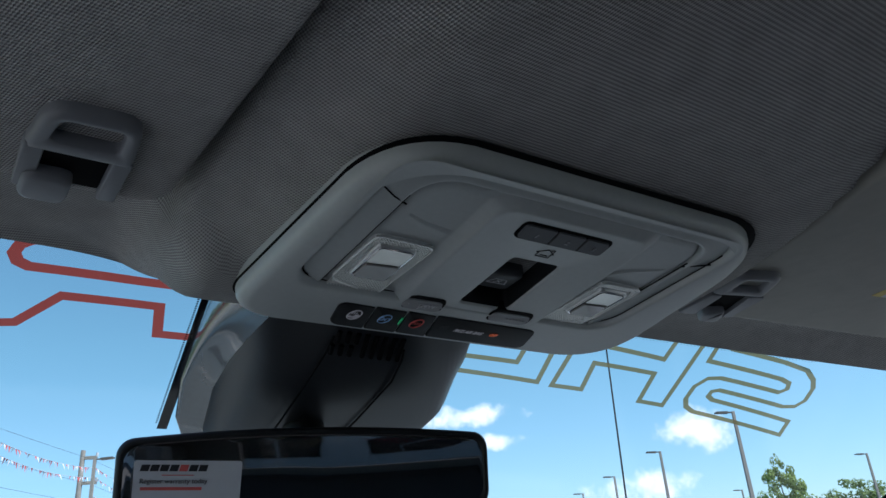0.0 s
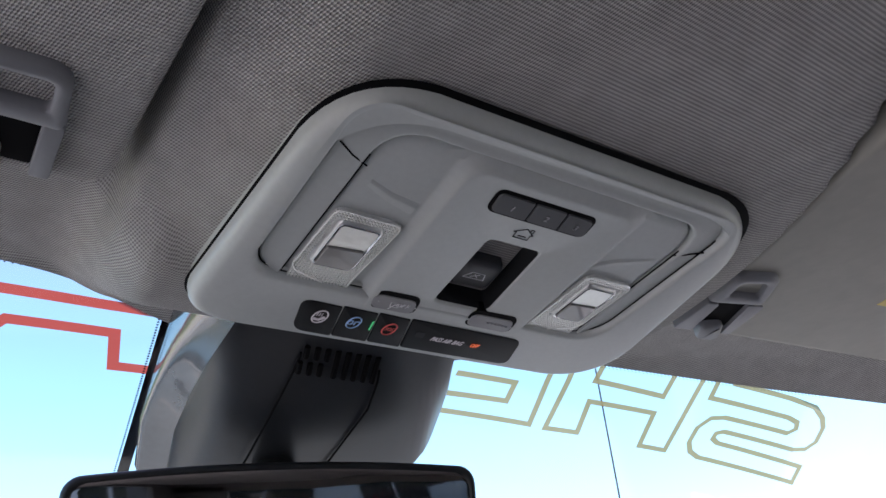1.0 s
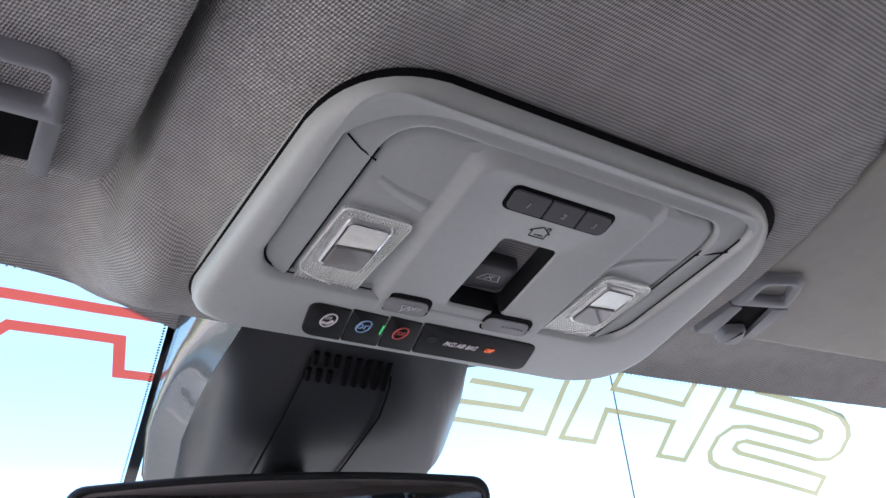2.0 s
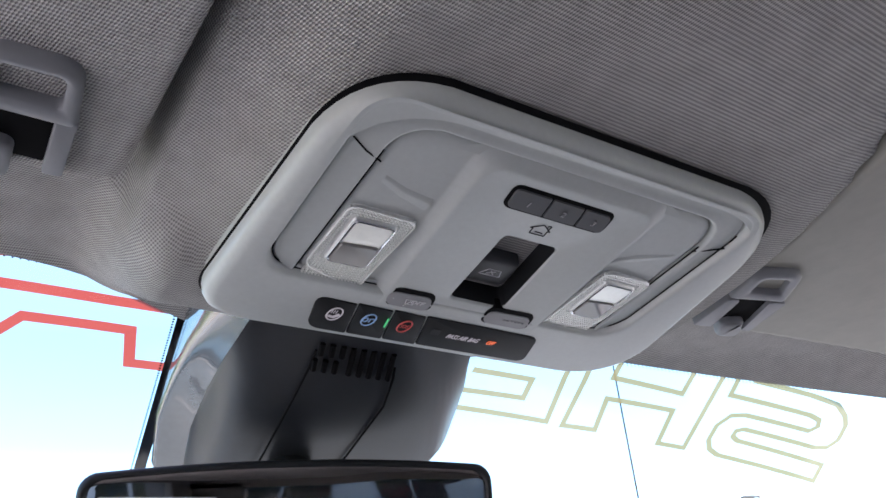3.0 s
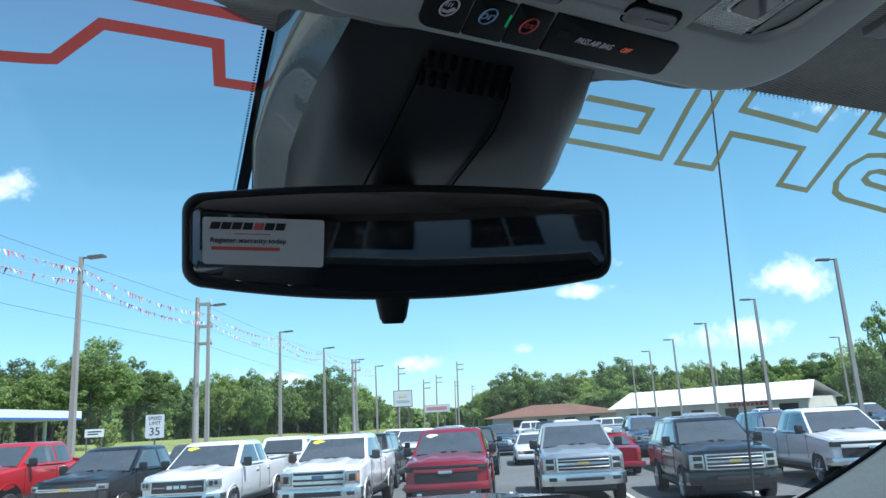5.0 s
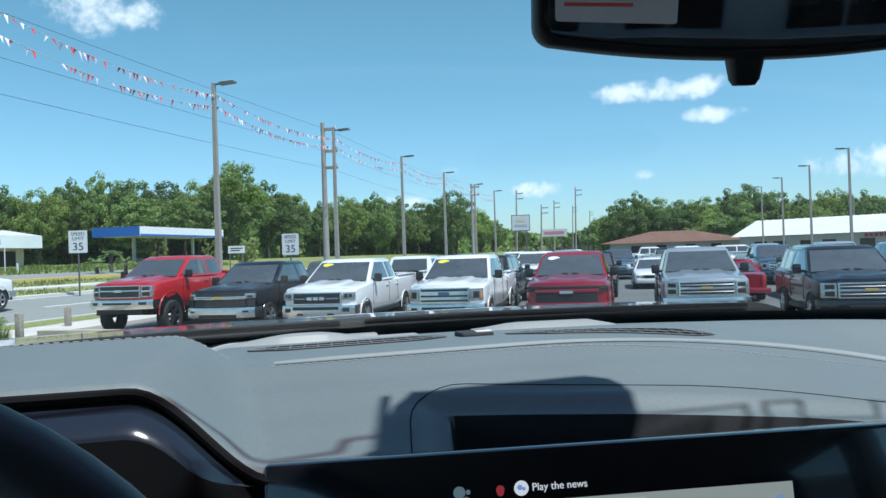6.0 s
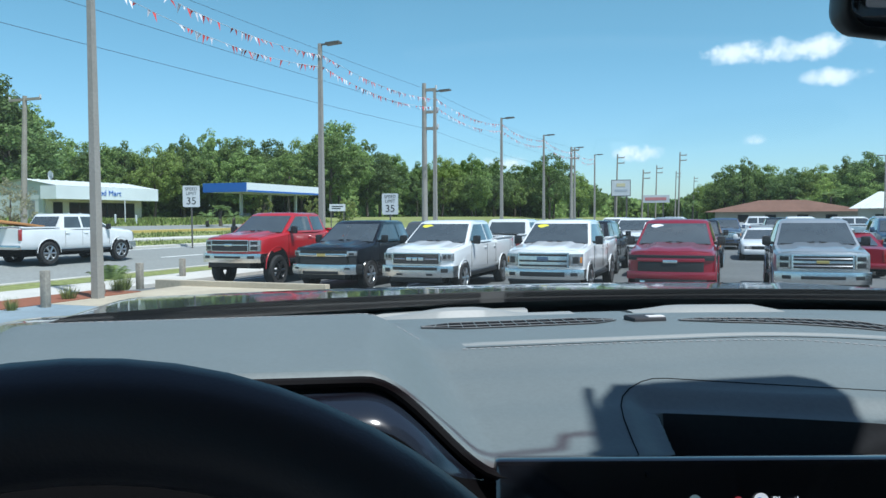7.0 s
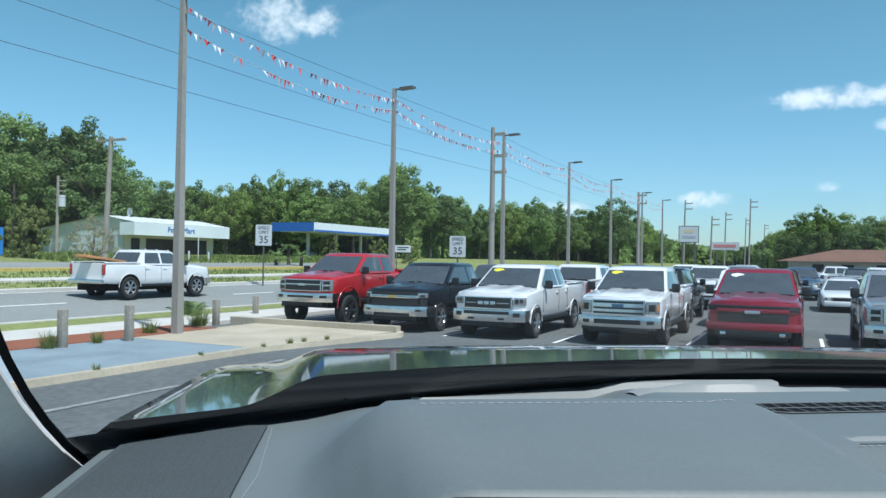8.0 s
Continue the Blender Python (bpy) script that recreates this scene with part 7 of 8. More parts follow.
    for s in (-1, 1):
        def on_side(y, v):
            mid = wf + 0.06 + (max(wt, wr) + 0.03 - wf - 0.06) * v
            z = (zf + zb1) / 2 + ((zt1 + zr1) / 2 - (zf + zb1) / 2) * v
            ym = spec["pillars"][1]
            f = Vector((wf, yf, zf)).lerp(Vector((wt, yt, zt1)), v)
            bq = Vector((wb, yb, zb1)).lerp(Vector((wr, yr, zr1)), v)
            if y < ym - 0.4:
                uu = (y - f.y - 0.05) / (ym - 0.4 - f.y - 0.05)
                mid = f.x + (mid - f.x) * min(1, max(0, uu))
            elif y > ym + 0.3:
                uu = (y - ym - 0.3) / (bq.y - 0.04 - ym - 0.3)
                mid = mid + (bq.x - mid) * min(1, max(0, uu))
            return (s * (mid + 0.006), y, z)
        p1, p2, p3 = spec["pillars"]

        def long_pane(ya, yb_, yc, yd):
            b = bmesh.new()
            loops(b, [[Vector(on_side(ya + (yb_ - ya) * i / 8, 0.1)) + Vector((0, 0, k)) for i in range(9)], [Vector(on_side((ya + yd) / 2 + ((yb_ + yc) / 2 - (ya + yd) / 2) * i / 8, 0.5)) + Vector((0, 0, k)) for i in range(9)],
                      [Vector(on_side(yd + (yc - yd) * i / 8, 0.9)) + Vector((0, 0, k)) for i in range(9)]], close=False)
            part("side_window", b, CAR_GLASS, t)
        long_pane(yf + 0.24, p2 - 0.05, p2 - 0.05, p1 + 0.06)
        long_pane(p2 + 0.05, p3 + 0.06, p3 - 0.06, p2 + 0.05)
        if kind == "suv":
            long_pane(p3 + 0.15, yb - 0.25, yr - 0.1, p3 + 0.05)
        # door mirror
        b = bmesh.new()
        box(b, s * 1.10 - 0.10, s * 1.10 + 0.10, yf + 0.30, yf + 0.43, zf - 0.01 + k, zf + 0.22 + k, 0.035)
        box(b, s * 0.97 - 0.06, s * 0.97 + 0.06, yf + 0.34, yf + 0.42, zf + 0.02 + k, zf + 0.08 + k, 0.015)
        mir = part("door_mirror", b, colour if kind != "pickup" else BLACK_SOFT, t)
        # door seams and handles
        b = bmesh.new()
        for yy in (yf + 0.22, p2, p3 + 0.08):
            zt = zf + 0.02 + k
            tube(b, [(s * (st[4][1] + 0.002), yy, st[4][2] + 0.16 + k), (s * (st[4][1] + 0.002), yy, zt - 0.06)], 0.006, 4)
        part("door_seam", b, SEAM, t)
        for yy in (p2 - 0.28, p3 - 0.12):
            b = bmesh.new()
            box(b, s * (st[4][1] + 0.012) - 0.015, s * (st[4][1] + 0.012) + 0.015, yy, yy + 0.2, zf - 0.16 + k, zf - 0.12 + k, 0.01)
            part("door_handle", b, colour, t)
        # side step or sill
        b = bmesh.new()
        box(b, s * 0.93 - 0.06, s * 0.93 + 0.06, 0.6, spec["axle"] - 0.6, st[4][2] - 0.08 + k, st[4][2] + 0.02 + k, 0.02)
        part("sill", b, BLACK_SOFT, t)
        # wheels
        for y in (0.0, spec["axle"]):
            w = st[4][1]
            b = bmesh.new()
            arc_pts = [(math.cos(a), math.sin(a)) for a in (math.pi * i / 14 for i in range(15))]
            ra = R + 0.07 + k * 0.4
            cz = R + k * 0.3
            b.faces.new([b.verts.new((s * (w + 0.004), y + ra * cx, cz + ra * sx)) for cx, sx in arc_pts] + [b.verts.new((s * (w + 0.004), y - ra, st[4][2] + k)), b.verts.new((s * (w + 0.004), y + ra, st[4][2] + k))])
            part("wheel_well", b, SEAM, t)
            b = bmesh.new()
            tube(b, [(s * (w + 0.008), y + ra * cx, cz + ra * sx) for cx, sx in arc_pts], 0.013, 6)
            part("arch_lip", b, colour, t)
            b = bmesh.new()
            x_in, x_out = w - 0.22, w + 0.03 + k * 0.15
            prof = [(x_in, R * 0.6), (x_in, R * 0.95), (x_in + 0.04, R), (x_out - 0.05, R), (x_out, R * 0.93), (x_out, R * 0.68), (x_out - 0.02, R * 0.62)]
            rings = [[(s * px, y + pr * math.cos(a), R + pr * math.sin(a)) for a in (2 * math.pi * i / 28 for i in range(28))] for px, pr in prof]
            loops(b, rings)
            wheel = part("wheel", b, RUBBER, t, "black rubber tyre", sharp=50)
            b = bmesh.new()
            xr = x_out - 0.03
            for i in range(6):
                a = 2 * math.pi * i / 6
                tube(b, [(s * (xr + 0.015), y + 0.03 * math.cos(a), R + 0.03 * math.sin(a)), (s * xr, y + R * 0.62 * math.cos(a), R + R * 0.62 * math.sin(a))], 0.035, 6, 0.05)
            tube(b, [(s * xr, y + R * 0.64 * math.cos(a), R + R * 0.64 * math.sin(a)) for a in (2 * math.pi * i / 28 for i in range(29))], 0.025, 6)
            tube(b, [(s * (xr - 0.05), y, R), (s * (xr + 0.03), y, R)], 0.07, 10)
            part("rim", b, rim, wheel)
    # hood skin with a raised middle, its cut line, and the black cowl under the glass
    if kind != "sedan":
        b = bmesh.new()
        ys = spread(st[1][0] + 0.02, yf - 0.06, 10)

        def hood_top(x, y):
            for (ya, wa, _, za), (yb2, wb2, _, zb2) in zip(st, st[1:]):
                if ya <= y <= yb2:
                    u = (y - ya) / (yb2 - ya)
                    break
            z = za + (zb2 - za) * u + 0.024
            return z + k + 0.045 * smooth01((0.56 - abs(x)) / 0.10) * smooth01((y - ys[0]) / 0.35) - 0.012 * smooth01((0.25 - abs(x)) / 0.1) * smooth01((y - ys[0]) / 0.35) - 0.02 * smooth01((abs(x) - 0.66) / 0.2)
        sheet(b, spread(-0.84, 0.84, 23), ys, hood_top, 0.02, -1)
        for v in b.verts:
            v.co.y += sweep(v.co.x, v.co.y)
        part("hood", b, colour, t, sharp=50)
        b = bmesh.new()
        box(b, -0.80, 0.80, yf - 0.07, yf + 0.02, zf - 0.02 + k, zf + 0.045 + k, 0.01)
        part("cowl", b, SEAM, t)
        for s in (-1, 1):
            b = bmesh.new()
            tube(b, [(s * 0.45, yf - 0.07, zf + 0.05 + k), (s * 0.05, yf - 0.03, zf + 0.09 + k)], 0.012, 5)
            part("wiper", b, SEAM, t)
    # nose
    y0, w0, zb0, zt0 = st[0]
    yn = y0 - 0.004

    def front(nm, x0, x1, z0, z1, mat, depth=0.03, label="", parent=t, bev=0.012, back=0.06):
        b = bmesh.new()
        box(b, x0, x1, yn - depth, yn + back, z0 + k, z1 + k, bev)
        return part(nm, b, mat, parent, label)
    if kind == "sedan":
        front("grille", -0.42, 0.42, zb0 + 0.16, zt0 - 0.02, GRILLE_BLACK)
        front("bumper", -w0 - 0.06, w0 + 0.06, zb0 - 0.08, zb0 + 0.16, colour, 0.05, bev=0.05)
        for s in (-1, 1):
            b = bmesh.new()
            loops(b, [[(s * 0.44, yn - 0.02, zt0 - 0.12 + k), (s * 0.46, yn - 0.02, zt0 + 0.0 + k)], [(s * 0.80, yn + 0.14, zt0 - 0.06 + k), (s * 0.80, yn + 0.2, zt0 + 0.06 + k)]], close=False)
            part("headlight", b, lamps, t)
    else:
        mats = {"chrome": CAR_CHROME, "black": GRILLE_BLACK, "dark": GRILLE_BLACK, "dim": PLASTIC_DARK, "lamp": lamps, "bumper": bumper, "paint": colour, "gold": STICKER_GOLD, "blue": P_BLUE, "amber": AMBER}
        rise = zt0 - 1.10  # lower noses carry the same face lower

        def patch(nm, x0, z0, x1, z1, mat, proud, parent, label=""):
            """A panel that follows the curve of the nose, with its edges turned back."""
            b = bmesh.new()
            nx = max(2, int((x1 - x0) / 0.12))
            us = [0] + list(range(nx + 1)) + [nx]
            back = 0.30 if nm == "bumper" else 0.05
            rows = []
            for jz in (-1, 0, 1, 2, 3):
                row = []
                for q, iu in enumerate(us):
                    x = x0 + (x1 - x0) * iu / nx
                    fz = min(1.0, max(0.0, jz / 2))
                    z = z0 + (z1 - z0) * fz + rise
                    edge = jz in (-1, 3) or q in (0, len(us) - 1)
                    bulge = 0.025 * (1 - (2 * fz - 1) ** 2) if nm == "bumper" else 0.006 * (1 - (2 * fz - 1) ** 2)
                    row.append((x, yn + sweep(x, yn) - (0 if edge else proud + bulge) + (back if edge else 0.06 * (z - 0.95) * (nm != "bumper")), z + k))
                rows.append(row)
            loops(b, rows, close=False)
            return part(nm, b, mat, parent, label, sharp=40)
        hosts = {}
        for nm, (x0, z0, x1, z1), mk, proud in FACES[grille]:
            host = {"grille_bar": "grille", "grille_slit": "grille", "emblem": "grille", "lamp_reflector": "headlight", "lamp_bar": "headlight", "side_marker": "headlight", "bumper_grille": "bumper", "fog_lamp": "bumper", "tow_slot": "bumper", "lower_valance": "bumper"}.get(nm)
            for sgn in ((1, -1) if x0 > 0 and nm not in ("emblem", "grille_slit") else (1,)):
                a, c = sorted((x0 * sgn, x1 * sgn))
                ob = patch(nm, a, z0, c, z1, mats[mk], proud, hosts.get((host, sgn), hosts.get((host, 1), t)))
                if nm in ("grille", "headlight", "bumper"):
                    hosts.setdefault((nm, sgn), ob)
        front("air_dam", -0.72, 0.72, zb0 - 0.26, zb0 - 0.10, BLACK_SOFT, 0.02, back=0.3)
    # tail
    ye = st[-1][0]
    for s in (-1, 1):
        b = bmesh.new()
        wv = st[-1][1]
        box(b, s * (wv - 0.05) - 0.07, s * (wv - 0.05) + 0.07, ye - 0.06, ye + 0.03, st[-1][3] - 0.45 + k, st[-1][3] - 0.02 + k, 0.02)
        part("tail_light", b, TAIL_RED, t)
    b = bmesh.new()
    box(b, -0.95, 0.95, ye - 0.02, ye + 0.14, st[-1][2] - 0.06 + k, st[-1][2] + 0.12 + k, 0.04)
    part("rear_bumper", b, bumper, t)
    if spec["bed"]:
        b = bmesh.new()
        box(b, -0.86, 0.86, 3.2, 4.84, st[-2][3] + 0.005 + k, st[-2][3] + 0.03 + k)
        part("bed_inside", b, SEAM, t)
        for s in (-1, 1):
            b = bmesh.new()
            box(b, s * 0.93 - 0.06, s * 0.93 + 0.06, 3.14, 4.88, st[-2][3] - 0.01 + k, st[-2][3] + 0.05 + k, 0.015)
            part("bed_rail", b, colour, t)
        pane("rear_window", [(-wb * 0.8, yb + 0.03, zb1 + 0.08), (wb * 0.8, yb + 0.03, zb1 + 0.08), (wr * 0.85, yr + 0.06, zr1 - 0.05), (-wr * 0.85, yr + 0.06, zr1 - 0.05)])
    else:
        pane("rear_window", [(-wb * 0.8, yb + 0.03, zb1 + 0.06), (wb * 0.8, yb + 0.03, zb1 + 0.06), (wr * 0.85, yr + 0.06, zr1 - 0.04), (-wr * 0.85, yr + 0.06, zr1 - 0.04)])
    # underside, its shadow put in as a plain black box
    b = bmesh.new()
    box(b, -0.78, 0.78, -0.6, ye - 0.2, max(0.2, st[4][2] - 0.22) + k, st[4][2] + 0.05 + k)
    part("chassis", b, SEAM, t)
    t.matrix_basis = m
    return t


ROW = 20.7
vehicle("bright red lifted pickup truck with chrome grille and black wheels", at(-15.2, ROW), colour=P_RED, lift=0.26, grille="bars", rim=RIM_DARK, tyre=0.46)
vehicle("black pickup truck with a gold cross bar and chrome bumper", at(-11.9, ROW), colour=P_BLACK, grille="cross", lift=0.0)
vehicle("white pickup truck with a chrome framed grille and yellow windshield sticker", at(-8.75, ROW - 0.3), colour=P_WHITE, grille="frame", sticker=STICKER_YELLOW)
vehicle("white pickup truck with a three bar chrome grille and yellow sticker", at(-5.2, ROW), colour=P_WHITE, grille="oval", sticker=STICKER_YELLOW)
vehicle("dark red pickup truck with a dark grille and white windshield sticker", at(-1.95, ROW), colour=P_DARKRED, grille="dark", bumper=P_DARKRED, sticker=LABEL_PAPER, lamps=GRILLE_BLACK)
vehicle("silver pickup truck with a wide chrome grille", at(1.55, ROW + 0.6), colour=P_SILVER, grille="wide")
vehicle("black suv with chrome grille bars", at(5.0, ROW - 0.6), kind="suv", colour=P_BLACK, grille="wide", bumper=P_BLACK)
vehicle("white pickup truck parked at the end of the row", at(9.2, ROW + 1.6), colour=P_WHITE, grille="dark")
ROAD_SPOT = at(-26.05, 25.36, 180) @ Matrix.Scale(0.92, 4)
vehicle("white pickup truck with lumber in its bed on the road", ROAD_SPOT, colour=P_WHITE, grille="bars", rim=RIM, lift=0.06, tyre=0.45, group="", name="road_pickup_truck")


# ---- outside: more of the lot ----
def lumber():
    t = thing("lumber_board", "orange brown wooden boards leaning out of a truck bed", "lumber")
    bm = bmesh.new()
    vs = box(bm, -0.35, 0.25, 3.3, 5.3, 1.42, 1.52, 0.01)
    bmesh.ops.rotate(bm, verts=bm.verts, cent=(0, 3.3, 1.45), matrix=Matrix.Rotation(radians(7), 3, "X"))
    part("board", bm, material("orange_wood", (0.5, 0.24, 0.09), rough=0.8, grain=0.2, grain_scale=20), t)
    t.matrix_basis = ROAD_SPOT


lumber()
# vehicles behind the first row and along the aisle
for r, s, turn, kind, col, lab in (
    (-8.9, 28.5, 180, "pickup", P_WHITE, "white pickup truck parked tail first in the second row"),
    (-5.6, 28.3, 180, "suv", P_BLACK, "black suv parked tail first in the second row"),
    (-2.6, 28.0, 180, "suv", P_WHITE, "white suv parked in the second row"),
    (-12.2, 28.8, 180, "suv", P_GREY, "grey suv parked in the second row"),
    (-1.9, 33.5, 0, "suv", P_BLACK, "black suv parked in the third row"),
    (-5.0, 38.0, 0, "pickup", P_WHITE, "white pickup truck parked in the third row"),
    (-8.6, 38.5, 0, "suv", P_SILVER, "silver suv parked in the third row"),
    (0.9, 40.0, 0, "sedan", P_WHITE, "white sedan facing the aisle"),
    (3.6, 29.5, 180, "sedan", P_DARKRED, "dark red car parked in the second row"),
    (3.9, 40.5, 0, "sedan", P_SILVER, "silver sedan beside the aisle"),
    (6.8, 30.0, 180, "suv", P_GREY, "grey suv parked in the second row"),
    (10.2, 31.0, 180, "suv", P_BLUE, "dark blue suv parked in the second row"),
    (13.4, 24.0, 0, "pickup", P_WHITE, "white pickup truck in the side row"),
    (13.5, 33.5, 0, "suv", P_BLACK, "black suv in the side row"),
    (7.2, 41.5, 0, "suv", P_BLUE, "dark blue suv in the third row"),
    (10.4, 42.0, 0, "pickup", P_SILVER, "silver pickup truck in the third row"),
    (-0.9, 52.0, 0, "suv", P_BLUE, "blue suv far along the aisle"),
    (-4.5, 52.0, 0, "pickup", P_SILVER, "silver pickup truck far along the lot"),
    (-8.0, 52.0, 0, "pickup", P_WHITE, "white pickup truck far along the lot"),
    (-11.5, 52.0, 0, "suv", P_GREY, "grey suv far along the lot"),
    (2.6, 55.0, 0, "suv", P_BLACK, "black suv far along the aisle"),
    (6.0, 56.0, 90, "pickup", P_WHITE, "white pickup truck standing across the lot"),
    (11.5, 58.0, 90, "pickup", P_SILVER, "silver pickup truck standing across the lot"),
    (-3.0, 70.0, 90, "pickup", P_WHITE, "white pickup truck far across the lot"),
    (4.0, 74.0, 90, "pickup", P_WHITE, "white pickup truck far across the lot"),
    (12.0, 76.0, 90, "suv", P_WHITE, "white suv far across the lot"),
    (20.0, 47.0, 0, "suv", P_BLACK, "black suv beside a lamp pole"),
    (23.5, 52.0, 0, "suv", P_BLUE, "dark blue suv near the white roofed building"),
    (20.5, 62.0, 0, "pickup", P_WHITE, "white pickup truck near the white roofed building"),
    (27.0, 60.0, 0, "pickup", P_WHITE, "white pickup truck near the white roofed building"),
):
    vehicle(lab, at(r, s + (3.9 if turn == 180 else 0.0), turn), kind=kind, colour=col, grille="wide" if kind == "pickup" else "oval", bumper=col)


# ---- buildings ----
WALL_CREAM = material("cream_wall", (0.55, 0.51, 0.42), rough=0.85, grain=0.06, grain_scale=4, stain=0.1, stain_scale=0.5)
WALL_GREYGREEN = material("pale_metal_wall", (0.48, 0.53, 0.53), rough=0.7, grain=0.06, grain_scale=3, stain=0.1, stain_scale=0.4)
FASCIA = material("pale_blue_fascia", (0.68, 0.73, 0.76), rough=0.6, stain=0.08, stain_scale=0.5)
ROOF_METAL = material("white_metal_roof", (0.66, 0.70, 0.70), rough=0.5, stain=0.08, stain_scale=0.3)
ROOF_BROWN = material("brown_shingle_roof", (0.16, 0.085, 0.06), rough=0.95, grain=0.2, grain_scale=3, stain=0.15, stain_scale=0.4)
CANOPY_BLUE = material("canopy_blue", (0.03, 0.13, 0.46), rough=0.5)
CANOPY_WHITE = material("canopy_white", (0.72, 0.76, 0.80), rough=0.5)
SHOP_GLASS = material("shop_glass", (0.02, 0.025, 0.028), rough=0.08, spec=0.6)


def solid(name, dims, mat, parent, label="", bevel=0.0, m=None):
    b = bmesh.new()
    box(b, *dims, bevel)
    if m is not None:
        bmesh.ops.transform(b, matrix=m, verts=b.verts)
    return part(name, b, mat, parent, label, smooth=False)


def shop():
    t = thing("food_shop", "low pale roadside shop with a wide fascia and dark windows", "shop building")
    # local: x away from the road is negative, y along the street
    solid("wall", (-13.0, -1.6, 0, 12.2, -0.4, 2.9), WALL_GREYGREEN, t, "pale side walls")
    solid("front_wall", (-1.7, -1.4, 0.2, 12.0, -0.4, 2.3), WALL_CREAM, t, "cream front wall")
    for y0, y1 in ((0.9, 1.9), (2.7, 7.2), (7.3, 10.9)):
        w = solid("window", (-1.45, -1.36, y0, y1, 0.35 if y0 < 2 else -0.1, 1.75), SHOP_GLASS, t, "dark shop window")
        n = int((y1 - y0) / 1.0)
        for k in range(n + 1):
            solid("mullion", (-1.37, -1.33, y0 + (y1 - y0) * k / max(1, n) - 0.03, y0 + (y1 - y0) * k / max(1, n) + 0.03, 0.35 if y0 < 2 else -0.1, 1.75), SIGN_BLACK, w)
    solid("fascia", (-1.6, 0.3, -0.3, 12.6, 2.05, 3.45), FASCIA, t, "pale blue fascia band")
    b = bmesh.new()
    loops(b, [[(0.3, -0.3, 3.46), (0.3, 12.6, 3.46)], [(-3.8, -0.3, 4.25), (-3.8, 12.6, 4.25)], [(-13.2, -0.3, 2.75), (-13.2, 12.6, 2.75)]], close=False)
    part("roof", b, ROOF_METAL, t, "low pale metal roof", smooth=False)
    b = bmesh.new()
    b.faces.new([b.verts.new(p) for p in ((-1.6, -0.02, 2.0), (0.28, -0.02, 3.4), (-3.8, -0.02, 4.2), (-13.0, -0.02, 2.74), (-13.0, -0.02, 2.0))])
    part("gable", b, WALL_GREYGREEN, t)
    for k in range(12):
        b = bmesh.new()
        tube(b, [(0.3, 0.3 + k * 1.05, 3.48), (-3.8, 0.3 + k * 1.05, 4.27)], 0.035, 4)
        part("roof_rib", b, ROOF_METAL, t)
    writing("lettering", "Food Mart", 0.85, pose(0.32, 5.6, 2.78, 90, 0, 90), CANOPY_BLUE, t, depth=0.02)
    solid("side_door", (-3.4, -2.6, -0.06, 0.0, -0.3, 1.9), material("door_grey", (0.2, 0.22, 0.22), rough=0.6), t)
    t.matrix_basis = at(-61.5, 55.0) @ Matrix.Diagonal((1, 1, 0.86, 1))
    # satellite dish on the roof
    d = thing("satellite_dish", "round white satellite dish on the shop roof", "satellite dish")
    b = bmesh.new()
    rings = [[(0.6 * q * math.cos(a), -0.35 * (q * q), 0.6 * q * math.sin(a) + 0.9) for a in (2 * math.pi * k / 20 for k in range(20))] for q in (0.05, 0.4, 0.75, 1.0)]
    loops(b, rings, cap_first=True)
    part("bowl", b, SIGN_WHITE, d)
    b = bmesh.new()
    tube(b, [(0, 0, 0), (0, 0, 0.9)], 0.04, 6)
    part("mast", b, LAMP_METAL, d)
    d.matrix_basis = at(-63.5, 55.0, 20) @ pose(-1.0, 4.0, 3.45, 0, 0, -35) @ Matrix.Diagonal((0.75, 0.75, 0.75, 1))


shop()


def fuel_canopy():
    t = thing("fuel_canopy", "flat fuel station canopy with a blue and white edge", "fuel canopy")
    solid("blue_edge", (-6.0, 0.0, -0.06, 0.0, 3.0, 4.05), CANOPY_BLUE, t, "blue short edge of the canopy")
    solid("white_edge", (-0.06, 0.003, 0.003, 17.6, 3.0, 4.05), CANOPY_WHITE, t, "white long edge of the canopy")
    solid("blue_band", (0.003, 0.02, 0.1, 17.5, 3.0, 3.22), CANOPY_BLUE, t)
    solid("slab", (-6.0, -0.06, 0.0, 17.6, 3.05, 4.0), CANOPY_WHITE, t, "white canopy deck")
    for y in (3.0, 9.0, 15.0):
        solid("post", (-3.2, -2.9, y, y + 0.3, -1.2, 3.05), SIGN_WHITE, t)
        p = solid("fuel_pump", (-3.5, -2.6, y + 0.8, y + 1.4, -1.2, 0.6), material("pump_grey", (0.3, 0.3, 0.32), rough=0.5), t)
    t.matrix_basis = at(-55.6, 77.5, 0, 2.15)


fuel_canopy()


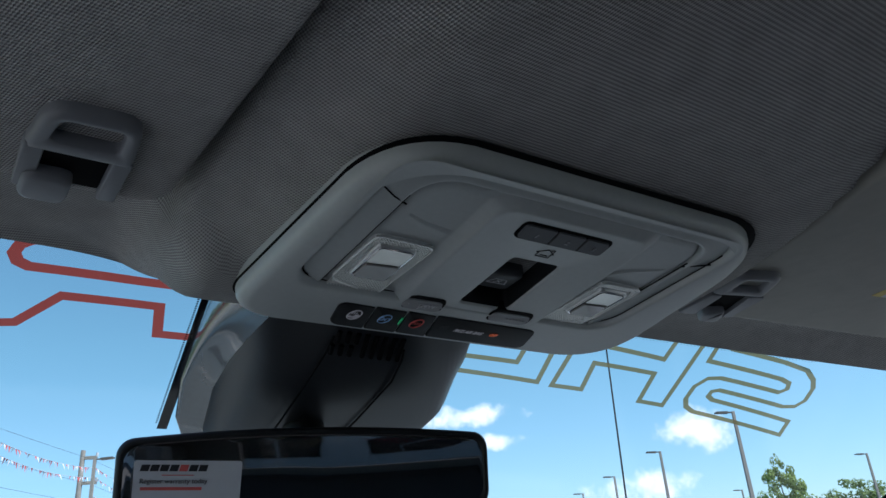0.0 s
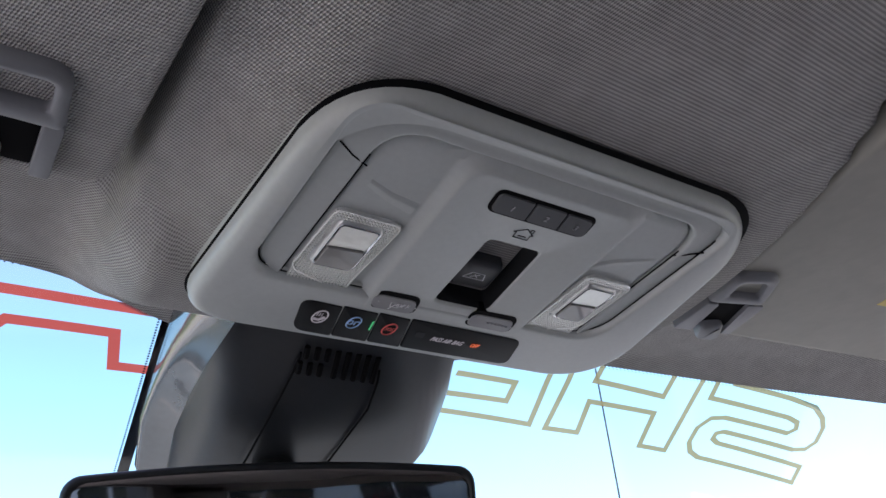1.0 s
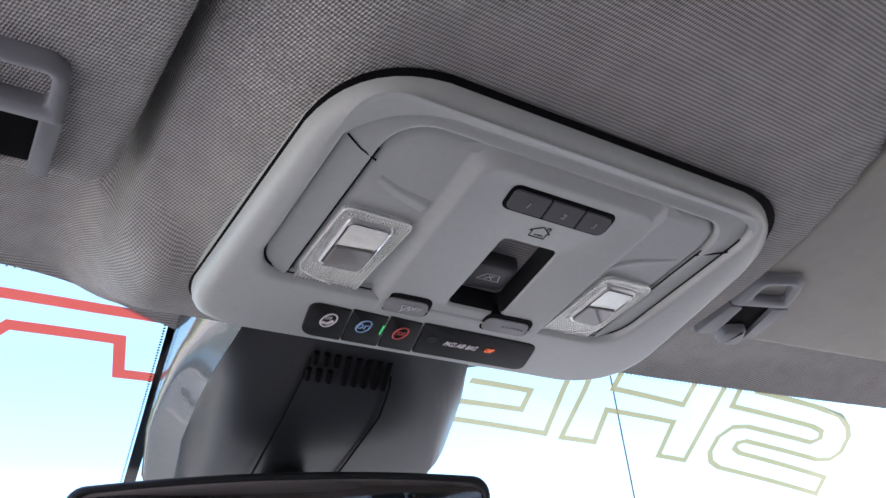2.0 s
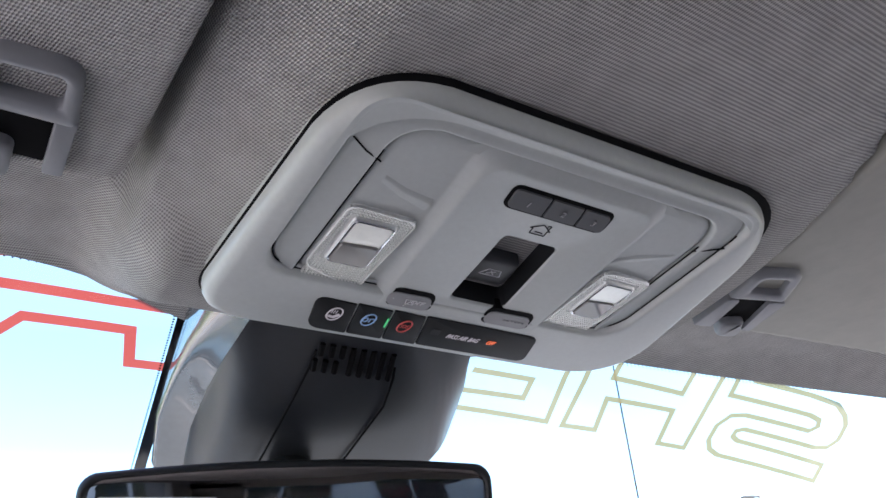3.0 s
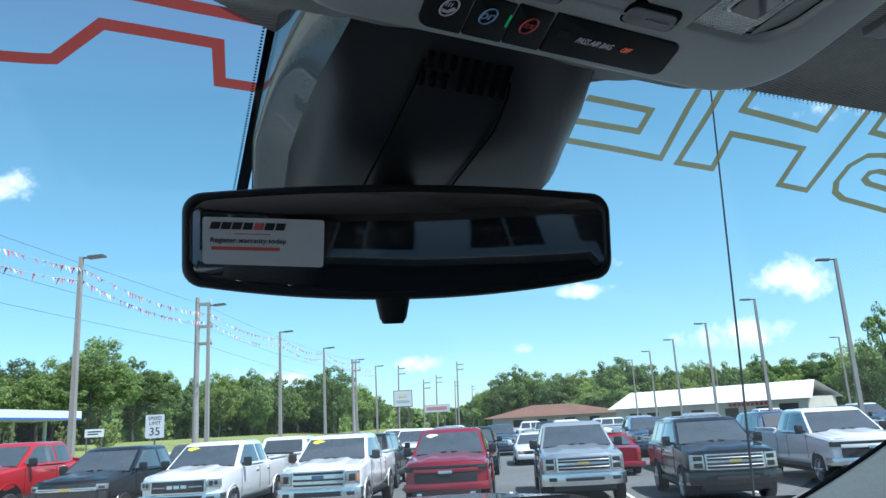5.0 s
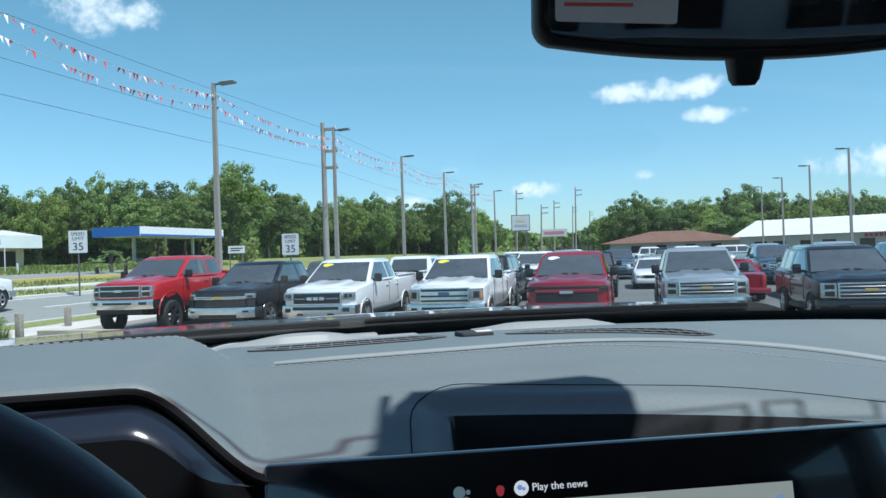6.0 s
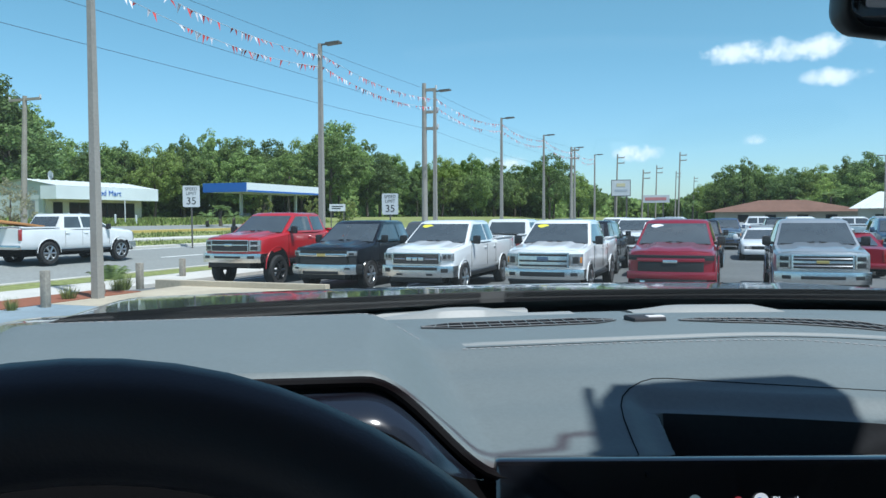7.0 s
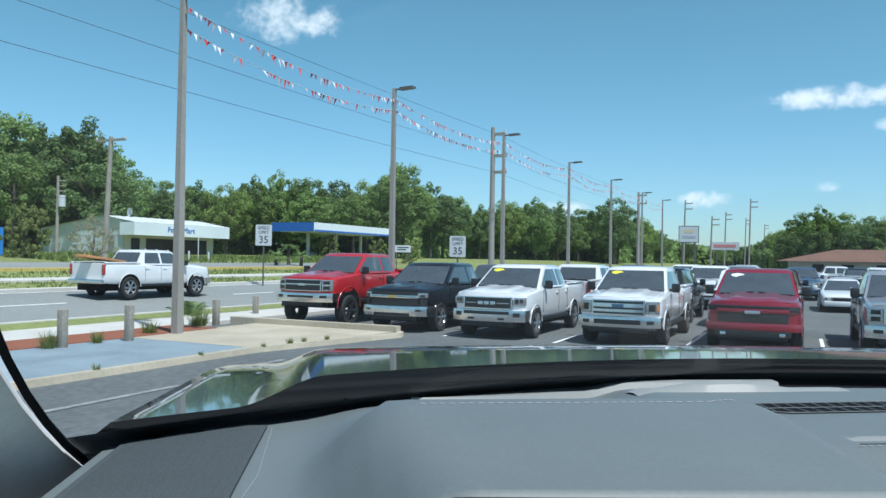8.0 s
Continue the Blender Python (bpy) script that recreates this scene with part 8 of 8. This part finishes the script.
def far_buildings():
    t = thing("brown_roof_house", "low building with a wide brown hipped roof", "house")
    solid("wall", (-9, 9, -6, 6, 0, 2.6), WALL_CREAM, t)
    b = bmesh.new()
    loops(b, [[(-10.5, -7.5, 2.5), (10.5, -7.5, 2.5), (10.5, 7.5, 2.5), (-10.5, 7.5, 2.5)], [(-3, -0.3, 4.2), (3, -0.3, 4.2), (3, 0.3, 4.2), (-3, 0.3, 4.2)]], cap_last=True)
    part("roof", b, ROOF_BROWN, t, "brown hipped shingle roof", smooth=False)
    for x in (-6, -2.5, 1.5, 5):
        solid("window", (x, x + 1.4, -6.05, -6.0, 0.8, 2.1), SHOP_GLASS, t)
    t.matrix_basis = at(7.0, 128, 0)
    t = thing("white_roof_hall", "long low hall with a white metal roof and cream walls", "hall")
    solid("wall", (-11.5, 11.5, 0, 10, 0, 2.9), WALL_CREAM, t)
    b = bmesh.new()
    loops(b, [[(-12.2, -0.7, 2.75), (12.2, -0.7, 2.75)], [(-12.0, 5.0, 4.75), (11.0, 5.0, 4.75)], [(-12.2, 10.7, 2.75), (12.2, 10.7, 2.75)]], close=False)
    part("roof", b, ROOF_METAL, t, "white standing seam metal roof", smooth=False)
    for k in range(24):
        b = bmesh.new()
        tube(b, [(-11.8 + k * 1.0, -0.7, 2.79), (-11.6 + k * 0.96, 5.0, 4.79)], 0.03, 4)
        part("roof_rib", b, ROOF_METAL, t)
    for x in (-9.5, -7.2, -4.0, -1.5, 2.5, 6.0):
        w = solid("window", (x, x + 1.5, -0.05, 0.0, 0.9, 2.1), SHOP_GLASS, t)
    solid("door", (8.5, 10.5, -0.05, 0.0, 0.0, 2.3), SHOP_GLASS, t)
    # writing too far to read
    for k in range(9):
        solid("sign_bar", (3.0 + k * 0.5, 3.35 + k * 0.5, -0.08, -0.05, 2.25, 2.6), material("sign_red", (0.45, 0.06, 0.05), rough=0.6) if k == 0 else bpy.data.materials["sign_red"], t)
    t.matrix_basis = at(24.0, 98.0, -38)


far_buildings()


def sales_building():
    """The white building behind the truck, seen in the mirror."""
    t = thing("sales_building", "white sales building with dark windows behind the truck", "building")
    solid("wall", (-16, 16, -0.3, 0.3, 0, 5.0), CANOPY_WHITE, t)
    solid("roof_edge", (-16.3, 16.3, -0.5, 0.6, 5.0, 5.4), FASCIA, t)
    for k in range(8):
        w = solid("window", (-14.6 + k * 3.8, -12.2 + k * 3.8, 0.3, 0.36, 0.7, 3.4), SHOP_GLASS, t, "dark shop window")
        solid("mullion", (-13.44 + k * 3.8, -13.36 + k * 3.8, 0.36, 0.40, 0.7, 3.4), SIGN_WHITE, w)
    t.matrix_basis = pose(2.0, -17.0, LOT, 0, 0, -6)


sales_building()


# ---- signs ----
VIEW = Vector((-0.74, 0.374, 2.21))


def sight(az, el, dist):
    a = radians(az)
    return VIEW + Vector((math.sin(a) * dist, math.cos(a) * dist, math.tan(radians(el)) * dist))


def soil(p):
    """Height of the ground under a place."""
    return land((p.x * ER.x + p.y * ER.y) / K) * K + LOT


def sign_at(az, el0, el1, dist, width):
    lo, hi = sight(az, el0, dist), sight(az, el1, dist)
    h = hi.z - lo.z
    t = thing("speed_limit_sign", "white speed limit sign with black lettering on a post", "road sign", group="speed limit signs")
    b = bmesh.new()
    w = width
    o = rounded([(-w / 2, 0), (w / 2, 0), (w / 2, h), (-w / 2, h)], 0.05, 3)
    loops(b, [[(x, 0, zz) for x, zz in o], [(x, -0.02, zz) for x, zz in o]], cap_first=True, cap_last=True)
    p = part("plate", b, SIGN_WHITE, t, smooth=False)
    face = pose(0, -0.024, 0, 90, 0, 0)
    writing("lettering", "SPEED", h * 0.21, face @ pose(0, h * 0.84, 0), SIGN_BLACK, p, depth=0.002)
    writing("lettering", "LIMIT", h * 0.21, face @ pose(0, h * 0.63, 0), SIGN_BLACK, p, depth=0.002)
    writing("lettering", "35", h * 0.48, face @ pose(0, h * 0.27, 0), SIGN_BLACK, p, depth=0.004)
    solid("post", (-0.035, 0.035, 0.0, 0.05, soil(lo) - lo.z, h * 0.9), LAMP_METAL, t)
    t.matrix_basis = pose(lo.x, lo.y, lo.z, 0, 0, -az * 0.6 - 12)


sign_at(-6.85, 0.77, 2.31, 40.0, 0.84)
sign_at(7.66, 0.16, 1.75, 36.0, 0.78)


def dealer_sign():
    t = thing("pylon_sign", "large white framed pylon sign on two dark posts", "pylon sign")
    lo, hi = sight(24.6, 1.44, 110), sight(24.6, 2.66, 110)
    h = hi.z - lo.z
    solid("frame", (-1.35, 1.35, 0, 0.3, 0, h), LAMP_METAL, t)
    solid("panel", (-1.25, 1.25, -0.03, 0.0, 0.1, h - 0.1), SIGN_WHITE, t)
    solid("gold_mark", (-0.6, 0.6, -0.06, -0.03, h * 0.58, h * 0.78), material("pale_gold", (0.55, 0.50, 0.32), rough=0.5), t)
    solid("word_bar", (-0.9, 0.9, -0.06, -0.03, h * 0.28, h * 0.42), material("bar_grey", (0.36, 0.40, 0.44), rough=0.5), t)
    for x in (-0.8, 0.8):
        solid("post", (x - 0.12, x + 0.12, 0.05, 0.25, soil(lo) - lo.z, 0.0), LAMP_METAL, t)
    t.matrix_basis = pose(lo.x, lo.y, lo.z, 0, 0, -25)
    t = thing("pylon_sign", "wide pale red lettered sign board on posts", "pylon sign")
    lo, hi = sight(27.05, 0.95, 130), sight(27.05, 1.5, 130)
    h = hi.z - lo.z
    solid("panel", (-2.2, 2.2, 0, 0.2, 0, h), SIGN_WHITE, t)
    solid("word_bar", (-1.7, 1.7, -0.03, 0.0, h * 0.3, h * 0.7), material("faded_red", (0.5, 0.2, 0.2), rough=0.6), t)
    for x in (-1.2, 1.2):
        solid("post", (x - 0.1, x + 0.1, 0.03, 0.17, soil(lo) - lo.z, 0.0), LAMP_METAL, t)
    t.matrix_basis = pose(lo.x, lo.y, lo.z, 0, 0, -27)
    t = thing("notice_board", "small white roadside board on two posts", "sign board")
    lo, hi = sight(3.5, 0.45, 60), sight(3.5, 0.98, 60)
    h = hi.z - lo.z
    solid("panel", (-0.62, 0.62, 0, 0.06, 0, h), SIGN_WHITE, t)
    for k in range(2):
        solid("word_bar", (-0.45, 0.45 - 0.2 * k, -0.01, 0.0, h * (0.6 - 0.3 * k), h * (0.75 - 0.3 * k)), SIGN_BLACK, t)
    for x in (-0.5, 0.5):
        solid("post", (x - 0.04, x + 0.04, 0.01, 0.05, soil(lo) - lo.z, 0.0), LAMP_METAL, t)
    t.matrix_basis = pose(lo.x, lo.y, lo.z, 0, 0, -5)
    t = thing("blue_bin", "tall bright blue box across the road", "bin")
    p = sight(-24.2, 0, 60)
    solid("body", (-0.5, 0.5, -0.4, 0.4, 0, 1.9), material("bright_blue", (0.02, 0.2, 0.6), rough=0.5), t)
    t.matrix_basis = pose(p.x, p.y, soil(p), 0, 0, 20)


dealer_sign()


def transformer_pole():
    t = thing("transformer_pole", "utility pole with a grey transformer can among the trees", "utility pole")
    top = sight(-20.6, 5.2, 74)
    h = top.z - soil(top)
    b = bmesh.new()
    tube(b, [(0, 0, 0), (0, 0, h)], 0.15, 8, 0.11)
    part("pole", b, WOOD_GREY, t)
    b = bmesh.new()
    tube(b, [(0.35, -0.2, h - 2.7), (0.35, -0.2, h - 1.7)], 0.3, 12)
    can = part("transformer", b, SIGN_WHITE, t, "pale grey transformer can")
    for k in range(3):
        b = bmesh.new()
        box(b, -0.1, 0.65, -0.05, 0.05, h - 0.45 - k * 0.45, h - 0.37 - k * 0.45)
        part("arm", b, WOOD_GREY, t)
    t.matrix_basis = pose(top.x, top.y, soil(top), 0, 0, 15)


transformer_pole()


# ---- trees ----
def tree_master(name, seed, leaf_mat, clumps, crown, shape, leaf=0.0185, per=76):
    """A tree of height 1: tapered trunk, limbs, and a crown of many small leaves in clumps."""
    rng = random.Random(seed)
    t = thing(name, "tall leafy green tree in a row along the road", "tree", "trees along the road")
    bm = bmesh.new()
    bend = rng.uniform(-0.03, 0.03)
    tube(bm, [(0, 0, 0), (bend, 0, 0.25), (bend * 0.5, bend, 0.55), (0, 0, 0.8)], 0.022, 8, 0.006)
    for k in range(6):
        a = rng.uniform(0, 6.28)
        z = rng.uniform(0.25, 0.6)
        ln = rng.uniform(0.15, 0.27)
        tube(bm, [(0, 0, z), (math.cos(a) * ln * 0.5, math.sin(a) * ln * 0.5, z + ln * 0.35), (math.cos(a) * ln, math.sin(a) * ln, z + ln * 0.6)], 0.010, 5, 0.003)
    part("trunk", bm, BARK, t)
    verts, faces = [], []
    for _ in range(clumps):
        while True:
            x, y, z = rng.uniform(-1, 1), rng.uniform(-1, 1), rng.uniform(-1, 1)
            q = x * x + y * y + z * z
            if 0.12 < q < 1:
                break
        w = shape(z)
        cx, cy, cz = x * crown[0] * w, y * crown[0] * w, crown[1] + z * crown[2]
        rad = rng.uniform(0.036, 0.074)
        for _ in range(per):
            d = Vector((rng.gauss(0, 1), rng.gauss(0, 1), rng.gauss(0, 0.8)))
            d = d.normalized() * rad * rng.uniform(0.5, 1.0) ** 0.5
            c = Vector((cx, cy, cz)) + d
            nrm = (d.normalized() + Vector((rng.uniform(-0.7, 0.7), rng.uniform(-0.7, 0.7), rng.uniform(-0.2, 0.9)))).normalized()
            u = nrm.cross(Vector((rng.uniform(-1, 1), rng.uniform(-1, 1), rng.uniform(-1, 1)))).normalized() * leaf * rng.uniform(0.5, 1.0)
            v = nrm.cross(u).normalized() * leaf * rng.uniform(0.35, 0.7)
            i = len(verts)
            verts += [c - u, c - v * 0.9, c + u, c + v]
            faces.append((i, i + 1, i + 2, i + 3))
    me = bpy.data.meshes.new("crown")
    me.from_pydata(verts, [], faces)
    me.materials.append(leaf_mat)
    ob = new("crown", me)
    ob.parent = t
    ob["kind"] = "stuff"
    return t


round_shape = lambda z: 1.0
cone_shape = lambda z: 1.05 - 0.45 * (z + 1) / 2
tall_shape = lambda z: 0.8 + 0.2 * math.cos(z * 2)
MASTERS = [
    tree_master("oak_tree", 1, LEAF_A, 125, (0.36, 0.62, 0.36), round_shape),
    tree_master("oak_tree", 2, LEAF_B, 120, (0.40, 0.58, 0.38), round_shape),
    tree_master("pine_tree", 3, LEAF_C, 105, (0.27, 0.62, 0.36), cone_shape, leaf=0.018),
    tree_master("broadleaf_tree", 4, LEAF_A, 130, (0.33, 0.56, 0.42), tall_shape),
    tree_master("broadleaf_tree", 5, LEAF_C, 120, (0.38, 0.6, 0.38), round_shape),
    tree_master("shrub", 6, LEAF_D, 80, (0.55, 0.45, 0.48), round_shape, leaf=0.034),
]
MASTERS.append(tree_master("sparse_bush", 8, leafy("leaves_brownish", (0.30, 0.285, 0.185)), 70, (0.45, 0.55, 0.44), round_shape, leaf=0.018, per=42))
first_use = set()


def plant(kind, p, height, turn, wide=1.0, label=None):
    m = pose(p.x, p.y, soil(p) - 0.1, 0, 0, turn) @ Matrix.Diagonal((height * wide, height * wide, height, 1))
    src = MASTERS[kind]
    if kind not in first_use:
        first_use.add(kind)
        src.matrix_basis = m
        ob = src
    else:
        # the master already stands somewhere: copy with a plain pose
        keep = src.matrix_basis.copy()
        src.matrix_basis = Matrix.Identity(4)
        ob = copy_thing(src, m)
        src.matrix_basis = keep
    if label:
        ob["label"] = label
    return ob


SKYLINE = [(-27, 9.5, 90), (-24, 9.1, 92), (-21.6, 8.6, 90), (-19.1, 9.4, 88), (-17.3, 7.4, 96), (-15.4, 5.2, 118), (-13.4, 5.0, 120), (-11.5, 5.2, 124), (-9.6, 5.0, 122), (-7.6, 5.5, 128),
           (-5.6, 5.9, 130), (-3.6, 5.5, 128), (-1.5, 5.4, 132), (0.6, 5.6, 128), (3.6, 6.7, 118), (5.6, 5.2, 140), (7.4, 4.5, 160), (9.3, 4.0, 170), (11.2, 4.4, 175), (13.5, 4.4, 180), (15.2, 4.1, 200), (17.1, 3.7, 210),
           (19.3, 4.4, 190), (21.0, 3.2, 240), (22.6, 2.2, 290), (24.6, 1.5, 330), (26.6, 1.3, 340), (28.6, 1.3, 330), (30.6, 2.3, 220), (31.7, 3.2, 190), (32.9, 3.7, 180), (34.4, 3.3, 180), (36.0, 3.1, 175), (37.8, 3.3, 175), (39.5, 3.6, 165), (40.8, 3.9, 160),
           (42.4, 3.3, 165), (44.2, 3.1, 160), (46.0, 3.3, 155), (48.0, 3.0, 155), (50.0, 3.3, 150), (52.0, 3.0, 150), (54.0, 3.2, 140), (56.0, 3.6, 130), (58.0, 5.7, 70), (62.5, 4.0, 75), (67, 4.2, 90), (-31, 9.0, 90), (-36, 8.5, 90)]
rng = random.Random(11)
for k, (az, el, dist) in enumerate(SKYLINE):
    kind = (3, 0, 4, 1, 3, 4, 0, 2, 1, 3)[k % 10]
    if az in (-19.1, -21.6):
        kind = 2
    if az == 3.6:
        kind = 0
    el *= 1.0 if az < -14 else 1.05
    p = sight(az, el, dist)
    h = p.z - soil(p)
    plant(kind, p, h * 1.02, rng.uniform(0, 360), 0.68 if az == 58.0 else rng.uniform(0.85, 1.1) if h > 8 else 1.2)
    # lower neighbours that close the row
    for j in range(1 + k % 2):
        q = sight(az + rng.uniform(-1.1, 1.1) * min(1.5, 150 / dist), el * rng.uniform(0.62, 0.9), dist * rng.uniform(0.93, 1.08))
        if az > 57:
            continue
        h2 = max(3.0, q.z - soil(q))
        plant((4, 1, 0, 3)[(k + j) % 4], q, h2, rng.uniform(0, 360), rng.uniform(1.0, 1.35))


def woods():
    """Dense undergrowth and far trees behind the row, too many to tell apart."""
    rng = random.Random(5)
    verts, faces = [], []
    for (a0, e0, d0), (a1, e1, d1) in zip(SKYLINE[:46], SKYLINE[1:46]):
        if a1 < a0 or a1 > 57:
            continue
        n = int(950 * (a1 - a0) / 1.0)
        for _ in range(n):
            u = rng.random()
            az, d = a0 + (a1 - a0) * u, (d0 + (d1 - d0) * u) * rng.uniform(1.03, 1.16)
            top = (e0 + (e1 - e0) * u) * 0.82
            low = sight(az, 0, d)
            zlo = soil(low)
            zhi = sight(az, top, d).z
            z = zlo + (zhi - zlo) * rng.random() ** 1.5
            c = Vector((low.x, low.y, z))
            s = rng.uniform(0.35, 0.8) * d / 150
            w = Vector((rng.uniform(-1, 1), rng.uniform(-1, 1), rng.uniform(-1, 1))).normalized()
            x = w.cross(Vector((rng.uniform(-1, 1), rng.uniform(-1, 1), rng.uniform(-1, 1)))).normalized()
            i = len(verts)
            verts += [c - w * s, c - x * s * 0.7, c + w * s, c + x * s * 0.7]
            faces.append((i, i + 1, i + 2, i + 3))
    me = bpy.data.meshes.new("far_woods")
    me.from_pydata(verts, [], faces)
    me.materials.append(LEAF_A)
    ob = new("far_woods", me)
    tagged(ob, "dense dark green woods behind the trees", "woods", kind="stuff")


woods()

# shrubs by the shop and the far kerb
for az, dist, h, wide in ((-22.5, 58, 4.0, 0.78), (-2.0, 92, 3.2, 0.8), (1.6, 95, 3.0, 0.8), (4.0, 90, 3.0, 0.9), (-26, 60, 4.5, 0.8)):
    p = sight(az, 0, dist)
    plant(5, p, h, az * 40, wide, "round olive green shrub beside the road")


plant(6, sight(-18.3, 0, 42), 3.2, 30, 0.88, "sparse brownish bush on the far grass verge")


def palm(p, h, fronds, length, seed, name, label, trunk=True, leaves=(LEAF_D, LEAF_B)):
    rng = random.Random(seed)
    t = thing(name, label, "palm")
    if trunk:
        bm = bmesh.new()
        tube(bm, [(0, 0, 0), (0.05, 0, h * 0.5), (0, 0.03, h)], 0.16, 8, 0.12)
        part("trunk", bm, BARK, t)
    for k in range(fronds):
        a = 2 * math.pi * k / fronds + rng.uniform(-0.2, 0.2)
        lift = rng.uniform(0.1, 1.1) if trunk else rng.uniform(0.95, 1.45)
        d = Vector((math.cos(a), math.sin(a), 0))
        base = Vector((0, 0, h))
        tip = base + d * length * math.cos(lift) + Vector((0, 0, length * math.sin(lift)))
        droop = Vector((0, 0, -length * 0.35))
        bm = bmesh.new()
        for j in range(14):
            u = 0.3 + 0.7 * j / 13
            c = base.lerp(tip, u) + droop * u * u
            c2 = base.lerp(tip, min(1, u + 0.06)) + droop * min(1, u + 0.06) ** 2
            side = d.cross(Vector((0, 0, 1)))
            for s in (-1, 1):
                q = c + side * s * length * 0.34 * (1.05 - u * 0.6) + (c2 - c) * 2.2 - Vector((0, 0, length * 0.06))
                bm.faces.new([bm.verts.new(v) for v in (c, c2, q)])
        part("frond", bm, leaves[0] if k % 3 else leaves[1], t, smooth=False)
    t.matrix_basis = pose(p.x, p.y, soil(p) + 0.05, 0, 0, seed * 31)


palm(place(-16.55, 16.17, 0), 0.15, 6, 1.05, 3, "small_palm", "small green fan palm beside the lamp pole", trunk=False, leaves=(LEAF_C, LEAF_A))
for az, d, h, sd, length in ((-5.9, 64, 0.7, 5, 1.1), (-5.0, 66, 1.3, 6, 1.1), (-4.1, 65, 0.8, 10, 1.0), (29.6, 150, 4.0, 7, 1.7), (38.5, 120, 4.5, 8, 1.7), (36.8, 130, 4.0, 9, 1.7)):
    palm(sight(az, 0, d), h, 16, length, sd, "cabbage_palm", "cabbage palm with drooping fan leaves", leaves=(LEAF_C, LEAF_A))


def tufts():
    """Grass tufts and weeds along the mulch bed and the kerbs."""
    rng = random.Random(9)
    verts, faces = [], []
    spots = [(-15.77, 11.14, 0.29), (-15.7, 12.36, 0.22), (-16.38, 14.57, 0.28), (-17.04, 17.13, 0.34), (-16.9, 16.75, 0.28), (-16.6, 9.3, 0.3), (-11.9, 15.2, 0.1), (-11.7, 15.9, 0.1), (-12.2, 12.0, 0.08), (-12.3, 9.5, 0.1), (-12.1, 13.9, 0.08), (-11.95, 14.7, 0.12)]
    for r, s, big in spots:
        p0 = place(r, s, 0.1)
        for _ in range(110):
            a = rng.uniform(0, 6.28)
            d = Vector((math.cos(a), math.sin(a), 0))
            b = p0 + d * rng.uniform(0, big * 0.5)
            tip = b + d * big * rng.uniform(0.2, 0.8) + Vector((0, 0, big * rng.uniform(0.7, 1.5)))
            sd = d.cross(Vector((0, 0, 1))) * 0.05 * big
            i = len(verts)
            verts += [b - sd, b + sd, tip]
            faces.append((i, i + 1, i + 2))
    me = bpy.data.meshes.new("grass_tufts")
    me.from_pydata(verts, [], faces)
    me.materials.append(LEAF_D)
    ob = new("grass_tufts", me)
    tagged(ob, "small tufts of grass and weeds along the kerb", "grass", kind="stuff")



tufts()


def meadow():
    """Uneven blades of long grass on the far verges and before the woods."""
    rng = random.Random(21)
    verts, faces = [], []
    for r0, r1, s0, s1, tall, n in ((-57.0, -47.0, 36, 84, 0.34, 9000), (-38.5, -34.2, 14, 70, 0.16, 4500), (-32.0, -29.6, 10, 66, 0.13, 4500)):
        for _ in range(n):
            r, s = rng.uniform(r0, r1), rng.uniform(s0, s1)
            patch = 0.5 + 0.5 * math.sin(r * 0.9 + math.sin(s * 0.31) * 2) * math.sin(s * 0.43 + r * 0.2)
            if rng.random() > 0.25 + 0.75 * patch:
                continue
            b = place(r, s, 0)
            b.z = land(r) * K + LOT - 0.03
            a = rng.uniform(0, 6.28)
            sd = Vector((math.cos(a), math.sin(a), 0)) * tall * 0.28
            lean = Vector((rng.uniform(-0.3, 0.3), rng.uniform(-0.3, 0.3), 1)) * tall * rng.uniform(0.4, 1.2) * (0.5 + patch)
            i = len(verts)
            verts += [b - sd, b + sd, b + lean]
            faces.append((i, i + 1, i + 2))
    me = bpy.data.meshes.new("long_grass")
    me.from_pydata(verts, [], faces)
    me.materials.append(leafy("grass_blades", (0.20, 0.25, 0.075), 0.4))
    ob = new("long_grass", me)
    tagged(ob, "uneven long green grass on the far verges", "grass", kind="stuff")


meadow()


def guard_post(az, dist, h):
    """A short white post before the shop."""
    bm = bmesh.new()
    loops(bm, [[(q * math.cos(a), q * math.sin(a), z) for a in (2 * math.pi * k / 10 for k in range(10))] for z, q in ((0, 0.085 if h < 1 else 0.04), (h - 0.04, 0.085 if h < 1 else 0.04), (h, 0.03))], cap_last=True)
    ob = link_mesh("guard_post", bm, SIGN_WHITE)
    p = sight(az, 0, dist)
    ob.matrix_basis = pose(p.x, p.y, soil(p))
    tagged(ob, "short white painted guard post before the shop", "post", group="guard posts before the shop")


for az, h in ((-15.0, 0.75), (-14.26, 0.75), (-13.5, 0.75), (-12.08, 0.75), (-11.44, 2.0), (-10.73, 0.75)):
    guard_post(az, 66, h)
